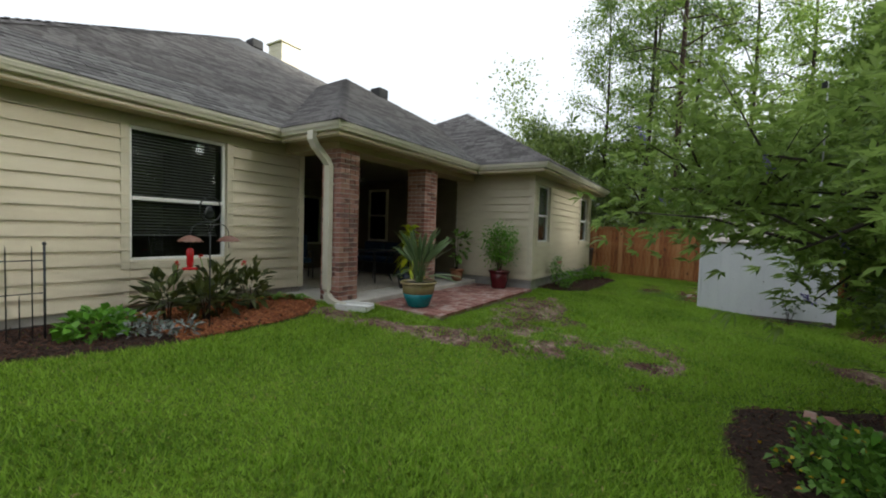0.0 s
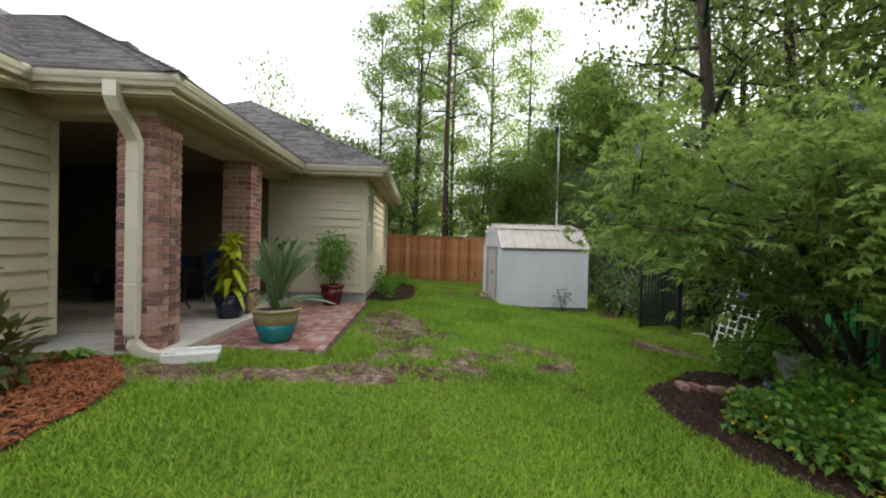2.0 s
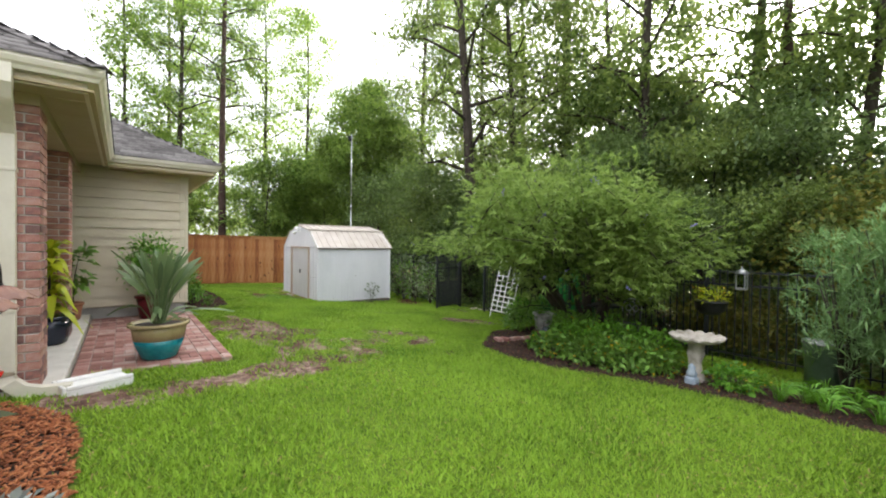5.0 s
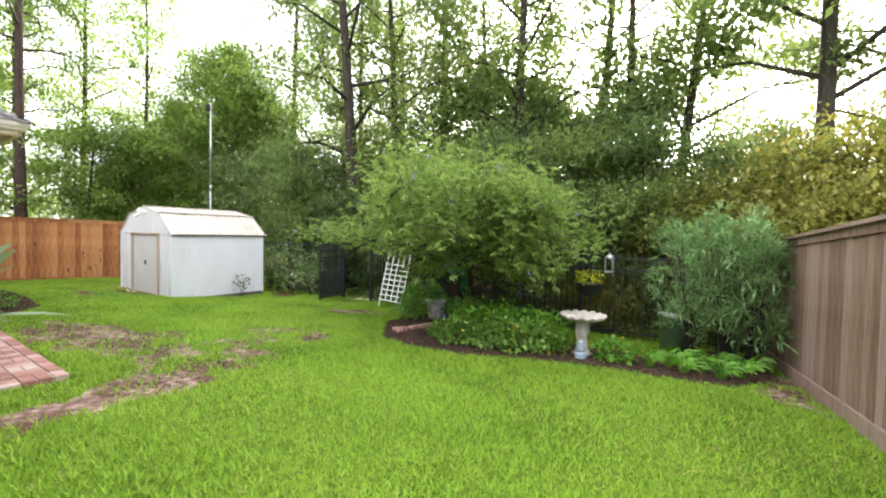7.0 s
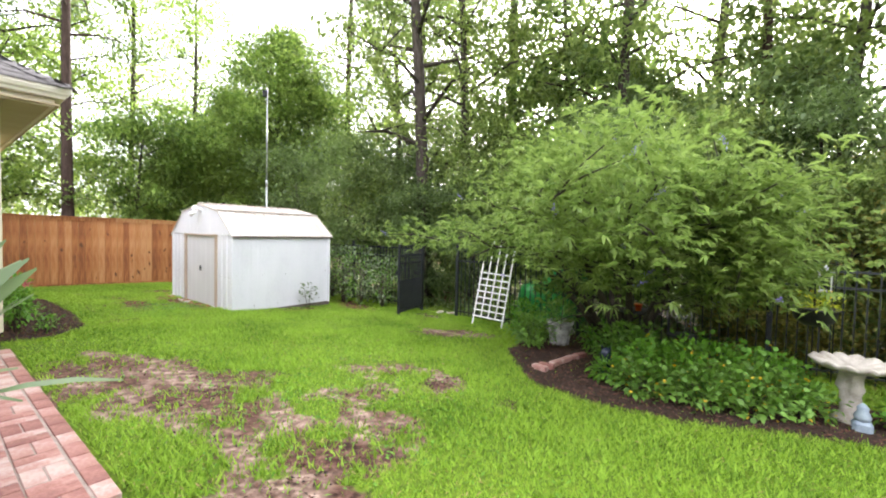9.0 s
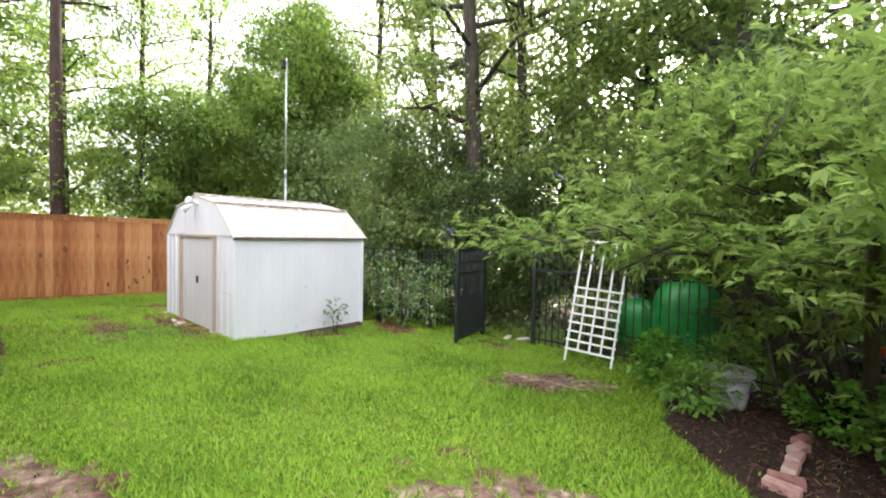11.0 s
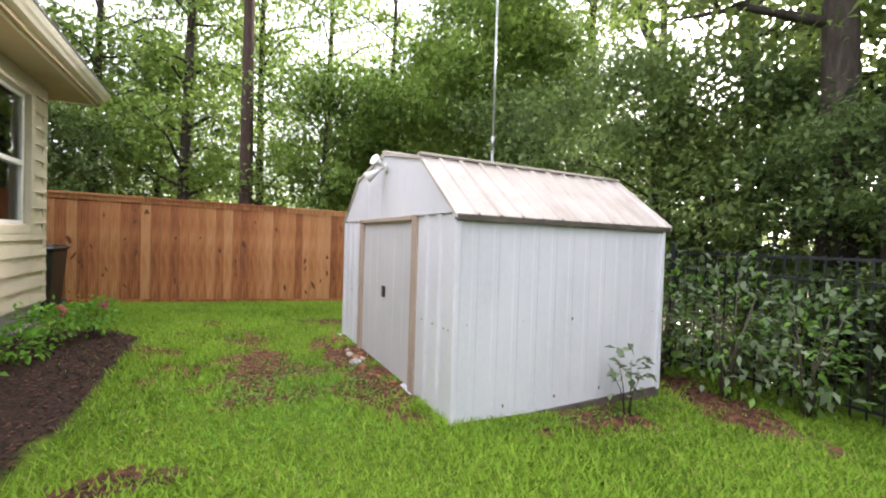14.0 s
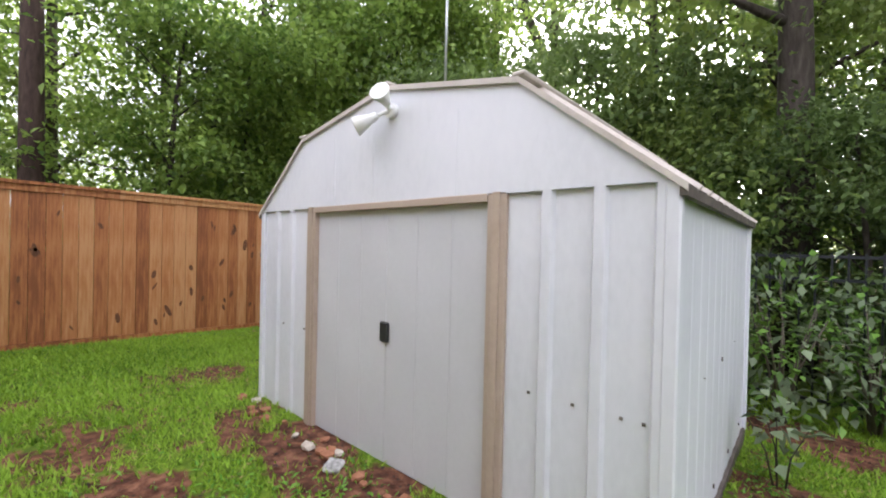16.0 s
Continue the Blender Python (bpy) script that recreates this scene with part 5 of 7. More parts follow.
def shepherd_hook():
    z = float(ground_z(-4.8, 0))
    h = thing("shepherd_hook", -4.80, 2.76, z, "black double garden hook with a scrollwork bird ring", "garden hook")
    bm = bmesh.new()
    tube(bm, [(0, 0, -0.1), (0, 0, 1.15)], 0.008, 8)
    part("pole", bm, M_IRON, h)
    for s in (-1, 1):
        bm = bmesh.new()
        tube(bm, [(0, 0, 1.05)] + [(0, s * (0.11 - 0.11 * math.cos(a)), 1.15 + 0.10 * math.sin(a)) for a in np.linspace(0.2, math.pi * 0.95, 9)] + [(0, s * 0.23, 1.08), (0, s * 0.26, 1.12)], 0.006, 6)
        part("hook_arm", bm, M_IRON, h)
    bm = bmesh.new()
    tube(bm, [(0, 0.125 * math.cos(a), 1.42 + 0.145 * math.sin(a)) for a in np.linspace(0, 2 * math.pi, 25)], 0.008, 6, cap=False)
    part("ring", bm, M_IRON, h)
    bm = bmesh.new()
    lathe(bm, [(0.005, -0.07), (0.04, -0.04), (0.05, 0.0), (0.03, 0.05), (0.005, 0.08)], 12)
    bmesh.ops.scale(bm, vec=(0.2, 1.3, 1.1), verts=bm.verts)
    bmesh.ops.translate(bm, vec=(0, -0.015, 1.38), verts=bm.verts)
    part("bird_cutout", bm, M_IRON, h)
    bm = bmesh.new()
    tube(bm, [(0, 0, 1.15), (0, 0, 1.28)], 0.007, 6)
    part("ring_stem", bm, M_IRON, h)
    for dy, red in ((0.225, False), (-0.225, True)):
        f = thing("hummingbird_feeder" if red else "copper_umbrella_feeder", -4.80, 2.76 + dy, z + 1.08, "red glass hummingbird feeder under a copper shade" if red else "scalloped copper umbrella feeder on a hook", "bird feeder")
        bm = bmesh.new()
        n = 24
        for (r0, z0), (r1, z1) in zip([(0.008, 0.035), (0.05, 0.025), (0.10, 0.0), (0.13, -0.028)], [(0.05, 0.025), (0.10, 0.0), (0.13, -0.028), (0.128, -0.034)]):
            for k in range(n):
                q = []
                for r, zz, kk in ((r0, z0, k), (r0, z0, k + 1), (r1, z1, k + 1), (r1, z1, k)):
                    a = 2 * math.pi * kk / n
                    s = 1 + (0.06 if kk % 2 else -0.04) * (r / 0.13)
                    q.append(bm.verts.new((r * s * math.cos(a), r * s * math.sin(a), zz - 0.01 * (kk % 2) * (r / 0.13))))
                bm.faces.new(q)
        bmesh.ops.remove_doubles(bm, verts=bm.verts, dist=0.0008)
        part("shade", bm, M_COPPER, f)
        bm = bmesh.new()
        tube(bm, [(0, 0, 0.07), (0, 0, -0.12)], 0.004, 6)
        part("hanger", bm, M_IRON, f)
        if red:
            bm = bmesh.new()
            lathe(bm, [(0.02, -0.33), (0.035, -0.30), (0.038, -0.13), (0.02, -0.11)], 20)
            part("bottle", bm, M_RED, f)
            bm = bmesh.new()
            lathe(bm, [(0.03, -0.36), (0.075, -0.355), (0.08, -0.335), (0.03, -0.325)], 24)
            part("feeding_tray", bm, M_RED, f)


shepherd_hook()


def garden_trellis():
    g = thing("iron_trellis", -5.5, 0.55, float(ground_z(-5.5, 0)) + 0.02, "black iron garden trellis panel against the siding", "trellis")
    for y, h in ((0.0, 0.95), (0.93, 0.95)):
        bm = bmesh.new()
        tube(bm, [(0, y, -0.1), (0, y, h)], 0.011, 8)
        part("post", bm, M_IRON, g)
        bm = bmesh.new()
        lathe(bm, [(0.003, h - 0.005), (0.018, h + 0.01), (0.02, h + 0.022), (0.003, h + 0.04)], 12, 0, y)
        part("finial", bm, M_IRON, g)
    for z in (0.14, 0.47, 0.80):
        bm = bmesh.new()
        tube(bm, [(0, 0, z), (0, 0.93, z)], 0.006, 6)
        part("rail", bm, M_IRON, g)
    for i in range(9):
        y = 0.93 * (i + 1) / 10
        top = 0.90 if i % 2 == 0 else 0.42
        bm = bmesh.new()
        tube(bm, [(0, y, 0.02), (0, y, top), (0, y, top + 0.05)], [0.006, 0.006, 0.001], 6)
        part("picket", bm, M_IRON, g)


garden_trellis()


def left_bed():
    rng = np.random.default_rng(5)
    for x, y, s in ((-5.35, 2.55, 0.9), (-5.3, 3.15, 1.0), (-5.35, 3.65, 0.85), (-5.15, 2.9, 0.7)):
        b = thing("canna_plant", x, y, float(ground_z(x, y)) + 0.02, "flowering bed plant with bronze-green broad leaves", "plant", "bed cannas")
        stems(b, 8, rng, 0.24 * s, 0.55 * s, 0.009, M_BARK)
        n = int(95 * s)
        leaf_part("leaves", [bushy(n, rng, (0, 0, 0.40 * s), (0.30 * s, 0.30 * s, 0.32 * s), 0.24, 0.085, 0.7, 0.15)], M_LEAF_CANNA, b)
        if s > 0.8:
            bm = bmesh.new()
            fx, fy, fz = rng.uniform(-0.2, 0.2), rng.uniform(-0.2, 0.2), 0.78 * s
            tube(bm, [(fx * 0.5, fy * 0.5, 0.3), (fx, fy, fz)], 0.006, 5)
            part("flower_stalk", bm, M_LEAF_BED, b)
            leaf_part("flower", [leaf_arrays(np.repeat([[fx, fy, fz]], 9, 0), sphere_dirs(9, rng, 0.4), 0.06, 0.035, rng)], M_REDPETAL, b, "red flower")
    h = thing("hosta_plant", -5.2, 1.8, float(ground_z(-5.2, 0)) + 0.02, "bright green broad-leaved bed plant", "plant")
    leaf_part("leaves", [bushy(260, rng, (0, 0, 0.12), (0.30, 0.34, 0.17), 0.12, 0.085, 0.2, 0.3)], M_LEAF_BRIGHT, h)
    m_silver = foliage("silver_leaf", (0.12, 0.14, 0.13), (0.30, 0.33, 0.31), 0.6, 0.15)
    for x, y in ((-4.95, 2.05), (-5.1, 2.3), (-4.75, 2.25), (-5.5, 2.15), (-4.72, 2.5)):
        s = thing("dusty_miller_plant", x, y, float(ground_z(x, y)) + 0.02, "low silver-leaved plant in mulch", "plant", "silver bed plants")
        leaf_part("leaves", [bushy(46, rng, (0, 0, 0.07), (0.14, 0.14, 0.09), 0.10, 0.04, 0.4, 0.2)], m_silver, s)


left_bed()

# ---- right bed ----


def birdbath():
    x, y = 1.78, 2.06
    z = float(ground_z(x, y))
    b = thing("birdbath", x, y, z, "pale cast stone birdbath with a scalloped shell basin", "birdbath")
    bm = bmesh.new()
    lathe(bm, [(0.15, -0.03), (0.155, 0.03), (0.12, 0.06), (0.085, 0.12), (0.07, 0.22), (0.075, 0.3), (0.10, 0.36), (0.085, 0.43), (0.10, 0.50), (0.12, 0.53)], 24)
    for v in bm.verts:
        a = math.atan2(v.co.y, v.co.x)
        if 0.08 < v.co.z < 0.5:
            s = 1 + 0.22 * math.sin(3 * a + v.co.z * 9) + 0.10 * math.sin(7 * a - v.co.z * 20)
            v.co.x *= s
            v.co.y *= s
    part("pedestal", bm, M_STONE, b, "carved figure pedestal")
    bm = bmesh.new()
    n = 96
    prof = [(0.02, 0.50), (0.12, 0.515), (0.22, 0.545), (0.30, 0.58), (0.325, 0.615), (0.30, 0.63), (0.22, 0.595), (0.12, 0.565), (0.02, 0.555)]
    rings = []
    for r, zz in prof:
        ring = []
        for k in range(n):
            a = 2 * math.pi * k / n
            lobe = abs(math.sin(a * 7))
            f = max(0.0, (r - 0.15) / 0.2)
            ring.append(bm.verts.new((r * (1 + 0.09 * f * (lobe - 0.5)) * math.cos(a), r * (1 + 0.09 * f * (lobe - 0.5)) * math.sin(a), zz - 0.035 * f * (1 - lobe))))
        rings.append(ring)
    for p, q in zip(rings, rings[1:]):
        for k in range(n):
            f = bm.faces.new((p[k], p[(k + 1) % n], q[(k + 1) % n], q[k]))
            f.smooth = True
    bm.faces.new(rings[0][::-1])
    bm.faces.new(rings[-1])
    part("basin", bm, M_STONE, b)
    s = thing("garden_figurine", x - 0.26, y - 0.05, z + 0.02, "small blue-grey stone garden ornament", "ornament")
    bm = boxed(-0.07, 0.07, -0.07, 0.07, -0.03, 0.11, bevel=0.025)
    lathe(bm, [(0.05, 0.10), (0.065, 0.15), (0.04, 0.20), (0.045, 0.23), (0.012, 0.27)], 14)
    part("body", bm, material("blue_grey_stone", [(0.20, 0.26, 0.32), (0.36, 0.42, 0.47)], 12, 0.8, 0.3, 60), s)


birdbath()


def leaning_trellis():
    t = thing("lattice_trellis", 3.30, 7.20, float(ground_z(3.3, 0)), "white wooden lattice trellis leaning on the iron fence", "trellis")
    lean = math.atan2(0.42, 1.75)
    H, W = 1.80, 0.64
    R = Matrix.Rotation(lean, 3, "Y") @ Matrix.Rotation(radians(8), 3, "Z") @ Matrix.Rotation(radians(2), 3, "X")

    def strip(nm, y0, y1, z0, z1, o):
        bm = boxed(o, o + 0.012, y0, y1, z0, z1, bevel=0.002)
        for v in bm.verts:
            v.co = R @ v.co
        part(nm, bm, M_WHITE, t)
    for i in range(5):
        y = -W / 2 + W * i / 4
        strip("upright", y - 0.014, y + 0.014, 0 if i in (0, 4) else 0.17, H, 0.0)
    for z in (0.18, 0.31, 0.44, 0.57, 0.70, 0.83, 0.96, 1.09):
        strip("slat", -W / 2 - 0.03, W / 2 + 0.03, z - 0.014, z + 0.014, -0.013)
    strip("top_bar", -W / 2 - 0.03, W / 2 + 0.03, H - 0.02, H + 0.02, -0.013)


leaning_trellis()


def bed_things():
    rng = np.random.default_rng(21)
    x, y = 2.88, 5.48
    u = thing("stone_urn", x, y, float(ground_z(x, y)) + 0.02, "peeling white stone urn in the bed", "urn")
    bm = bmesh.new()
    lathe(bm, [(0.15, -0.02), (0.155, 0.02), (0.17, 0.12), (0.19, 0.30), (0.195, 0.33), (0.225, 0.345), (0.23, 0.40), (0.20, 0.40), (0.18, 0.34)], 28)
    part("bowl", bm, M_OLDWHITE, u)
    for s in (-1, 1):
        bm = bmesh.new()
        tube(bm, [(0.0, s * 0.18, 0.2), (0.0, s * 0.25, 0.24), (0.0, s * 0.20, 0.31)], 0.014, 7)
        part("handle", bm, M_OLDWHITE, u)
    f = thing("urn_plant", x, y, float(ground_z(x, y)) + 0.42, "sparse dull green plant in an urn", "plant")
    leaf_part("leaves", [bushy(320, rng, (0, 0, 0.16), (0.30, 0.30, 0.22), 0.11, 0.035, 0.6, 0.2)], M_LEAF_BED, f)
    # low brick edging
    for i, a in enumerate((1.02, 1.17, 1.42, 1.68, 1.92, 2.18)):
        bx = thing("edging_brick", a, 4.98 - 0.02 * i, float(ground_z(a, 0)) + 0.02, "loose red edging brick laid on soil", "brick", "edging bricks", turn=RNG.uniform(-14, 14) + (75 if i > 1 else 0))
        part("block", boxed(-0.045, 0.045, -0.10, 0.10, 0.0, 0.062, bevel=0.006), M_PAVER, bx)
    g = thing("owl_ornament", 1.50, 4.32, float(ground_z(1.5, 0)) + 0.02, "blue-grey ceramic garden ornament among leaves", "ornament")
    bm = bmesh.new()
    lathe(bm, [(0.07, 0), (0.09, 0.04), (0.095, 0.15), (0.065, 0.22), (0.07, 0.28), (0.05, 0.33), (0.01, 0.35)], 18)
    for s in (-1, 1):
        tube(bm, [(0, s * 0.04, 0.32), (0, s * 0.055, 0.37)], [0.02, 0.004], 8)
    part("body", bm, M_DARKBLUE, g)
    # hanging planter on a black stand
    z = float(ground_z(2.85, 0))
    h = thing("planter_stand", 2.85, 2.28, z, "black iron stand holding a hanging planter", "plant stand")
    bm = bmesh.new()
    tube(bm, [(0.12, 0, -0.1), (0.12, 0, 1.5), (0.11, 0, 1.62), (0.06, 0, 1.70), (0.0, 0, 1.66), (-0.01, 0, 1.58)], 0.008, 7)
    part("hook_pole", bm, M_IRON, h)
    for k in range(3):
        a = 2 * math.pi * k / 3
        bm = bmesh.new()
        tube(bm, [(0, 0, 1.58), (0.2 * math.cos(a), 0.2 * math.sin(a), 1.02)], 0.003, 5)
        part("chain", bm, M_IRON, h)
    b = thing("hanging_basket", 2.85, 2.28, z + 0.82, "black bowl planter hung from a hook", "planter")
    bm = bmesh.new()
    lathe(bm, [(0.04, 0.0), (0.13, 0.02), (0.20, 0.09), (0.22, 0.20), (0.235, 0.205), (0.235, 0.225), (0.19, 0.225)], 24)
    part("bowl", bm, M_BLACK, b)
    f = thing("yellow_flower_plant", 2.85, 2.28, z + 1.04, "yellow-green flowering plant in a hanging bowl", "plant")
    leaf_part("leaves", [bushy(260, rng, (0, 0, 0.07), (0.24, 0.24, 0.15), 0.07, 0.03, 0.4, 0.2)], M_LEAF_YELLOW, f)
    leaf_part("blossom", [bushy(40, rng, (0, 0, 0.1), (0.22, 0.22, 0.13), 0.035, 0.03, 0.4, 0.7)], M_YELLOWPETAL, f)["kind"] = "stuff"
    # lantern
    zl = float(ground_z(3.6, 0))
    lp = thing("lantern_pole", 3.70, 2.02, zl, "thin black hook pole for a lantern", "garden hook")
    bm = bmesh.new()
    tube(bm, [(0, 0, -0.1), (0, 0, 1.62), (0, 0.03, 1.69), (0, 0.09, 1.69), (0, 0.11, 1.60)], 0.007, 7)
    part("pole", bm, M_IRON, lp)
    ln = thing("hanging_lantern", 3.70, 2.13, zl + 1.22, "pale metal garden lantern with glass sides", "lantern")
    bm = bmesh.new()
    lathe(bm, [(0.075, 0.26), (0.11, 0.265), (0.05, 0.33), (0.012, 0.345), (0.012, 0.38)], 6)
    part("roof", bm, M_STEEL, ln)
    part("base", boxed(-0.07, 0.07, -0.07, 0.07, 0.0, 0.03, bevel=0.006), M_STEEL, ln)
    for sx in (-0.06, 0.06):
        for sy in (-0.06, 0.06):
            part("corner_bar", boxed(sx - 0.008, sx + 0.008, sy - 0.008, sy + 0.008, 0.03, 0.262), M_STEEL, ln)
    part("glass", boxed(-0.05, 0.05, -0.05, 0.05, 0.03, 0.26), M_GLASS, ln)
    # bistro set under the tree
    zt = float(ground_z(3.4, 0))
    t = thing("bistro_table", 3.35, 4.35, zt, "dark round bistro table under the shrub", "table")
    bm = bmesh.new()
    lathe(bm, [(0.01, 0.69), (0.33, 0.69), (0.34, 0.70), (0.33, 0.715), (0.01, 0.715)], 30)
    part("tabletop", bm, M_IRON, t)
    for k in range(3):
        a = 2 * math.pi * k / 3
        bm = bmesh.new()
        tube(bm, [(0.24 * math.cos(a), 0.24 * math.sin(a), 0), (0.05 * math.cos(a), 0.05 * math.sin(a), 0.35), (0.16 * math.cos(a), 0.16 * math.sin(a), 0.69)], 0.012, 7)
        part("leg", bm, M_IRON, t)
    o = thing("orange_pot", 3.28, 4.35, zt + 0.715, "small orange flowerpot on a table", "flowerpot")
    bm = bmesh.new()
    lathe(bm, [(0.04, 0), (0.055, 0.09), (0.062, 0.09), (0.062, 0.11), (0.04, 0.11)], 16)
    part("pot", bm, M_ORANGE, o)
    c = thing("bistro_chair", 3.20, 3.72, zt, "dark iron bistro chair with a looped back", "chair", turn=-70)
    bm = bmesh.new()
    lathe(bm, [(0.01, 0.43), (0.20, 0.43), (0.21, 0.44), (0.20, 0.455), (0.01, 0.455)], 24)
    part("seat", bm, M_IRON, c)
    bm = bmesh.new()
    tube(bm, [(0.17 * math.cos(a), 0.19, 0.70 + 0.20 * math.sin(a)) for a in np.linspace(-0.3, math.pi + 0.3, 15)], 0.010, 7)
    part("back_loop", bm, M_STEEL, c)
    for k in range(4):
        bm = bmesh.new()
        a0 = k * math.pi / 2
        tube(bm, [(0.06 * math.cos(a0) + 0.05 * math.cos(a), 0.19, 0.72 + 0.07 * math.sin(a0) + 0.06 * math.sin(a)) for a in np.linspace(0, 2 * math.pi, 11)], 0.006, 5)
        part("scroll", bm, M_STEEL, c)
    for sx in (-0.15, 0.15):
        for sy in (-0.15, 0.17):
            bm = bmesh.new()
            tube(bm, [(sx * 1.15, sy * 1.15, 0), (sx, sy, 0.44)] + ([(sx, 0.19, 0.66)] if sy > 0 else []), 0.010, 6)
            part("leg", bm, M_IRON, c)
    # two green wire bins behind the bed
    for x, y, r, hh in ((2.95, 1.0, 0.19, 0.62), (3.05, 0.28, 0.13, 0.66)):
        w = thing("compost_bin", x, y, float(ground_z(x, y)), "pale green upright garden bin in foliage", "bin", "garden bins")
        bm = bmesh.new()
        lathe(bm, [(r * 0.92, -0.02), (r, hh), (r * 1.08, hh), (r * 1.08, hh + 0.04), (r * 0.9, hh + 0.04), (r * 0.8, hh - 0.1)], 24)
        part("body", bm, M_BINGREEN, w)
        bm = bmesh.new()
        lathe(bm, [(r * 1.10, hh + 0.005), (r * 1.13, hh + 0.02), (r * 1.10, hh + 0.035)], 24)
        part("rim", bm, M_OLDWHITE, w)
    # lantana and mounds along the edge
    spots = [(1.22, 4.2, 0.20, 0.26), (1.0, 3.75, 0.33, 0.34), (1.55, 3.75, 0.45, 0.50), (1.15, 3.25, 0.38, 0.40), (1.75, 3.25, 0.50, 0.58), (1.35, 2.80, 0.38, 0.42), (1.95, 2.75, 0.42, 0.50), (1.55, 2.48, 0.28, 0.34), (1.72, 1.60, 0.27, 0.28), (2.1, 4.2, 0.4, 0.6), (2.7, 4.6, 0.4, 0.45), (2.3, 5.72, 0.3, 0.5), (3.05, 6.2, 0.32, 0.62)]
    for i, (x, y, r, h) in enumerate(spots):
        p = thing("lantana_bush", x, y, float(ground_z(x, y)) + 0.02, "leafy green bedding bush with small yellow flowers", "plant", "bed bushes")
        stems(p, 7, rng, r * 0.7, h * 0.8, 0.006, M_BARK)
        n = int(2200 * r * (r + h))
        leaf_part("leaves", [bushy(n, rng, (0, 0, h * 0.52), (r * 1.1, r * 1.1, h * 0.55), 0.085, 0.055, 0.25, 0.35)], M_LEAF_BED if i % 2 else M_LEAF_BRIGHT, p)
        if y < 3.9:
            leaf_part("blossom", [bushy(34, rng, (0, 0, h * 0.5), (r * 1.12, r * 1.12, h * 0.55), 0.036, 0.036, 0.4, 0.95)], M_YELLOWPETAL, p)["kind"] = "stuff"
    # day lilies
    for x, y in ((1.75, 1.15), (1.95, 0.95), (1.7, 0.75), (2.05, 0.55), (1.75, 0.35), (2.0, 0.15), (2.35, 0.4), (2.3, 0.85), (2.5, 0.05)):
        p = thing("daylily_clump", x, y, float(ground_z(x, y)) + 0.01, "arching grassy daylily clump", "plant", "daylilies")
        strap_leaves(44, rng, 0.28, 0.46, 0.014, M_LEAF_BRIGHT, p, 0.0, lean=0.55)
    # oleander
    for x, y, h, r in ((2.85, 0.75, 2.0, 0.48), (2.85, 0.3, 2.2, 0.52), (2.7, 0.0, 1.8, 0.36)):
        p = thing("oleander_bush", x, y, float(ground_z(x, y)), "tall grey-green oleander with narrow leaves", "shrub", "oleanders")
        stems(p, 14, rng, r * 0.8, h * 0.95, 0.014, M_BARK)
        d = []
        for k in range(95):
            a, q = rng.uniform(0, 2 * math.pi), rng.uniform(0.15, 1.0) ** 0.6
            zz = h * rng.uniform(0.2, 1.0)
            rr = r * q * (0.55 + 0.6 * math.sin(min(1, zz / h) * 2.6))
            c = np.array([rr * math.cos(a), rr * math.sin(a), zz])
            n = 20
            dd = sphere_dirs(n, rng, 0.9) + np.array([math.cos(a), math.sin(a), 0]) * 0.35
            d.append(leaf_arrays(c + dd * 0.02 + rng.normal(size=(n, 3)) * 0.035, dd, rng.uniform(0.13, 0.22, n), 0.022, rng, 0.10))
        leaf_part("leaves", d, M_LEAF_OLEANDER, p)


bed_things()

# ---- plants by the shed and wing ----


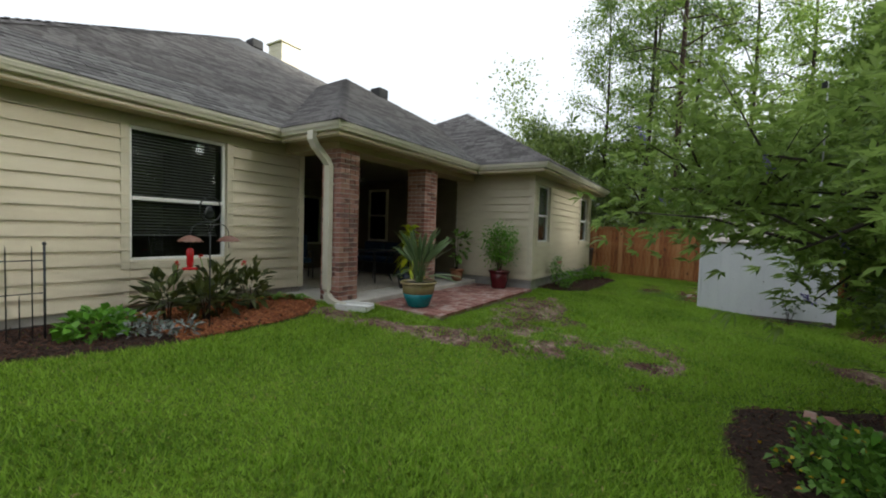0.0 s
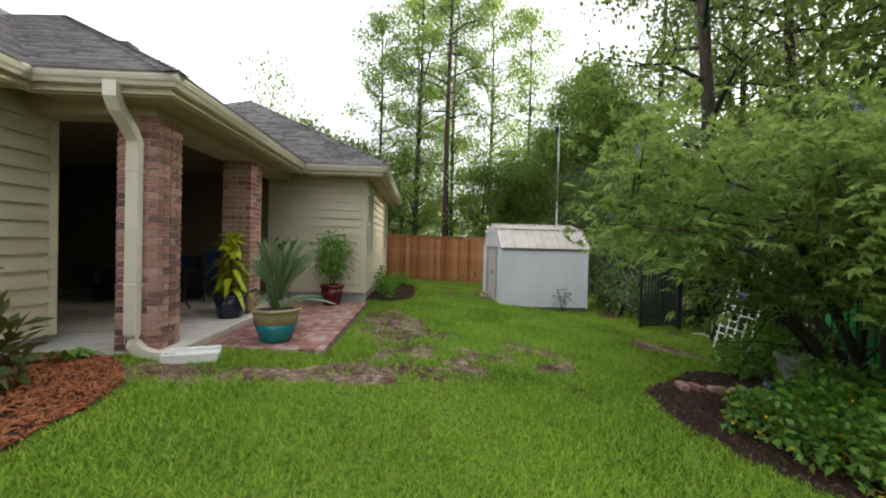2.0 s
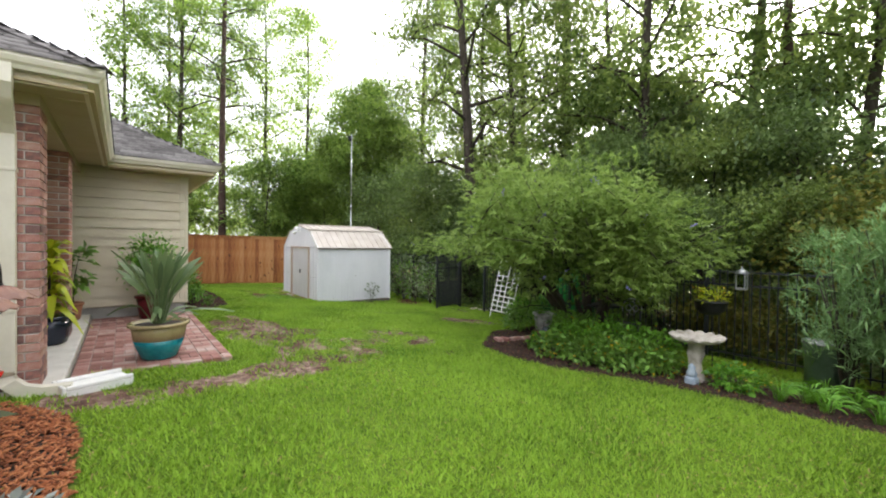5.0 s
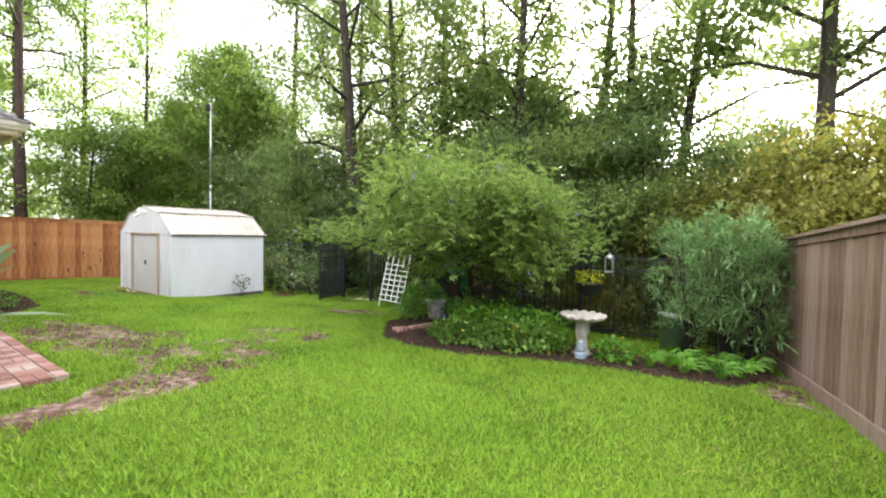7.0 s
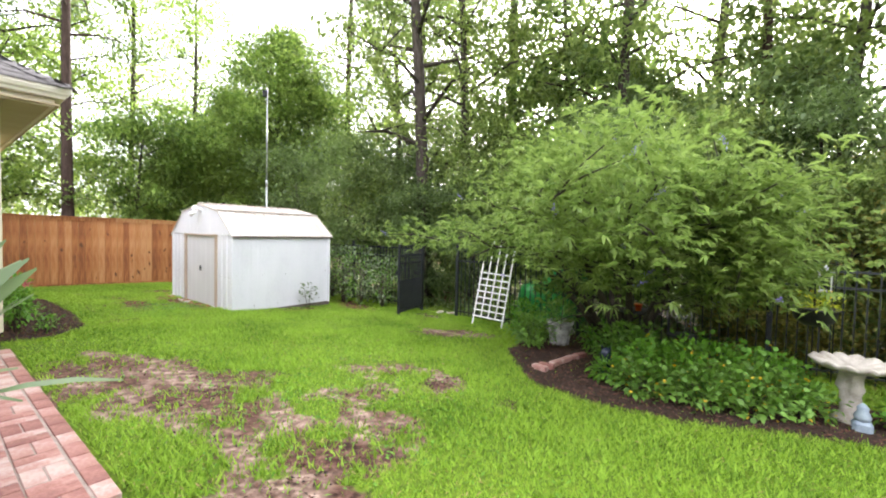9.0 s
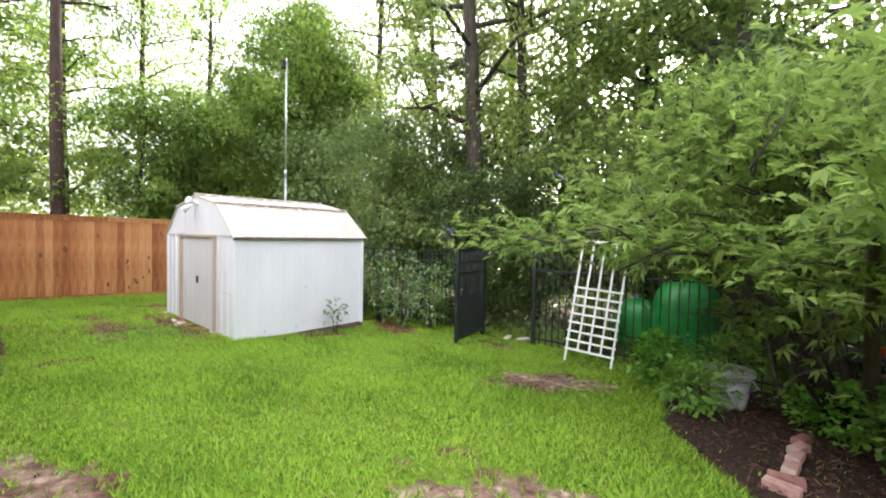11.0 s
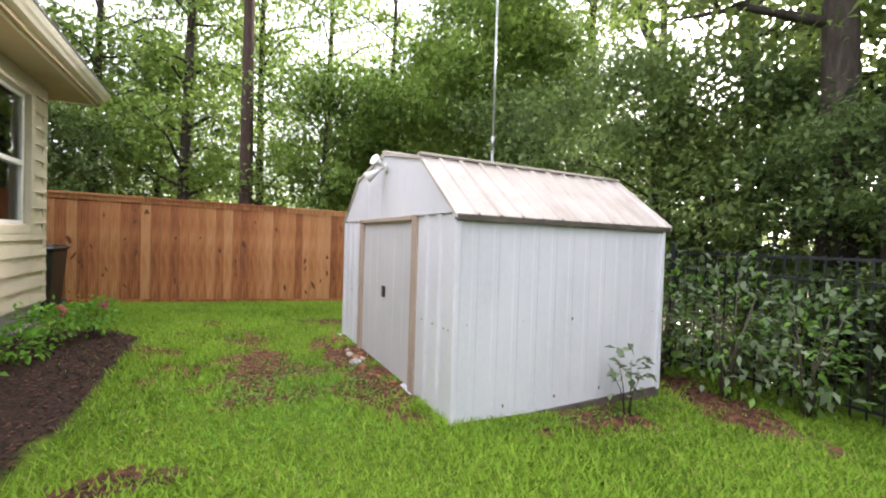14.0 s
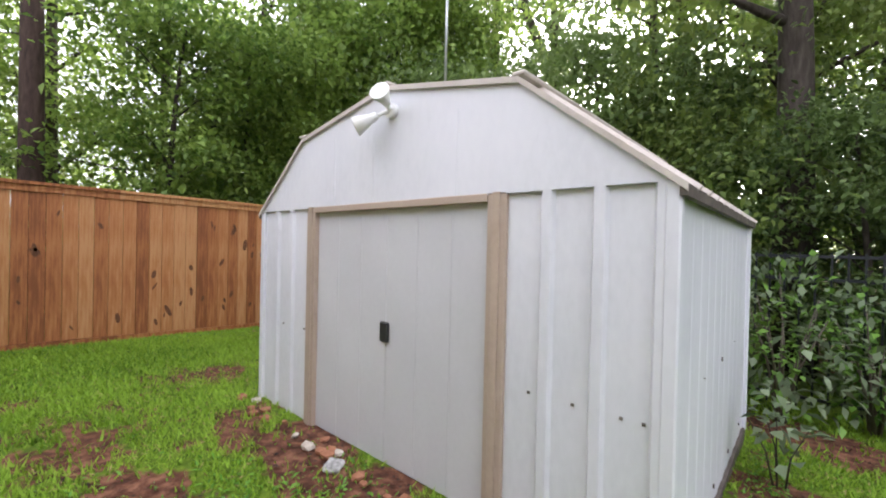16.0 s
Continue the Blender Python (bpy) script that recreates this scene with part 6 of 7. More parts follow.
def yard_plants():
    rng = np.random.default_rng(33)
    m_pale = foliage("pale_shrub_leaf", (0.06, 0.10, 0.045), (0.22, 0.28, 0.16), 0.5, 0.3)
    for x, y, h, r in ((3.25, 11.0, 1.5, 0.45), (3.45, 10.4, 1.2, 0.42), (3.35, 11.8, 1.45, 0.42), (3.6, 12.6, 1.5, 0.4)):
        p = thing("variegated_shrub", x, y, float(ground_z(x, y)), "loose shrub with pale variegated leaves by the fence", "shrub", "fence shrubs")
        stems(p, 8, rng, r * 0.8, h * 0.9, 0.013, M_PALEBARK)
        leaf_part("leaves", [bushy(230, rng, (0, 0, h * 0.58), (r * 1.2, r * 1.2, h * 0.5), 0.125, 0.062, 0.35, 0.5)], m_pale, p)
        leaf_part("inner_leaves", [bushy(280, rng, (0, 0, h * 0.52), (r, r, h * 0.5), 0.10, 0.055, 0.3, 0.15)], M_LEAF_BED, p, "plain green leaves")
    x, y = 1.68, 10.95
    p = thing("fig_sapling", x, y, float(ground_z(x, y)), "young sapling with pale round leaves by the shed", "plant")
    stems(p, 4, rng, 0.2, 0.52, 0.006, M_BARK)
    leaf_part("leaves", [bushy(46, rng, (0, 0, 0.38), (0.24, 0.16, 0.22), 0.10, 0.07, 0.1, 0.2)], m_pale, p)
    for x, y, r, h, fl in ((-2.85, 13.9, 0.25, 0.42, True), (-2.62, 14.3, 0.24, 0.42, True), (-2.9, 13.2, 0.28, 0.28, False), (-2.95, 12.5, 0.24, 0.25, False), (-3.02, 10.6, 0.16, 0.75, True), (-2.9, 11.3, 0.22, 0.4, False), (-2.75, 10.4, 0.14, 0.25, False)):
        p = thing("rose_bush", x, y, float(ground_z(x, y)) + 0.02, "small flowering bush in the dark mulch bed", "plant", "wing bed bushes")
        stems(p, 5, rng, r * 0.6, h * 0.8, 0.006, M_BARK)
        leaf_part("leaves", [bushy(int(1500 * r * h / 0.08 * 0.16), rng, (0, 0, h * 0.6), (r, r, h * 0.45), 0.065, 0.04, 0.3, 0.3)], M_LEAF_BRIGHT, p)
        if fl:
            leaf_part("flowers", [leaf_arrays(np.repeat([[r * 0.5, -r * 0.5, h * 0.85]], 14, 0) + rng.normal(size=(14, 3)) * 0.015, sphere_dirs(14, rng, 0.5), 0.055, 0.045, rng)], M_PINKPETAL, p, "pink flower")
    # rubble along the shed
    for i in range(22):
        x, y = RNG.uniform(-0.14, 0.02), RNG.uniform(11.6, 14.3)
        r = RNG.uniform(0.015, 0.05)
        bm = bmesh.new()
        bmesh.ops.create_icosphere(bm, subdivisions=1, radius=r)
        for v in bm.verts:
            v.co *= RNG.uniform(0.7, 1.2)
            v.co.z *= 0.6
        s = part("stone", bm, M_ROCK if i % 6 == 0 else M_TERRA)
        s.location = (x, y, float(ground_z(x, y)) + r * 0.25)
        tagged(s, "small broken stone beside the shed sill", "stone", "shed rubble")
    bm = boxed(-0.065, 0.05, -0.04, 0.06, -0.01, 0.03, bevel=0.014)
    s = part("white_stone", bm, M_OLDWHITE)
    s.matrix_basis = pose(-0.13, 12.85, float(ground_z(0, 0)) + 0.01, 4, -5, 30)
    tagged(s, "flat white stone on bare soil", "stone")
    for x, y, t in ((4.0, 8.95, 20), (4.15, 8.7, -10)):
        bm = boxed(-0.16, 0.16, -0.05, 0.05, -0.02, 0.03, bevel=0.012)
        s = part("edging_stone", bm, M_ROCK)
        s.matrix_basis = pose(x, y, float(ground_z(x, 0)) + 0.01, 0, 3, t)
        tagged(s, "flat pale stone in the gateway", "stone", "gateway stones")


yard_plants()


def green_covers():
    """Rounded green plastic covers on stacked things behind the iron fence."""
    for x, y, w, h, seed in ((5.3, 6.35, 0.46, 1.34, 1), (5.3, 7.1, 0.34, 0.92, 2)):
        z = float(ground_z(x, y))
        c = thing("green_cover", x, y, z, "bright green plastic cover over a garden stack behind the fence", "cover", "green covers")
        bm = bmesh.new()
        n = 40
        rings = []
        for t in np.linspace(0, 1, 12):
            r = w * (1.0 - 0.10 * t) if t < 0.6 else w * 0.94 * math.sqrt(max(0.003, 1 - ((t - 0.6) / 0.4) ** 2.4))
            ring = []
            for k in range(n):
                a = 2 * math.pi * k / n
                q = r * (1 + 0.05 * math.sin(9 * a + seed) * (1 - t) + 0.05 * math.sin(2 * a + 3 * t + seed))
                ring.append(bm.verts.new((q * math.cos(a), 1.15 * q * math.sin(a), h * t - 0.02 + 0.02 * math.sin(3 * a + seed) * (1 - t))))
            rings.append(ring)
        for p, q in zip(rings, rings[1:]):
            for k in range(n):
                bm.faces.new((p[k], p[(k + 1) % n], q[(k + 1) % n], q[k]))
        bm.faces.new(rings[0][::-1])
        bm.faces.new(rings[-1])
        part("sheet", bm, M_TARP, c, smooth=True)
        bm = bmesh.new()
        tube(bm, [(w * 0.985 * math.cos(a), 1.13 * w * math.sin(a), h * 0.28) for a in np.linspace(0, 2 * math.pi, 33)], 0.008, 6, cap=False)
        part("cord", bm, M_IRON, c, "dark tie cord")


green_covers()


def waste_bin():
    """A wheeled bin behind the house corner."""
    x, y = -3.68, 16.25
    b = thing("waste_bin", x, y, float(ground_z(x, y)), "dark plastic wheeled waste bin behind the house corner", "bin")
    bm = boxed(-0.28, 0.28, -0.30, 0.30, 0.06, 0.90, bevel=0.02)
    for v in bm.verts:
        k = 0.80 + 0.20 * (v.co.z - 0.06) / 0.84
        v.co.x *= k
        v.co.y *= k
    part("body", bm, M_BLACK, b)
    bm = boxed(-0.31, 0.31, -0.33, 0.33, 0.902, 0.965, bevel=0.02)
    for v in bm.verts:
        if v.co.z > 0.93:
            v.co.x *= 0.88
            v.co.y *= 0.88
    part("lid", bm, M_BLACK, b)
    bm = bmesh.new()
    tube(bm, [(-0.22, 0.35, 0.92), (0.22, 0.35, 0.92)], 0.014, 8)
    part("handle", bm, M_BLACK, b)
    for s in (-1, 1):
        bm = bmesh.new()
        tube(bm, [(s * 0.225, 0.27, 0.09), (s * 0.265, 0.27, 0.09)], 0.09, 16)
        part("wheel", bm, M_IRON, b)


waste_bin()

# ---- trees ----


def limbs(rng, height, r0, first, count, reach, rise, bend=0.35):
    """A wavering trunk and its limbs: a bmesh and the limb tips, with a reach of each."""
    bm = bmesh.new()
    n = 9
    ph = rng.uniform(0, 6.28, 2)
    trunk = [Vector((bend * math.sin(ph[0] + 2.2 * t) * t, bend * math.sin(ph[1] + 1.8 * t) * t, height * t)) for t in np.linspace(0, 1, n)]
    radii = [r0 * (1 - 0.82 * t) for t in np.linspace(0, 1, n)]
    radii[0] *= 1.3
    tube(bm, trunk, radii, 9)
    tips = []
    for i in range(count):
        t = first + (1 - first) * (i + rng.uniform(0, 0.9)) / count
        k = min(n - 2, int(t * (n - 1)))
        p = trunk[k].lerp(trunk[k + 1], t * (n - 1) - k)
        a = i * 2.4 + rng.uniform(-0.5, 0.5)
        q = reach * (1.15 - 0.75 * abs(t - 0.55)) * rng.uniform(0.55, 1.1) * (0.45 if t > 0.9 else 1)
        d = Vector((math.cos(a), math.sin(a), rise * rng.uniform(0.4, 1.3)))
        m = p + d * q * 0.5 + Vector((0, 0, 0.08 * q))
        e = p + d * q + Vector((rng.uniform(-0.3, 0.3), rng.uniform(-0.3, 0.3), -0.05 * q))
        rr = r0 * (1 - 0.8 * t) * 0.42
        tube(bm, [p, m, e], [rr, rr * 0.6, rr * 0.2], 6)
        tips += [(e, 1.0), (m.lerp(e, 0.45), 0.8)]
        for s in range(2):
            f = m.lerp(e, rng.uniform(0.0, 0.6))
            g = f + Vector((rng.normal(), rng.normal(), rng.uniform(-0.1, 0.8))).normalized() * q * 0.45
            tube(bm, [f, g], [rr * 0.4, rr * 0.12], 5)
            tips.append((g, 0.8))
    tips.append((trunk[-1], 0.8))
    return bm, tips


def crown_leaves(rng, tips, per, spread, length, width, flat=0.7, gaps=0.0):
    out = []
    for p, w in tips:
        if gaps and rng.uniform() < gaps:
            continue
        n = max(8, int(per * w * rng.uniform(0.5, 1.4)))
        s = spread * w * rng.uniform(0.7, 1.25)
        c = np.array(p) + rng.normal(size=(n, 3)) * np.array([s, s, s * flat]) * 0.5
        out.append(leaf_arrays(c, rng.normal(size=(n, 3)) + np.array([0, 0, -0.25]), length * rng.uniform(0.6, 1.25, n), width * rng.uniform(0.6, 1.25, n), rng))
    return out


def tree(name, label, group, seed, x, y, height, r0, first, count, reach, rise, per, spread, leaf, mat, bark, bend=0.35, category="tree"):
    rng = np.random.default_rng(seed)
    t = thing(name, x, y, float(ground_z(x, y)) - 0.05, label, category, group)
    bm, tips = limbs(rng, height, r0, first, count, reach, rise, bend)
    part("trunk", bm, bark, t)
    leaf_part("crown", crown_leaves(rng, tips, per, spread, leaf[0], leaf[1], gaps=0.27 if height > 11 else 0.0), mat, t)
    return t


def again(src, x, y, scale, turn, tall=1.0):
    m = Matrix.LocRotScale((x, y, float(ground_z(x, y)) - 0.05), Euler((0, 0, radians(turn))), (scale, scale, scale * tall))
    return copy_thing(src, m)


H = [
    tree("hardwood_tree", "tall hardwood with dark trunk and open crown", "woodland trees", 1, 5.72, 11.0, 17, 0.24, 0.24, 26, 3.4, 0.35, 165, 0.95, (0.18, 0.11), M_LEAF_TREE, M_BARK, 0.7),
    tree("hardwood_tree", "tall hardwood with dark trunk and open crown", "woodland trees", 2, 7.8, 5.7, 15, 0.22, 0.30, 24, 3.6, 0.45, 185, 0.95, (0.185, 0.115), M_LEAF_TREE, M_BARK, 1.6),
    tree("hardwood_tree", "slender hardwood with sparse light leaves", "woodland trees", 3, -2.4, 21.5, 16, 0.15, 0.12, 34, 2.4, 0.5, 140, 0.85, (0.16, 0.095), M_LEAF_LIGHT, M_BARK),
    tree("hardwood_tree", "dark-leaved woodland tree with a dense crown", "woodland trees", 4, 9.2, 1.6, 14, 0.18, 0.30, 24, 3.2, 0.4, 185, 0.95, (0.185, 0.115), M_LEAF_TREE, M_BARK, 0.9),
]
PINE = tree("pine_tree", "tall pine with a bare dark reddish trunk", "pines", 5, -0.92, 19.4, 17, 0.17, 0.42, 26, 2.2, 0.15, 90, 0.7, (0.24, 0.03), M_LEAF_PINE, M_PINEBARK, 0.25)
U = [
    tree("understory_tree", "leafy understory tree at the wood edge", "understory", 6, 2.4, 19.6, 5.4, 0.10, 0.12, 20, 1.7, 0.5, 165, 0.85, (0.135, 0.08), M_LEAF_LIGHT, M_BARK, 0.3),
    tree("understory_tree", "dense shady understory tree at the wood edge", "understory", 7, 5.6, 13.4, 5.0, 0.09, 0.08, 20, 1.7, 0.45, 150, 0.8, (0.135, 0.08), M_LEAF_DARK, M_BARK, 0.3),
    tree("understory_tree", "leafy understory tree at the wood edge", "understory", 8, 6.2, 8.3, 4.6, 0.08, 0.10, 18, 1.7, 0.5, 150, 0.8, (0.13, 0.08), M_LEAF_TREE, M_BARK, 0.4),
]
VINE = tree("vine_covered_tree", "tree wholly covered in bright climbing vines", "vine trees", 9, 5.3, 18.7, 9.6, 0.2, 0.05, 46, 2.1, 0.25, 300, 1.1, (0.125, 0.095), M_LEAF_LIGHT, M_BARK, 0.3)
RUSSET = tree("vine_thicket", "tangled vine thicket with russet leaves", "thickets", 10, 5.6, -0.4, 2.9, 0.06, 0.05, 26, 2.0, 0.2, 190, 0.9, (0.11, 0.08), M_LEAF_RUSSET, M_BARK, 0.3, "thicket")


def forest():
    rng = np.random.default_rng(12)
    big = [(10.5, 17.0, 1, 1.0), (12.0, 11.6, 0, 1.25), (8.6, 13.4, 2, 1.0), (8.2, 11.2, 0, 0.85), (8.2, -1.4, 1, 1.05), (11.0, 4.2, 0, 1.0), (10.2, 8.2, 3, 1.05), 
           (12.0, -3.5, 0, 1.0), (6.8, -4.8, 3, 0.95), (-0.4, 22.6, 2, 0.95), (-4.4, 22.0, 2, 0.8), (1.5, 23.0, 2, 0.9), (3.2, 21.4, 2, 0.9), (-2.6, 25.5, 2, 1.0), (9.5, -8, 0, 1.0), (4.5, -9, 2, 1.0)]
    for x, y, k, s in big:
        again(H[k], x, y, s * rng.uniform(0.94, 1.06), rng.uniform(0, 360))
    for x, y, s in ((8.0, 17.4, 1.05), (11.2, 13.6, 1.1), (9.6, 3.0, 1.0)):
        again(PINE, x, y, s, rng.uniform(0, 360))
    for x, y, s, k in ((-7.0, 22.0, 1.45, 2), (-5.6, 23.4, 1.25, 2), (-3.2, 23.2, 1.1, 0), (0.8, 19.2, 0.95, 0), (3.4, 18.6, 0.85, 0), (-5.2, 20.2, 0.75, 1), (-7.5, 20.0, 0.8, 1), (-9.8, 20.6, 0.85, 1),
                       (4.6, 15.9, 0.9, 1), (5.2, 12.3, 0.75, 2), (6.6, 12.2, 0.9, 1), (5.1, 10.3, 0.62, 1), (7.0, 10.2, 0.75, 2), (5.6, 9.2, 0.7, 1), (6.3, 7.3, 0.75, 2), (6.9, 6.0, 0.95, 1),
                       (11.2, 5.6, 1.5, 2), (4.5, 7.6, 0.2, 0), (4.95, 4.9, 0.22, 0), (11.4, 10.0, 1.4, 0), (5.6, 5.2, 0.8, 1), (7.2, 3.8, 1.0, 2), (5.5, 3.4, 0.62, 1), (6.6, 2.2, 0.85, 1), (5.4, 1.6, 0.6, 2), (8.4, 2.4, 1.1, 1), (7.2, 0.4, 0.85, 2), (9.5, 5.4, 1.2, 1), 
                       (11.5, 8.0, 1.15, 1), (12.2, 3.0, 1.1, 2), (11.2, -0.6, 1.1, 1), (12.5, 13.0, 1.15, 2), (7.5, 19.5, 1.1, 1), (11, 19, 1.1, 1)):
        again(U[k], x, y, s * rng.uniform(0.92, 1.08), rng.uniform(0, 360))
    for x, y, s, tall in ((3.9, 19.2, 0.72, 1.0), (6.6, 18.4, 0.85, 1.0), (2.6, 20.4, 0.6, 0.9)):
        again(VINE, x, y, s, rng.uniform(0, 360), tall)
    for x, y, s, tall in ((6.2, -2.0, 1.1, 1.2), (4.9, -1.6, 0.9, 1.0), (7.0, 1.2, 0.9, 1.0), (5.0, 2.6, 0.55, 0.7)):
        again(RUSSET, x, y, s, rng.uniform(0, 360), tall)


forest()


def leaning_tree():
    """A dark bare trunk that leans over the wood edge, with broken limbs and a few leafy twigs."""
    rng = np.random.default_rng(41)
    t = thing("leaning_tree", 12.8, 15.1, float(ground_z(12.8, 0)) - 0.1, "dark leaning tree with a bare bent trunk in the woods", "tree")
    pts = [Vector((-0.17 * z - 0.04 * math.sin(z), 0.32 * z + 0.10 * math.sin(z * 0.8), z)) for z in (0, 1.6, 3.2, 4.8, 6.4, 8.0, 9.6, 11.4, 13.2)]
    bm = bmesh.new()
    tube(bm, pts, [0.30, 0.25, 0.23, 0.22, 0.20, 0.18, 0.16, 0.12, 0.06], 10)
    part("trunk", bm, M_BARK, t)
    tips = []
    for k, a, q in ((4, 0.4, 1.6), (5, 2.6, 1.9), (6, 4.4, 1.7), (6, 1.3, 1.5), (7, 3.3, 1.8), (7, 5.6, 1.5), (8, 0.9, 1.4)):
        p = pts[k]
        m = p + Vector((math.cos(a), math.sin(a), 0.55)) * q * 0.5
        e = p + Vector((math.cos(a), math.sin(a), 0.75)) * q + Vector((0, 0, rng.uniform(-0.2, 0.5)))
        bm = bmesh.new()
        tube(bm, [p, m, e], [0.07, 0.045, 0.012], 6)
        part("limb", bm, M_BARK, t)
        tips += [(e, 0.8), (m.lerp(e, 0.5), 0.6)]
    leaf_part("crown", crown_leaves(rng, tips, 130, 1.0, 0.17, 0.10), M_LEAF_TREE, t)


leaning_tree()


def far_woods():
    """A belt of distant leaves behind the trees."""
    rng = np.random.default_rng(14)
    out = []
    for k in range(190):
        a = rng.uniform(radians(-60), radians(170))
        r = rng.uniform(24, 40)
        c = np.array([r * math.sin(a), 8 + r * math.cos(a), rng.uniform(0.4, 3.2) + max(0, rng.normal(0.3, 1.2))])
        n = 210
        p = c + rng.normal(size=(n, 3)) * np.array([1.5, 1.5, 0.9])
        out.append(leaf_arrays(p, rng.normal(size=(n, 3)), 0.42 * rng.uniform(0.6, 1.2, n), 0.26, rng))
    for k in range(30):
        a = radians(-58) + radians(222) * (k + rng.uniform(0.1, 0.9)) / 30
        if radians(56) < a < radians(98):
            continue
        r = rng.uniform(27, 42)
        x, y, top = r * math.sin(a), 8 + r * math.cos(a), rng.uniform(9, 15.5)
        for j in range(13):
            t = j / 12
            c = np.array([x + rng.normal() * 1.5 * (1.1 - t), y + rng.normal() * 1.5 * (1.1 - t), 3.0 + (top - 3.0) * t])
            n = int(150 * rng.uniform(0.4, 1.3))
            p = c + rng.normal(size=(n, 3)) * np.array([0.95, 0.95, 0.55])
            out.append(leaf_arrays(p, rng.normal(size=(n, 3)), 0.30 * rng.uniform(0.6, 1.2, n), 0.19, rng))
    v, f = join_arrays(out)
    ob = tag_mesh("far_woods", array_mesh("far_woods", v, f), M_LEAF_TREE)
    tagged(ob, "distant belt of dark woodland foliage", "woods", "", "stuff")
    # leaf litter and low growth beyond the fence
    out = []
    n = 26000
    x = rng.uniform(4.1, 16, n)
    y = rng.uniform(-6, 19, n)
    z = np.array([ground_z(q, 0) for q in x]) + np.abs(rng.normal(0, 0.16, n))
    out.append(leaf_arrays(np.stack([x, y, z], 1), rng.normal(size=(n, 3)) + np.array([0, 0, 0.5]), 0.15 * rng.uniform(0.5, 1.3, n), 0.08, rng))
    n = 9000
    x = rng.uniform(-12, 5, n)
    y = rng.uniform(17.7, 24, n)
    z = np.array([ground_z(q, 0) for q in x]) + np.abs(rng.normal(0, 0.35, n))
    out.append(leaf_arrays(np.stack([x, y, z], 1), rng.normal(size=(n, 3)) + np.array([0, 0, 0.5]), 0.15 * rng.uniform(0.5, 1.3, n), 0.08, rng))
    v, f = join_arrays(out)
    tagged(tag_mesh("undergrowth", array_mesh("undergrowth", v, f), M_LEAF_DARK), "low shady undergrowth and leaf litter", "undergrowth", "", "stuff")


far_woods()


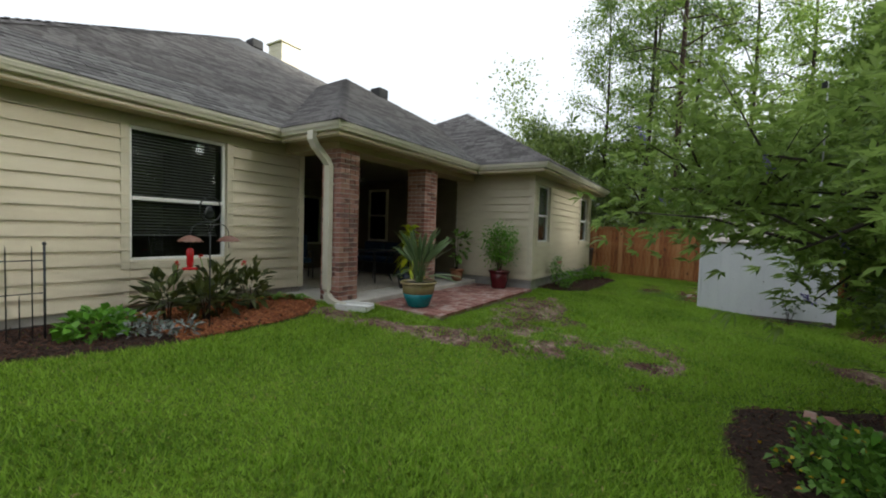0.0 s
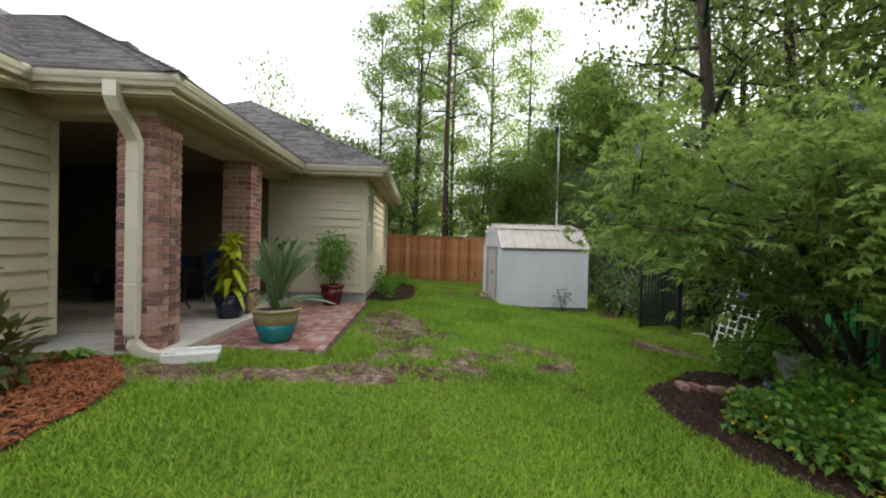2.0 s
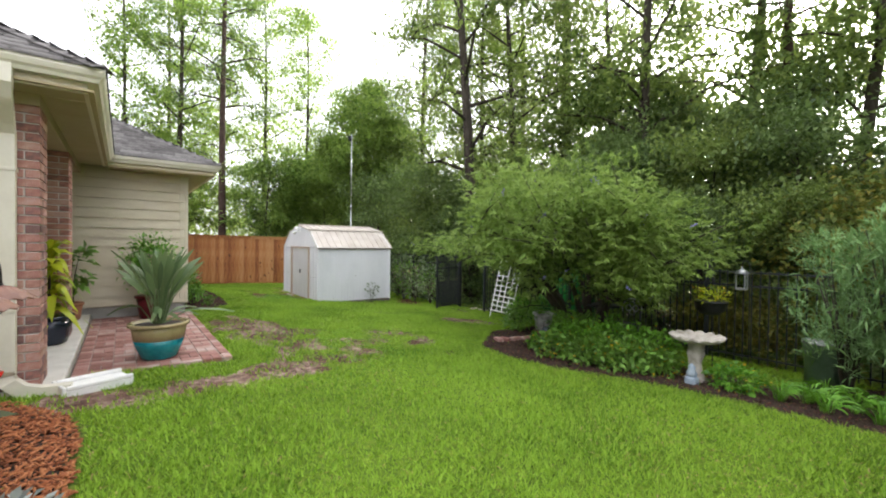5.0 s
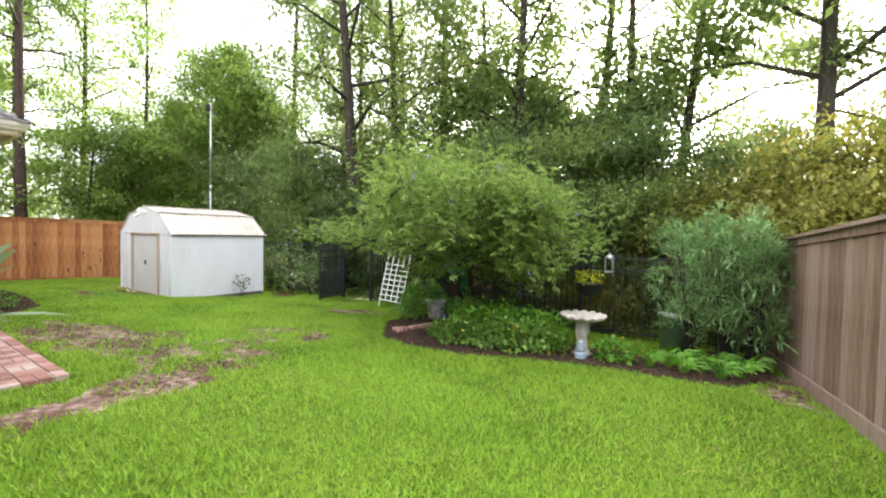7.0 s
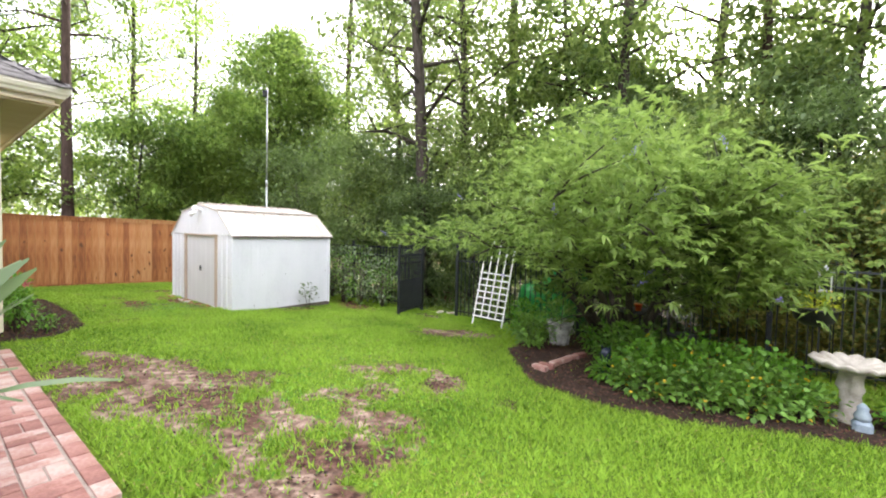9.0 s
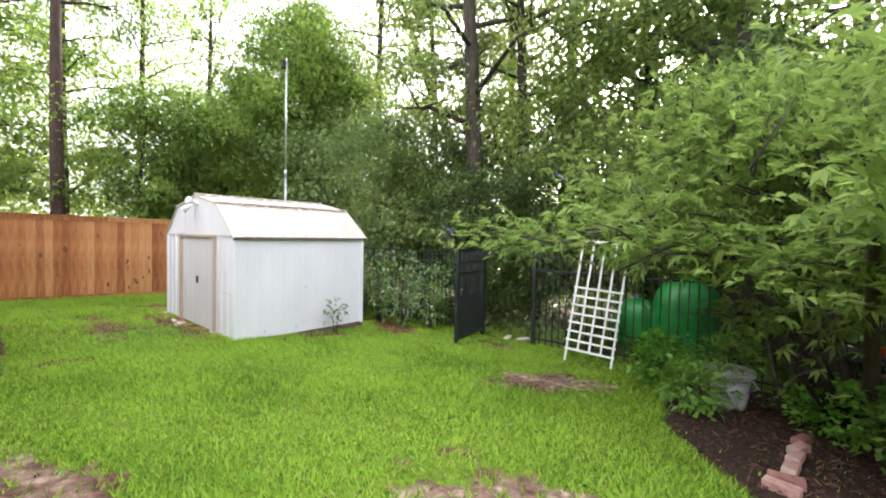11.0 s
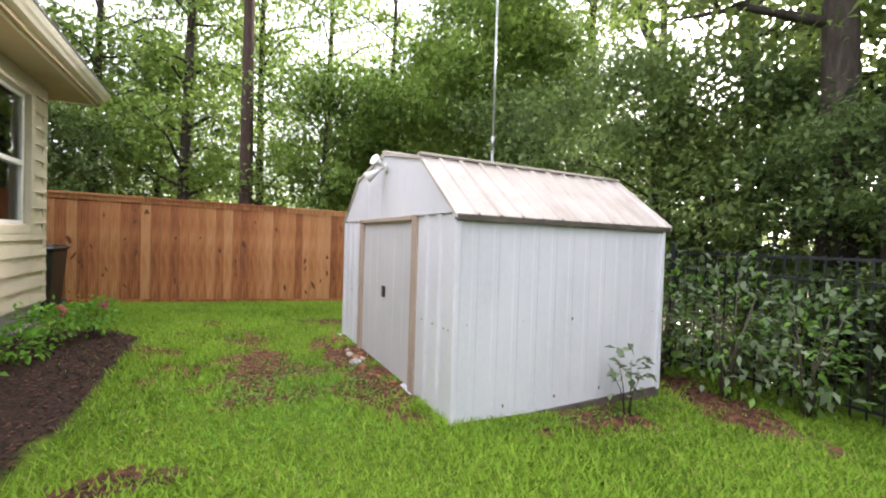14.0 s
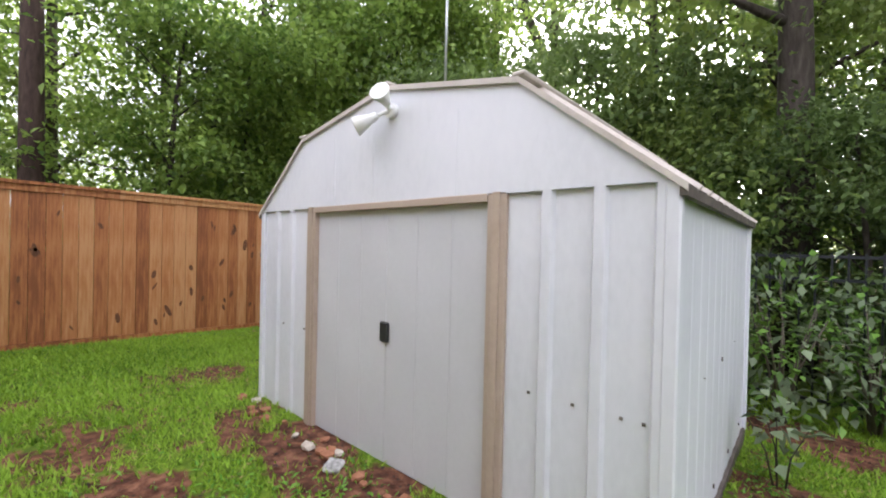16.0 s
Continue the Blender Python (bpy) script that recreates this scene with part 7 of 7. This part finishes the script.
def chaste_tree():
    """The wide airy shrub over the bed: arching stems, palmate leaves, a few purple spikes."""
    rng = np.random.default_rng(17)
    X0, Y0 = 2.45, 4.75
    t = thing("chaste_tree", X0, Y0, float(ground_z(X0, 0)) - 0.03, "wide airy chaste tree with palmate leaves and purple spikes", "tree")
    bm = bmesh.new()
    tips = []
    for i in range(10):
        a = i * 2 * math.pi / 10 + rng.uniform(-0.25, 0.25)
        q = rng.uniform(0.78, 1.05)
        rx, ry = 2.5 * q * math.cos(a), 2.5 * q * math.sin(a)
        pts = [Vector((0.5 + 0.12 * math.cos(a), -0.3 + 0.12 * math.sin(a), 0)), Vector((0.25 * rx + 0.3, 0.25 * ry - 0.2, 0.85)), Vector((0.6 * rx, 0.6 * ry, 2.0 + rng.uniform(-0.2, 0.4))), Vector((rx, ry, 2.0 + rng.uniform(-0.7, 0.8)))]
        tube(bm, pts, [0.065, 0.05, 0.03, 0.008], 7)
        for s in range(11):
            k = rng.uniform(0.25, 1.0)
            j = min(2, int(k * 3))
            p = pts[j].lerp(pts[j + 1], k * 3 - j)
            d = Vector((rng.normal() + 0.6 * math.cos(a), rng.normal() + 0.6 * math.sin(a), rng.uniform(-0.5, 1.0))).normalized()
            e = p + d * rng.uniform(0.5, 1.25)
            tube(bm, [p, p.lerp(e, 0.5) + Vector((0, 0, 0.06)), e], [0.014, 0.009, 0.003], 5)
            tips.append((p, e))
    for i in range(26):
        a = rng.uniform(0, 6.28)
        q = rng.uniform(0, 0.8)
        p = Vector((1.6 * q * math.cos(a), 1.7 * q * math.sin(a), 2.3))
        e = p + Vector((rng.normal() * 0.3, rng.normal() * 0.3, rng.uniform(0.7, 1.35) * (1 - 0.4 * q)))
        tube(bm, [p, e], [0.012, 0.003], 5)
        tips.append((p, e))
    for i in range(22):
        p = Vector((rng.uniform(-1.3, 0.1), rng.uniform(-2.0, -0.9), rng.uniform(1.3, 2.3)))
        e = p + Vector((rng.uniform(-0.5, 0.2), rng.uniform(-0.5, 0.1), rng.uniform(-0.5, 0.6)))
        tube(bm, [p * 0.55 + Vector((0.2, -0.15, 0.75)), p, e], [0.012, 0.009, 0.003], 5)
        tips.append((p, e))
    for i in range(30):
        a = rng.uniform(0, 6.28)
        q = math.sqrt(rng.uniform(0, 1))
        p = Vector((-0.35 + 1.9 * q * math.cos(a), -0.35 + 1.9 * q * math.sin(a), rng.uniform(2.0, 2.6)))
        e = p + Vector((rng.normal() * 0.35, rng.normal() * 0.35, rng.uniform(0.5, 1.15) * (1.05 - 0.45 * q)))
        tube(bm, [p * 0.6 + Vector((0.2, -0.1, 0.75)), p, e], [0.014, 0.010, 0.003], 5)
        tips.append((p, e))
    part("branchwork", bm, M_BARK, t)
    out, florets = [], []
    for p, e in tips:
        p, e = np.array(p), np.array(e)
        n = 66
        k = rng.uniform(0.1, 1.1, (n, 1))
        c = p + (e - p) * k + rng.normal(size=(n, 3)) * np.array([0.20, 0.20, 0.13])
        low = np.where(c[:, 1] > 0.7, 1.5, np.where(c[:, 1] < -0.6, 1.0, 1.12)) + 0.25 * np.sin(c[:, 0] * 2.1 + 1) * np.cos(c[:, 1] * 1.7) + rng.normal(size=n) * 0.12
        c = c[c[:, 2] > low]
        n = len(c)
        if n == 0:
            continue
        ax = unit(rng.normal(size=(n, 3)) * 0.6 + unit(c - np.array([0, 0, 1.2])) * 0.9)
        side = unit(np.cross(ax, np.array([0, 0, 1.0]) + rng.normal(size=(n, 3)) * 0.3))
        for ang, L in ((-1.25, 0.07), (-0.62, 0.11), (0.0, 0.14), (0.62, 0.11), (1.25, 0.07)):
            d = ax * math.cos(ang) + side * math.sin(ang)
            out.append(leaf_arrays(c, d, L * rng.uniform(0.8, 1.2, n), 0.032, rng, 0.2))
        if rng.uniform() < 0.22:
            m = 26
            g = np.linspace(0, 1, m)[:, None]
            up = unit((e - p)[None, :] + np.array([[0, 0, 0.5]]))
            florets.append(leaf_arrays(e + up * 0.16 * g + rng.normal(size=(m, 3)) * 0.012 * (1.3 - g), sphere_dirs(m, rng), 0.022, 0.018, rng))
    leaf_part("crown", out, M_LEAF_VITEX, t)
    leaf_part("flower_spikes", florets, M_PURPLE, t, "small purple flower spikes")["kind"] = "stuff"


chaste_tree()

# ---- lawn blades and mulch ----


def lawn():
    rng = np.random.default_rng(3)

    def free(x, y):
        if x < -3.18 and 5.35 < y < WYC + 0.02:
            return 0.0
        if x < -4.60 and 4.78 < y:
            return 0.0
        if SX0 - 0.03 < x < SX1 + 0.03 and SY0 - 0.03 < y < SY1 + 0.03:
            return 0.0
        if x < PX + 0.02 and y > 9.4:
            return 0.0
        if inside(BED_LEFT, x, y) or inside(BED_RIGHT, x, y) or inside(BED_WING, x, y):
            return 0.03
        s = soil_at(x, y)
        return 1.0 if s < 0.18 else (0.02 if s > 0.95 else 0.14 if s > 0.5 else 0.14 + 0.86 * (0.5 - s) / 0.32)
    xs = np.arange(-7.0, 4.0, 0.06)
    ys = np.arange(-1.0, 17.3, 0.06)
    grid = np.array([[free(x, y) for x in xs] for y in ys])
    n = 640000
    x = rng.uniform(-7, 3.99, n)
    y = rng.uniform(-0.95, 17.25, n)
    keep = rng.uniform(size=n) < grid[np.minimum(((y + 1) / 0.06).astype(int), len(ys) - 1), np.minimum(((x + 7) / 0.06).astype(int), len(xs) - 1)]
    x, y = x[keep], y[keep]
    n = len(x)
    h = rng.uniform(0.018, 0.058, n) * (1 + 0.25 * np.sin(x * 2.1 + y * 0.7) * np.cos(y * 1.7))
    a = rng.uniform(0, 6.283, n)
    w = rng.uniform(0.0035, 0.0095, n)
    lean = rng.uniform(0.2, 1.3, n) * h
    z = ground_z(x, y)
    base = np.stack([x, y, z - 0.004], 1)
    side = np.stack([-np.sin(a), np.cos(a), np.zeros(n)], 1) * w[:, None]
    tip = base + np.stack([np.cos(a) * lean, np.sin(a) * lean, h], 1)
    v = np.stack([base - side, base + side, tip], 1).reshape(-1, 3)
    ob = tag_mesh("lawn_grass", array_mesh("lawn_grass", v, np.arange(3 * n).reshape(-1, 3)), M_GRASS)
    tagged(ob, "bright green St Augustine lawn with thin spots", "grass", "", "stuff")
    # dead runners and straw between the blades
    n = 26000
    x, y = rng.uniform(-6.5, 3.8, n), rng.uniform(-0.9, 17.2, n)
    keep = (rng.uniform(size=n) < 0.25 + 0.75 * (np.sin(x * 1.3 + 2) * np.cos(y * 0.9 + x * 0.5) > 0.2)) & (grid[np.minimum(((y + 1) / 0.06).astype(int), len(ys) - 1), np.minimum(((x + 7) / 0.06).astype(int), len(xs) - 1)] > 0.7)
    x, y = x[keep], y[keep]
    n = len(x)
    c = np.stack([x, y, ground_z(x, y) + rng.uniform(0.012, 0.034, n)], 1)
    v, f = leaf_arrays(c, rng.normal(size=(n, 3)) * np.array([1, 1, 0.25]), rng.uniform(0.025, 0.07, n), rng.uniform(0.004, 0.009, n), rng)
    tagged(tag_mesh("lawn_thatch", array_mesh("lawn_thatch", v, f), M_STRAW), "dry straw runners scattered in the lawn", "dead grass", "", "stuff")
    # broad weeds in the bare patches and against fence and shed
    cx = np.concatenate([rng.normal(-1.7, 0.9, 2200), rng.normal(-0.75, 0.45, 2600), rng.uniform(0.1, 2.4, 500), rng.uniform(-4, 4, 900), rng.uniform(3.2, 4.1, 800)])
    cy = np.concatenate([rng.normal(6.2, 1.2, 2200), rng.normal(12.1, 0.55, 2600), rng.uniform(10.9, 11.15, 500), rng.uniform(17.0, 17.25, 900), rng.uniform(6, 17, 800)])
    ok = np.array([not (SX0 - 0.1 < a < SX1 + 0.1 and SY0 - 0.1 < b < SY1 + 0.1) and a > -3.1 for a, b in zip(cx, cy)])
    cx, cy = cx[ok], cy[ok]
    n = len(cx)
    c = np.stack([cx, cy, ground_z(cx, cy) + 0.005], 1)
    v, f = leaf_arrays(c, rng.normal(size=(n, 3)) * np.array([1, 1, 0.3]) + np.array([0, 0, 0.55]), rng.uniform(0.02, 0.06, n), rng.uniform(0.008, 0.018, n), rng)
    tagged(tag_mesh("lawn_weeds", array_mesh("lawn_weeds", v, f), M_LEAF_BRIGHT), "small broad weeds in bare soil", "weeds", "", "stuff")


lawn()


def litter():
    """Dead leaves and crumbs of soil on the bare patches."""
    rng = np.random.default_rng(8)
    pts = []
    while len(pts) < 3000:
        cx, cy, a, b, turn, s = SOIL[rng.integers(0, len(SOIL))]
        x, y = cx + rng.normal() * a * 0.7, cy + rng.normal() * b * 0.7
        if -3.1 < x < 4 and soil_at(x, y) > 0.1 and not (SX0 - 0.05 < x < SX1 + 0.05 and SY0 - 0.05 < y < SY1 + 0.05):
            pts.append((x, y, float(ground_z(x, y)) + 0.004))
    n = len(pts)
    d = rng.normal(size=(n, 3)) * np.array([1, 1, 0.25])
    v, f = leaf_arrays(np.array(pts), d, rng.uniform(0.012, 0.05, n), rng.uniform(0.008, 0.025, n), rng, -0.05)
    tagged(tag_mesh("leaf_litter", array_mesh("leaf_litter", v, f), M_DARKCHIP), "dead leaves and crumbs on bare soil", "leaf litter", "", "stuff")


litter()


def chips(name, poly, count, mat, label, size=0.035):
    rng = np.random.default_rng(len(name) + count)
    xs, ys = [p[0] for p in poly], [p[1] for p in poly]
    vs, fs = [], []
    made = 0
    while made < count:
        x, y = rng.uniform(min(xs), max(xs)), rng.uniform(min(ys), max(ys))
        if not inside(poly, x, y) or (x < -4.6 and y > 4.78) or (x < WX + 0.03 and y > 0.7):
            continue
        m = Matrix.LocRotScale((x, y, float(ground_z(x, y)) + rng.uniform(0.024, 0.042)), Euler((rng.normal() * 0.35, rng.normal() * 0.35, rng.uniform(0, 6.28))), (size * rng.uniform(0.5, 1.5), size * rng.uniform(0.15, 0.45), 0.006))
        k = len(vs)
        vs += [tuple(m @ Vector(c)) for c in ((-0.5, -0.5, -0.5), (0.5, -0.4, -0.5), (0.55, 0.5, -0.5), (-0.5, 0.4, -0.5), (-0.45, -0.4, 0.5), (0.5, -0.35, 0.5), (0.45, 0.4, 0.5), (-0.5, 0.35, 0.5))]
        fs += [(k + 4, k + 5, k + 6, k + 7), (k, k + 1, k + 5, k + 4), (k + 1, k + 2, k + 6, k + 5), (k + 2, k + 3, k + 7, k + 6), (k + 3, k, k + 4, k + 7)]
        made += 1
    tagged(tag_mesh(name, array_mesh(name, vs, fs), mat), label, "mulch", "", "stuff")


chips("orange_mulch", [p for p in BED_LEFT if p[1] > 2.3 and p[1] < 4.78] + [(-6.3, 4.78), (-6.3, 2.3), (-4.52, 2.3)], 6500, M_CHIP, "shredded orange-brown wood mulch", 0.05)
chips("bed_mulch", [(-6.3, 0.0), (-4.95, 0.9), (-4.62, 1.75), (-4.52, 2.3), (-6.3, 2.3)], 2200, M_DARKCHIP, "dark mulch by the foundation", 0.04)
chips("dark_mulch", BED_RIGHT, 5000, M_DARKCHIP, "dark brown bark mulch in the bed", 0.04)
chips("wing_mulch", BED_WING, 2600, M_DARKCHIP, "dark damp mulch along the house", 0.035)
